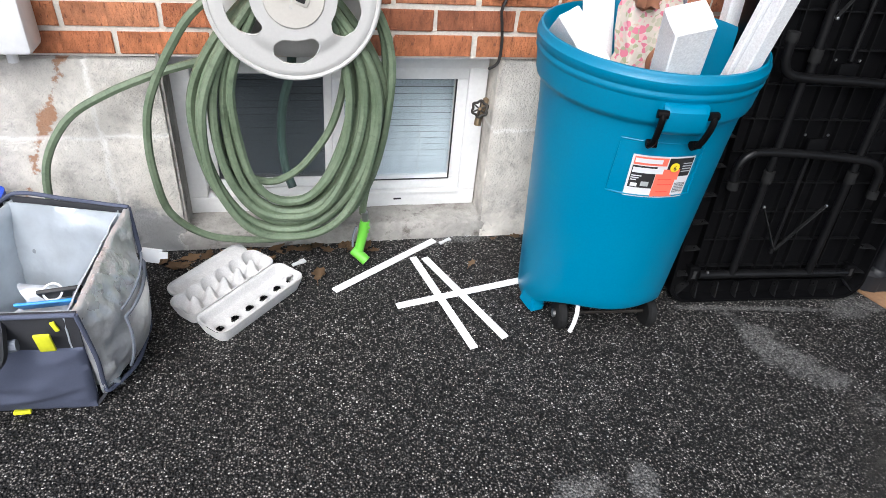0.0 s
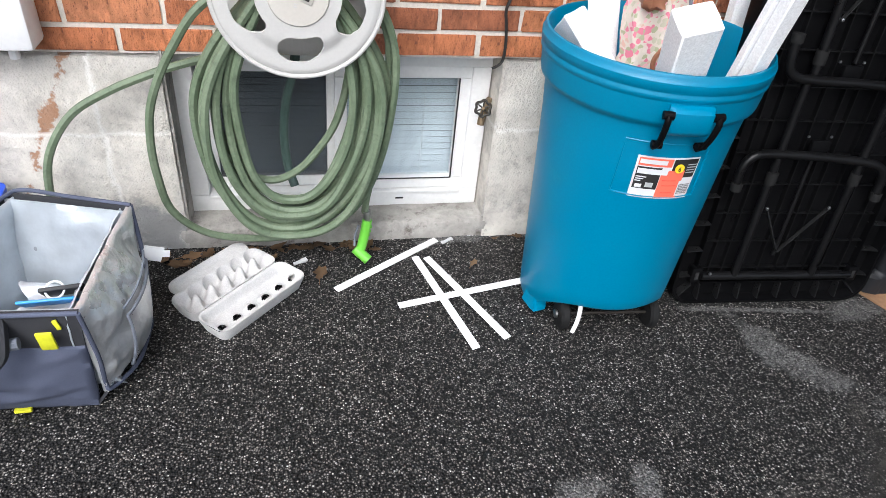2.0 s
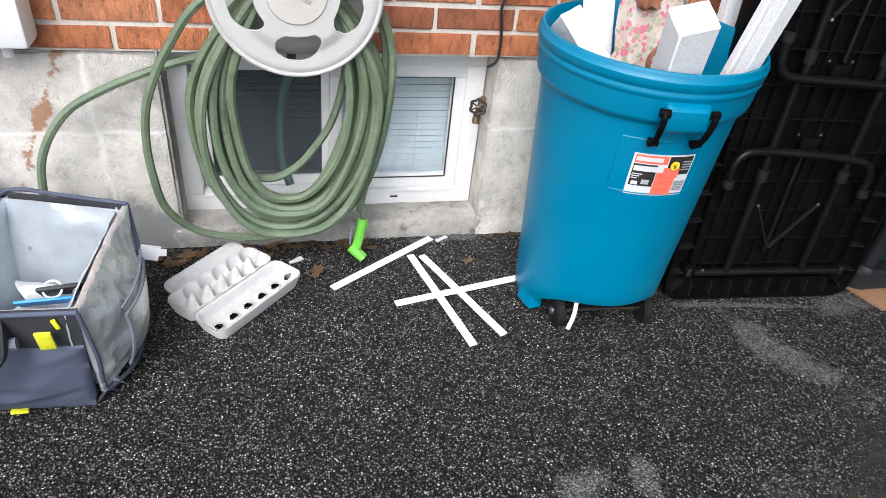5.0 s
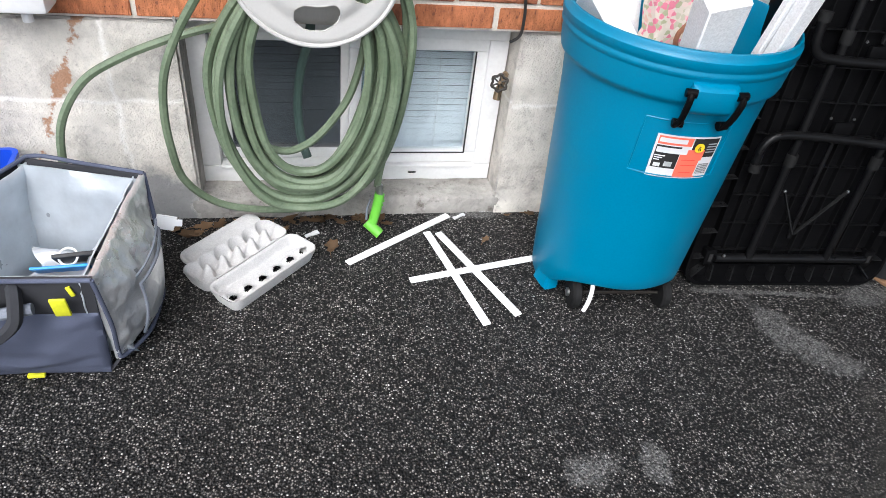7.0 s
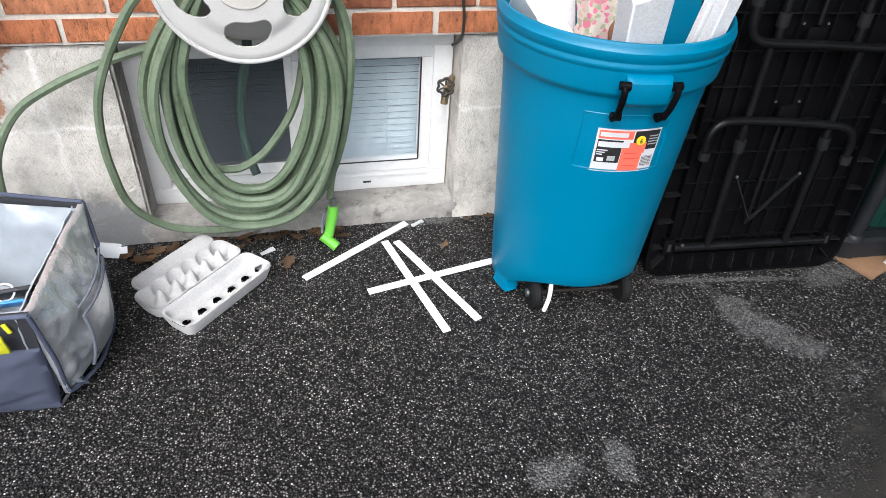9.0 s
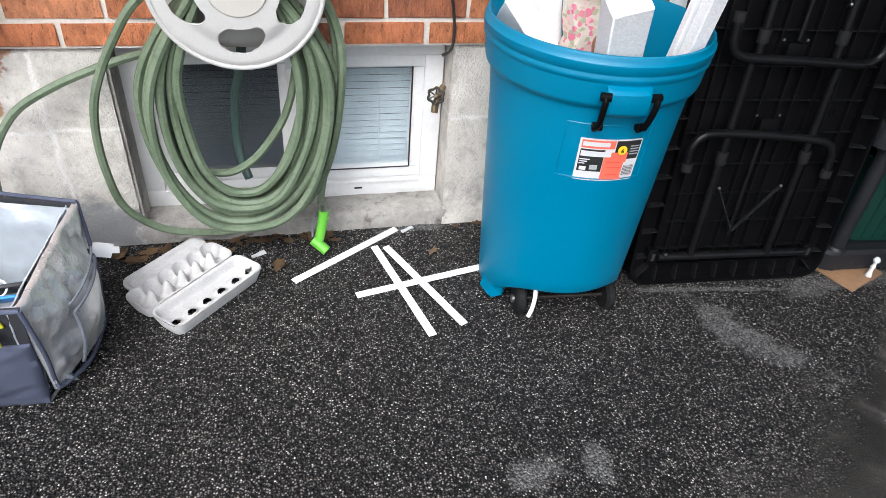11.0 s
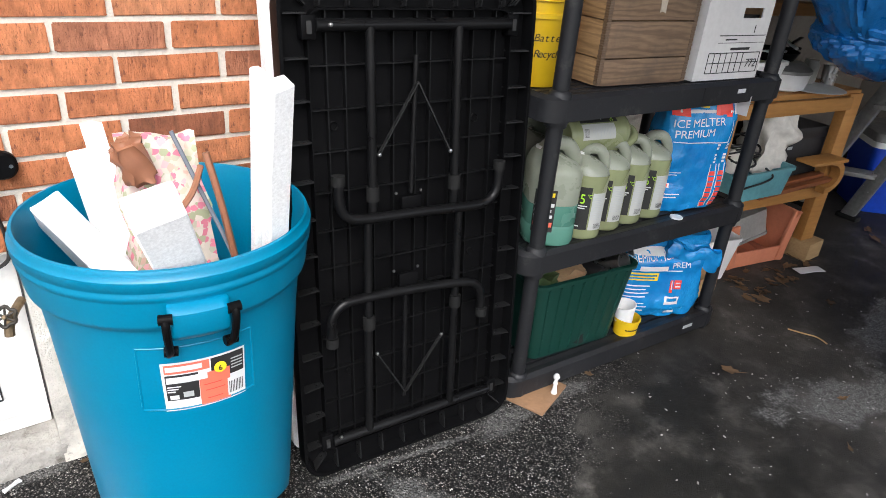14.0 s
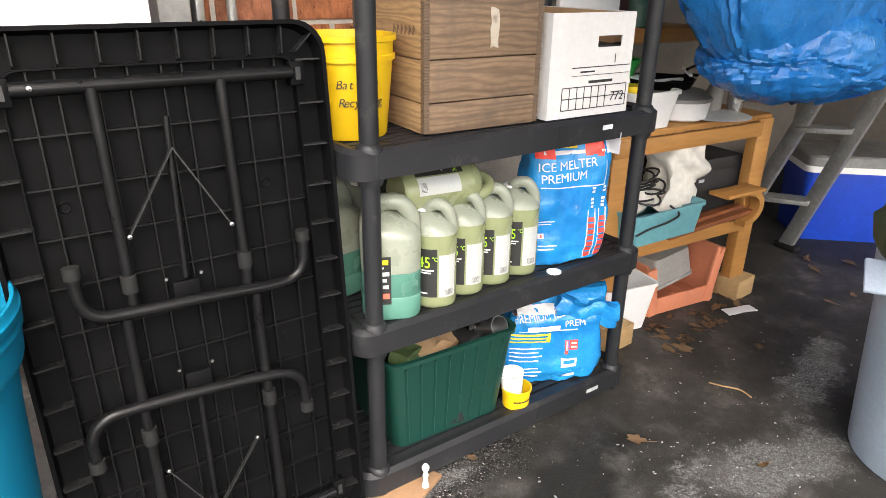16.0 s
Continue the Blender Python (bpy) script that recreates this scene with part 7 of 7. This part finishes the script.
# hard cooler behind the ladder
hc = thing("cooler_box", pose(4.22, 0.20, 0.0, 0, 0, -38), "navy blue hard plastic cooler with white lid rim", "cooler box")
part("body", skin([[(x, y, z) for x, y in rrect(0.62 * k, 0.36 * k, 0.04, 4)] for k, z in ((0.93, 0), (0.95, 0.01), (1.0, 0.36))], True, True, True), BLUEBIN, hc)
part("rim", skin([[(x, y, z) for x, y in rrect(0.64, 0.38, 0.04, 4)] for z in (0.355, 0.385)], True, True, True), WHITEP, hc)
part("lid", skin([[(x, y, z) for x, y in rrect(0.64 * k, 0.38 * k, 0.04, 4)] for k, z in ((1, 0.386), (1, 0.43), (0.96, 0.44))], True, True, True), POTGREY, hc)
single(part("dark_case", box((0.40, 0.30, 0.34), (0, 0, 0.17), 0.02), NAVYD), pose(4.25, 0.42, 0.0), "dark case standing behind the ladder", "case")

# blue tarpaulin bundle hung from the ceiling
tarp = thing("tarpaulin", pose(2.67, -0.26, -0.035, 0, 0, -12), "bulging blue plastic tarpaulin bundle hanging from the ceiling", "tarpaulin")


def lobe(name, z0, z1, rx, ry, dx, dy, seed, power, nz=44, na=110):
    """A slack bulge of sheeting, pinched at its ends, with sharp creases."""
    rings = []
    for k in range(nz):
        t = k / (nz - 1)
        w = max(0.10, math.sin(math.pi * min(0.985, 0.015 + t)) ** power)
        ring = []
        for i in range(na):
            a = 2 * math.pi * i / na
            q = Vector((1.6 * math.cos(a), 1.6 * math.sin(a), 3.2 * t + seed))
            soft = 0.16 * noise.noise(q)
            crease = 0.10 * (0.5 - min(0.5, abs(noise.noise(q * 1.9 + Vector((4, 1, seed)))) * 1.6)) + 0.07 * (0.5 - min(0.5, abs(noise.noise(q * 4.2 + Vector((1, 7, seed)))) * 2)) + 0.03 * (0.5 - min(0.5, abs(noise.noise(q * 9 + Vector((3, 2, seed)))) * 2))
            f = w * (1 + soft - crease)
            ring.append((dx + rx * f * math.cos(a), dy + ry * f * math.sin(a), z0 + (z1 - z0) * t + 0.035 * noise.noise(q * 0.9)))
        rings.append(ring)
    bm = skin(rings, True, True, True)
    crumple(bm, 0.006, 30, seed)
    return part(name, bm, TARP, tarp, smooth=28)


lobe("lower_fold", 0.895, 1.22, 0.36, 0.22, 0.08, 0.0, 3.1, 0.45)
lobe("main_bulge", 0.985, 2.05, 0.44, 0.26, -0.02, -0.01, 8.4, 0.42)
lobe("side_fold", 1.02, 1.50, 0.24, 0.18, 0.40, 0.05, 5.7, 0.5)
lobe("gathered_neck", 1.95, 2.86, 0.20, 0.14, 0.0, 0.0, 1.9, 0.25, 24, 60)

# pale bin with a bag, at the far side
pb = thing("pale_bin", pose(2.64, -0.97, 0.0), "pale blue-grey plastic refuse bin with green bag", "refuse bin")
part("body", lathe([(0.205, 0), (0.21, 0.01), (0.245, 0.48), (0.25, 0.50), (0.262, 0.51), (0.268, 0.62), (0.262, 0.625), (0.255, 0.62), (0.20, 0.03)], 48, True, True), PALEBIN, pb)
part("handle", box((0.10, 0.12, 0.012), (-0.22, 0.14, 0.545), 0.004, turn=pose(0, 0, 0, 0, -35, 35)), PALEBIN, pb)
bm = lathe([(0.20, 0.50), (0.27, 0.60), (0.285, 0.66), (0.24, 0.72), (0.12, 0.76), (0.001, 0.77)], 40, True)
crumple(bm, 0.025, 10, 6)
single(part("green_bag", bm, GREENBAG, smooth=80), pose(2.64, -0.97, 0.0), "olive green plastic bag stuffed in the pale bin", "bag")

# ---- leaves, paper, twigs and grit ----
SPACE = Matrix()


def leaf_mesh(seed, size):
    r = random.Random(seed)
    bm = bmesh.new()
    pts = []
    for k in range(18):
        a = 2 * math.pi * k / 18
        q = size * (0.62 + 0.38 * abs(math.cos(2.5 * a)) * r.uniform(0.7, 1.2)) * (0.65 if abs(math.sin(a)) > 0.6 else 1)
        pts.append((q * math.cos(a), q * math.sin(a)))
    rings = [[(x * k, y * k, 0.0) for x, y in pts] for k in (0.15, 0.5, 0.8, 1.0)]
    skin(rings, True, True, False, bm)
    for v in bm.verts:
        d = v.co.length / size
        v.co.z = 0.004 + size * (0.30 * d * d * abs(noise.noise(v.co * 30 + Vector((seed, 0, 0)))) + 0.22 * abs(v.co.y) / size * d)
    bmesh.ops.solidify(bm, geom=bm.faces[:], thickness=0.0006)
    rod((size * 0.8, 0, 0.004), (size * 1.7, size * 0.2, 0.006), 0.0009, 5, bm)
    return bm


rnd = random.Random(21)
spots = [(-0.776, -0.056, 0.0294), (-0.74, -0.082, 0.0313), (-0.704, -0.048, 0.0276), (-0.65, -0.09, 0.0386), (-0.677, -0.116, 0.0276), (-0.614, -0.039, 0.0276), (-0.56, -0.03, 0.0239), (-0.488, -0.022, 0.0276), (-0.425, -0.035, 0.0258), (-0.38, -0.022, 0.0276), (-0.353, -0.043, 0.0221), (-0.308, -0.022, 0.0202), (-0.245, -0.03, 0.0276), (-0.227, -0.056, 0.0202), (0.192, -0.022, 0.0184), (0.12, -0.03, 0.0129), (-0.38, -0.145, 0.0313), (0.035, -0.137, 0.0166), (1.783, -0.612, 0.0313), (1.386, -0.401, 0.0202), (1.589, -0.361, 0.0221), (1.643, -0.387, 0.0239), (2.298, -0.416, 0.0368), (2.514, -0.566, 0.0322), (1.956, -0.87, 0.0184), (1.753, -0.985, 0.0129)]
spots += [(2.24 + 0.55 * rnd.random(), -0.40 + 0.14 * rnd.random(), 0.018 + 0.016 * rnd.random()) for _ in range(26)]
spots += [(2.85 + 0.7 * rnd.random(), -0.85 + 0.7 * rnd.random(), 0.02 + 0.02 * rnd.random()) for _ in range(10)]
spots += [(-0.80 + 0.30 * rnd.random(), -0.035 - 0.05 * rnd.random(), 0.016 + 0.016 * rnd.random()) for _ in range(14)]
spots += [(-0.50 + 0.30 * rnd.random(), -0.025 - 0.02 * rnd.random(), 0.014 + 0.012 * rnd.random()) for _ in range(9)]
for k, (x, y, s) in enumerate(spots):
    single(part("dry_leaf", leaf_mesh(k, s), LEAF, smooth=60), pose(x, y, 0.001, rnd.uniform(-10, 10), rnd.uniform(-12, 12), rnd.uniform(0, 360)), "curled dry brown leaf lying on the ground", "leaf", "dry leaves")
single(part("paper_slip", crumple(grid_box((0.13, 0.045, 0.003), 3), 0.003, 20), PRINTW), pose(2.71, -0.385, 0.006, 0, 0, -19), "white slip of paper on the garage floor", "paper")
single(part("twig", tube(smooth_line([(2.185, -0.580, 0.004), (2.20, -0.62, 0.006), (2.225, -0.66, 0.004), (2.215, -0.70, 0.004)], 5), 0.0025, 6), RAWWOOD), Matrix(), "thin pale twig on the garage floor", "twig")
for x, y, s in ((-0.43, -0.095, 0.012), (-0.02, -0.03, 0.012)):
    single(part("white_scrap", crumple(grid_box((3 * s, s, 0.004), 3), 0.004, 40, x), PRINTW), pose(x, y, 0.005, 0, 0, 25), "small white plastic scrap on asphalt", "scrap")

bm = bmesh.new()
for k in range(900):
    x, y = rnd.uniform(-1.7, 1.3), rnd.uniform(-1.5, 0.0)
    if 0.517 * (x - 0.95) - 0.856 * (y + 0.67) > 0.1 and rnd.random() < 0.6:
        continue
    s = 0.0012 + 0.0028 * rnd.random() ** 3
    q = bmesh.ops.create_icosphere(bm, subdivisions=1, radius=s, matrix=pose(x, y, s * 0.5, rnd.uniform(0, 90), 0, rnd.uniform(0, 360)) @ Matrix.Diagonal((1, rnd.uniform(0.6, 1), 0.6, 1)))
tagged(part("grit", bm, PEBBLE, smooth=0), "loose pale grit scattered over the asphalt", "grit", kind="stuff")
bm = bmesh.new()
for k in range(500):
    x, y = rnd.gauss(1.9, 0.45), rnd.gauss(-0.75, 0.25)
    if x < 1.2 or y > -0.35:
        continue
    s = 0.001 + 0.003 * rnd.random() ** 4
    bmesh.ops.create_icosphere(bm, subdivisions=1, radius=s, matrix=pose(x, y, s * 0.4, 0, 0, rnd.uniform(0, 360)) @ Matrix.Diagonal((1.4, 0.7, 0.5, 1)))
tagged(part("grit", bm, PEBBLE, smooth=0), "pale crumbs and chips scattered over the slab", "grit", kind="stuff")

# ---- bricks ----


def brick_mesh(length, height, depth, seed):
    r = random.Random(seed)
    bm = box((length, depth, height), (0, 0, 0), 0.0025)
    for v in bm.verts:
        v.co += Vector((r.uniform(-0.0022, 0.0022), r.uniform(-0.001, 0.001), r.uniform(-0.002, 0.002)))
    me = bpy.data.meshes.new("brick")
    bm.to_mesh(me)
    bm.free()
    me.materials.append(BRICK)
    return me


JOINT = 0.0118
full = [brick_mesh(MODULE - JOINT, COURSE - JOINT, 0.05, k) for k in range(5)]
half = [brick_mesh(MODULE / 2 - JOINT, COURSE - JOINT, 0.05, 50 + k) for k in range(3)]
third = brick_mesh(MODULE * 0.45 - JOINT, COURSE - JOINT, 0.05, 90)
rnd = random.Random(5)


def lay(wall, x0, x1, z0, courses, y, shift=0.0):
    """Running bond between two ends, with short bricks to close each course."""
    for c in range(courses):
        z = z0 + COURSE * (c + 0.5)
        k0 = math.ceil((x0 - shift) / MODULE - (0.5 if c % 2 else 0)) - 1
        k = k0
        while True:
            a = shift + k * MODULE + (0.5 * MODULE if c % 2 else 0)
            b = a + MODULE
            k += 1
            if a >= x1 - 0.03:
                break
            if b <= x0 + 0.03:
                continue
            me, mid = full[rnd.randrange(5)], (a + b) / 2
            if a < x0 - 0.02:
                me, mid = half[rnd.randrange(3)], b - MODULE / 4
            elif b > x1 + 0.02:
                me, mid = half[rnd.randrange(3)], a + MODULE / 4
            ob = new("brick", me)
            ob.parent = wall
            ob.matrix_local = pose(mid + rnd.uniform(-0.002, 0.002), y + rnd.uniform(-0.0015, 0.0015), z, rnd.uniform(-0.4, 0.4), rnd.uniform(-0.35, 0.35), rnd.uniform(-0.3, 0.3))


lay(house, -1.60, WALL_R, BED, 18, 0.0285, 0.012)
lay(bpy.data.objects["wall_garage_side"], GX0 + 0.02, 2.20, 0.725, 14, GY1 + 0.0195, 0.95)
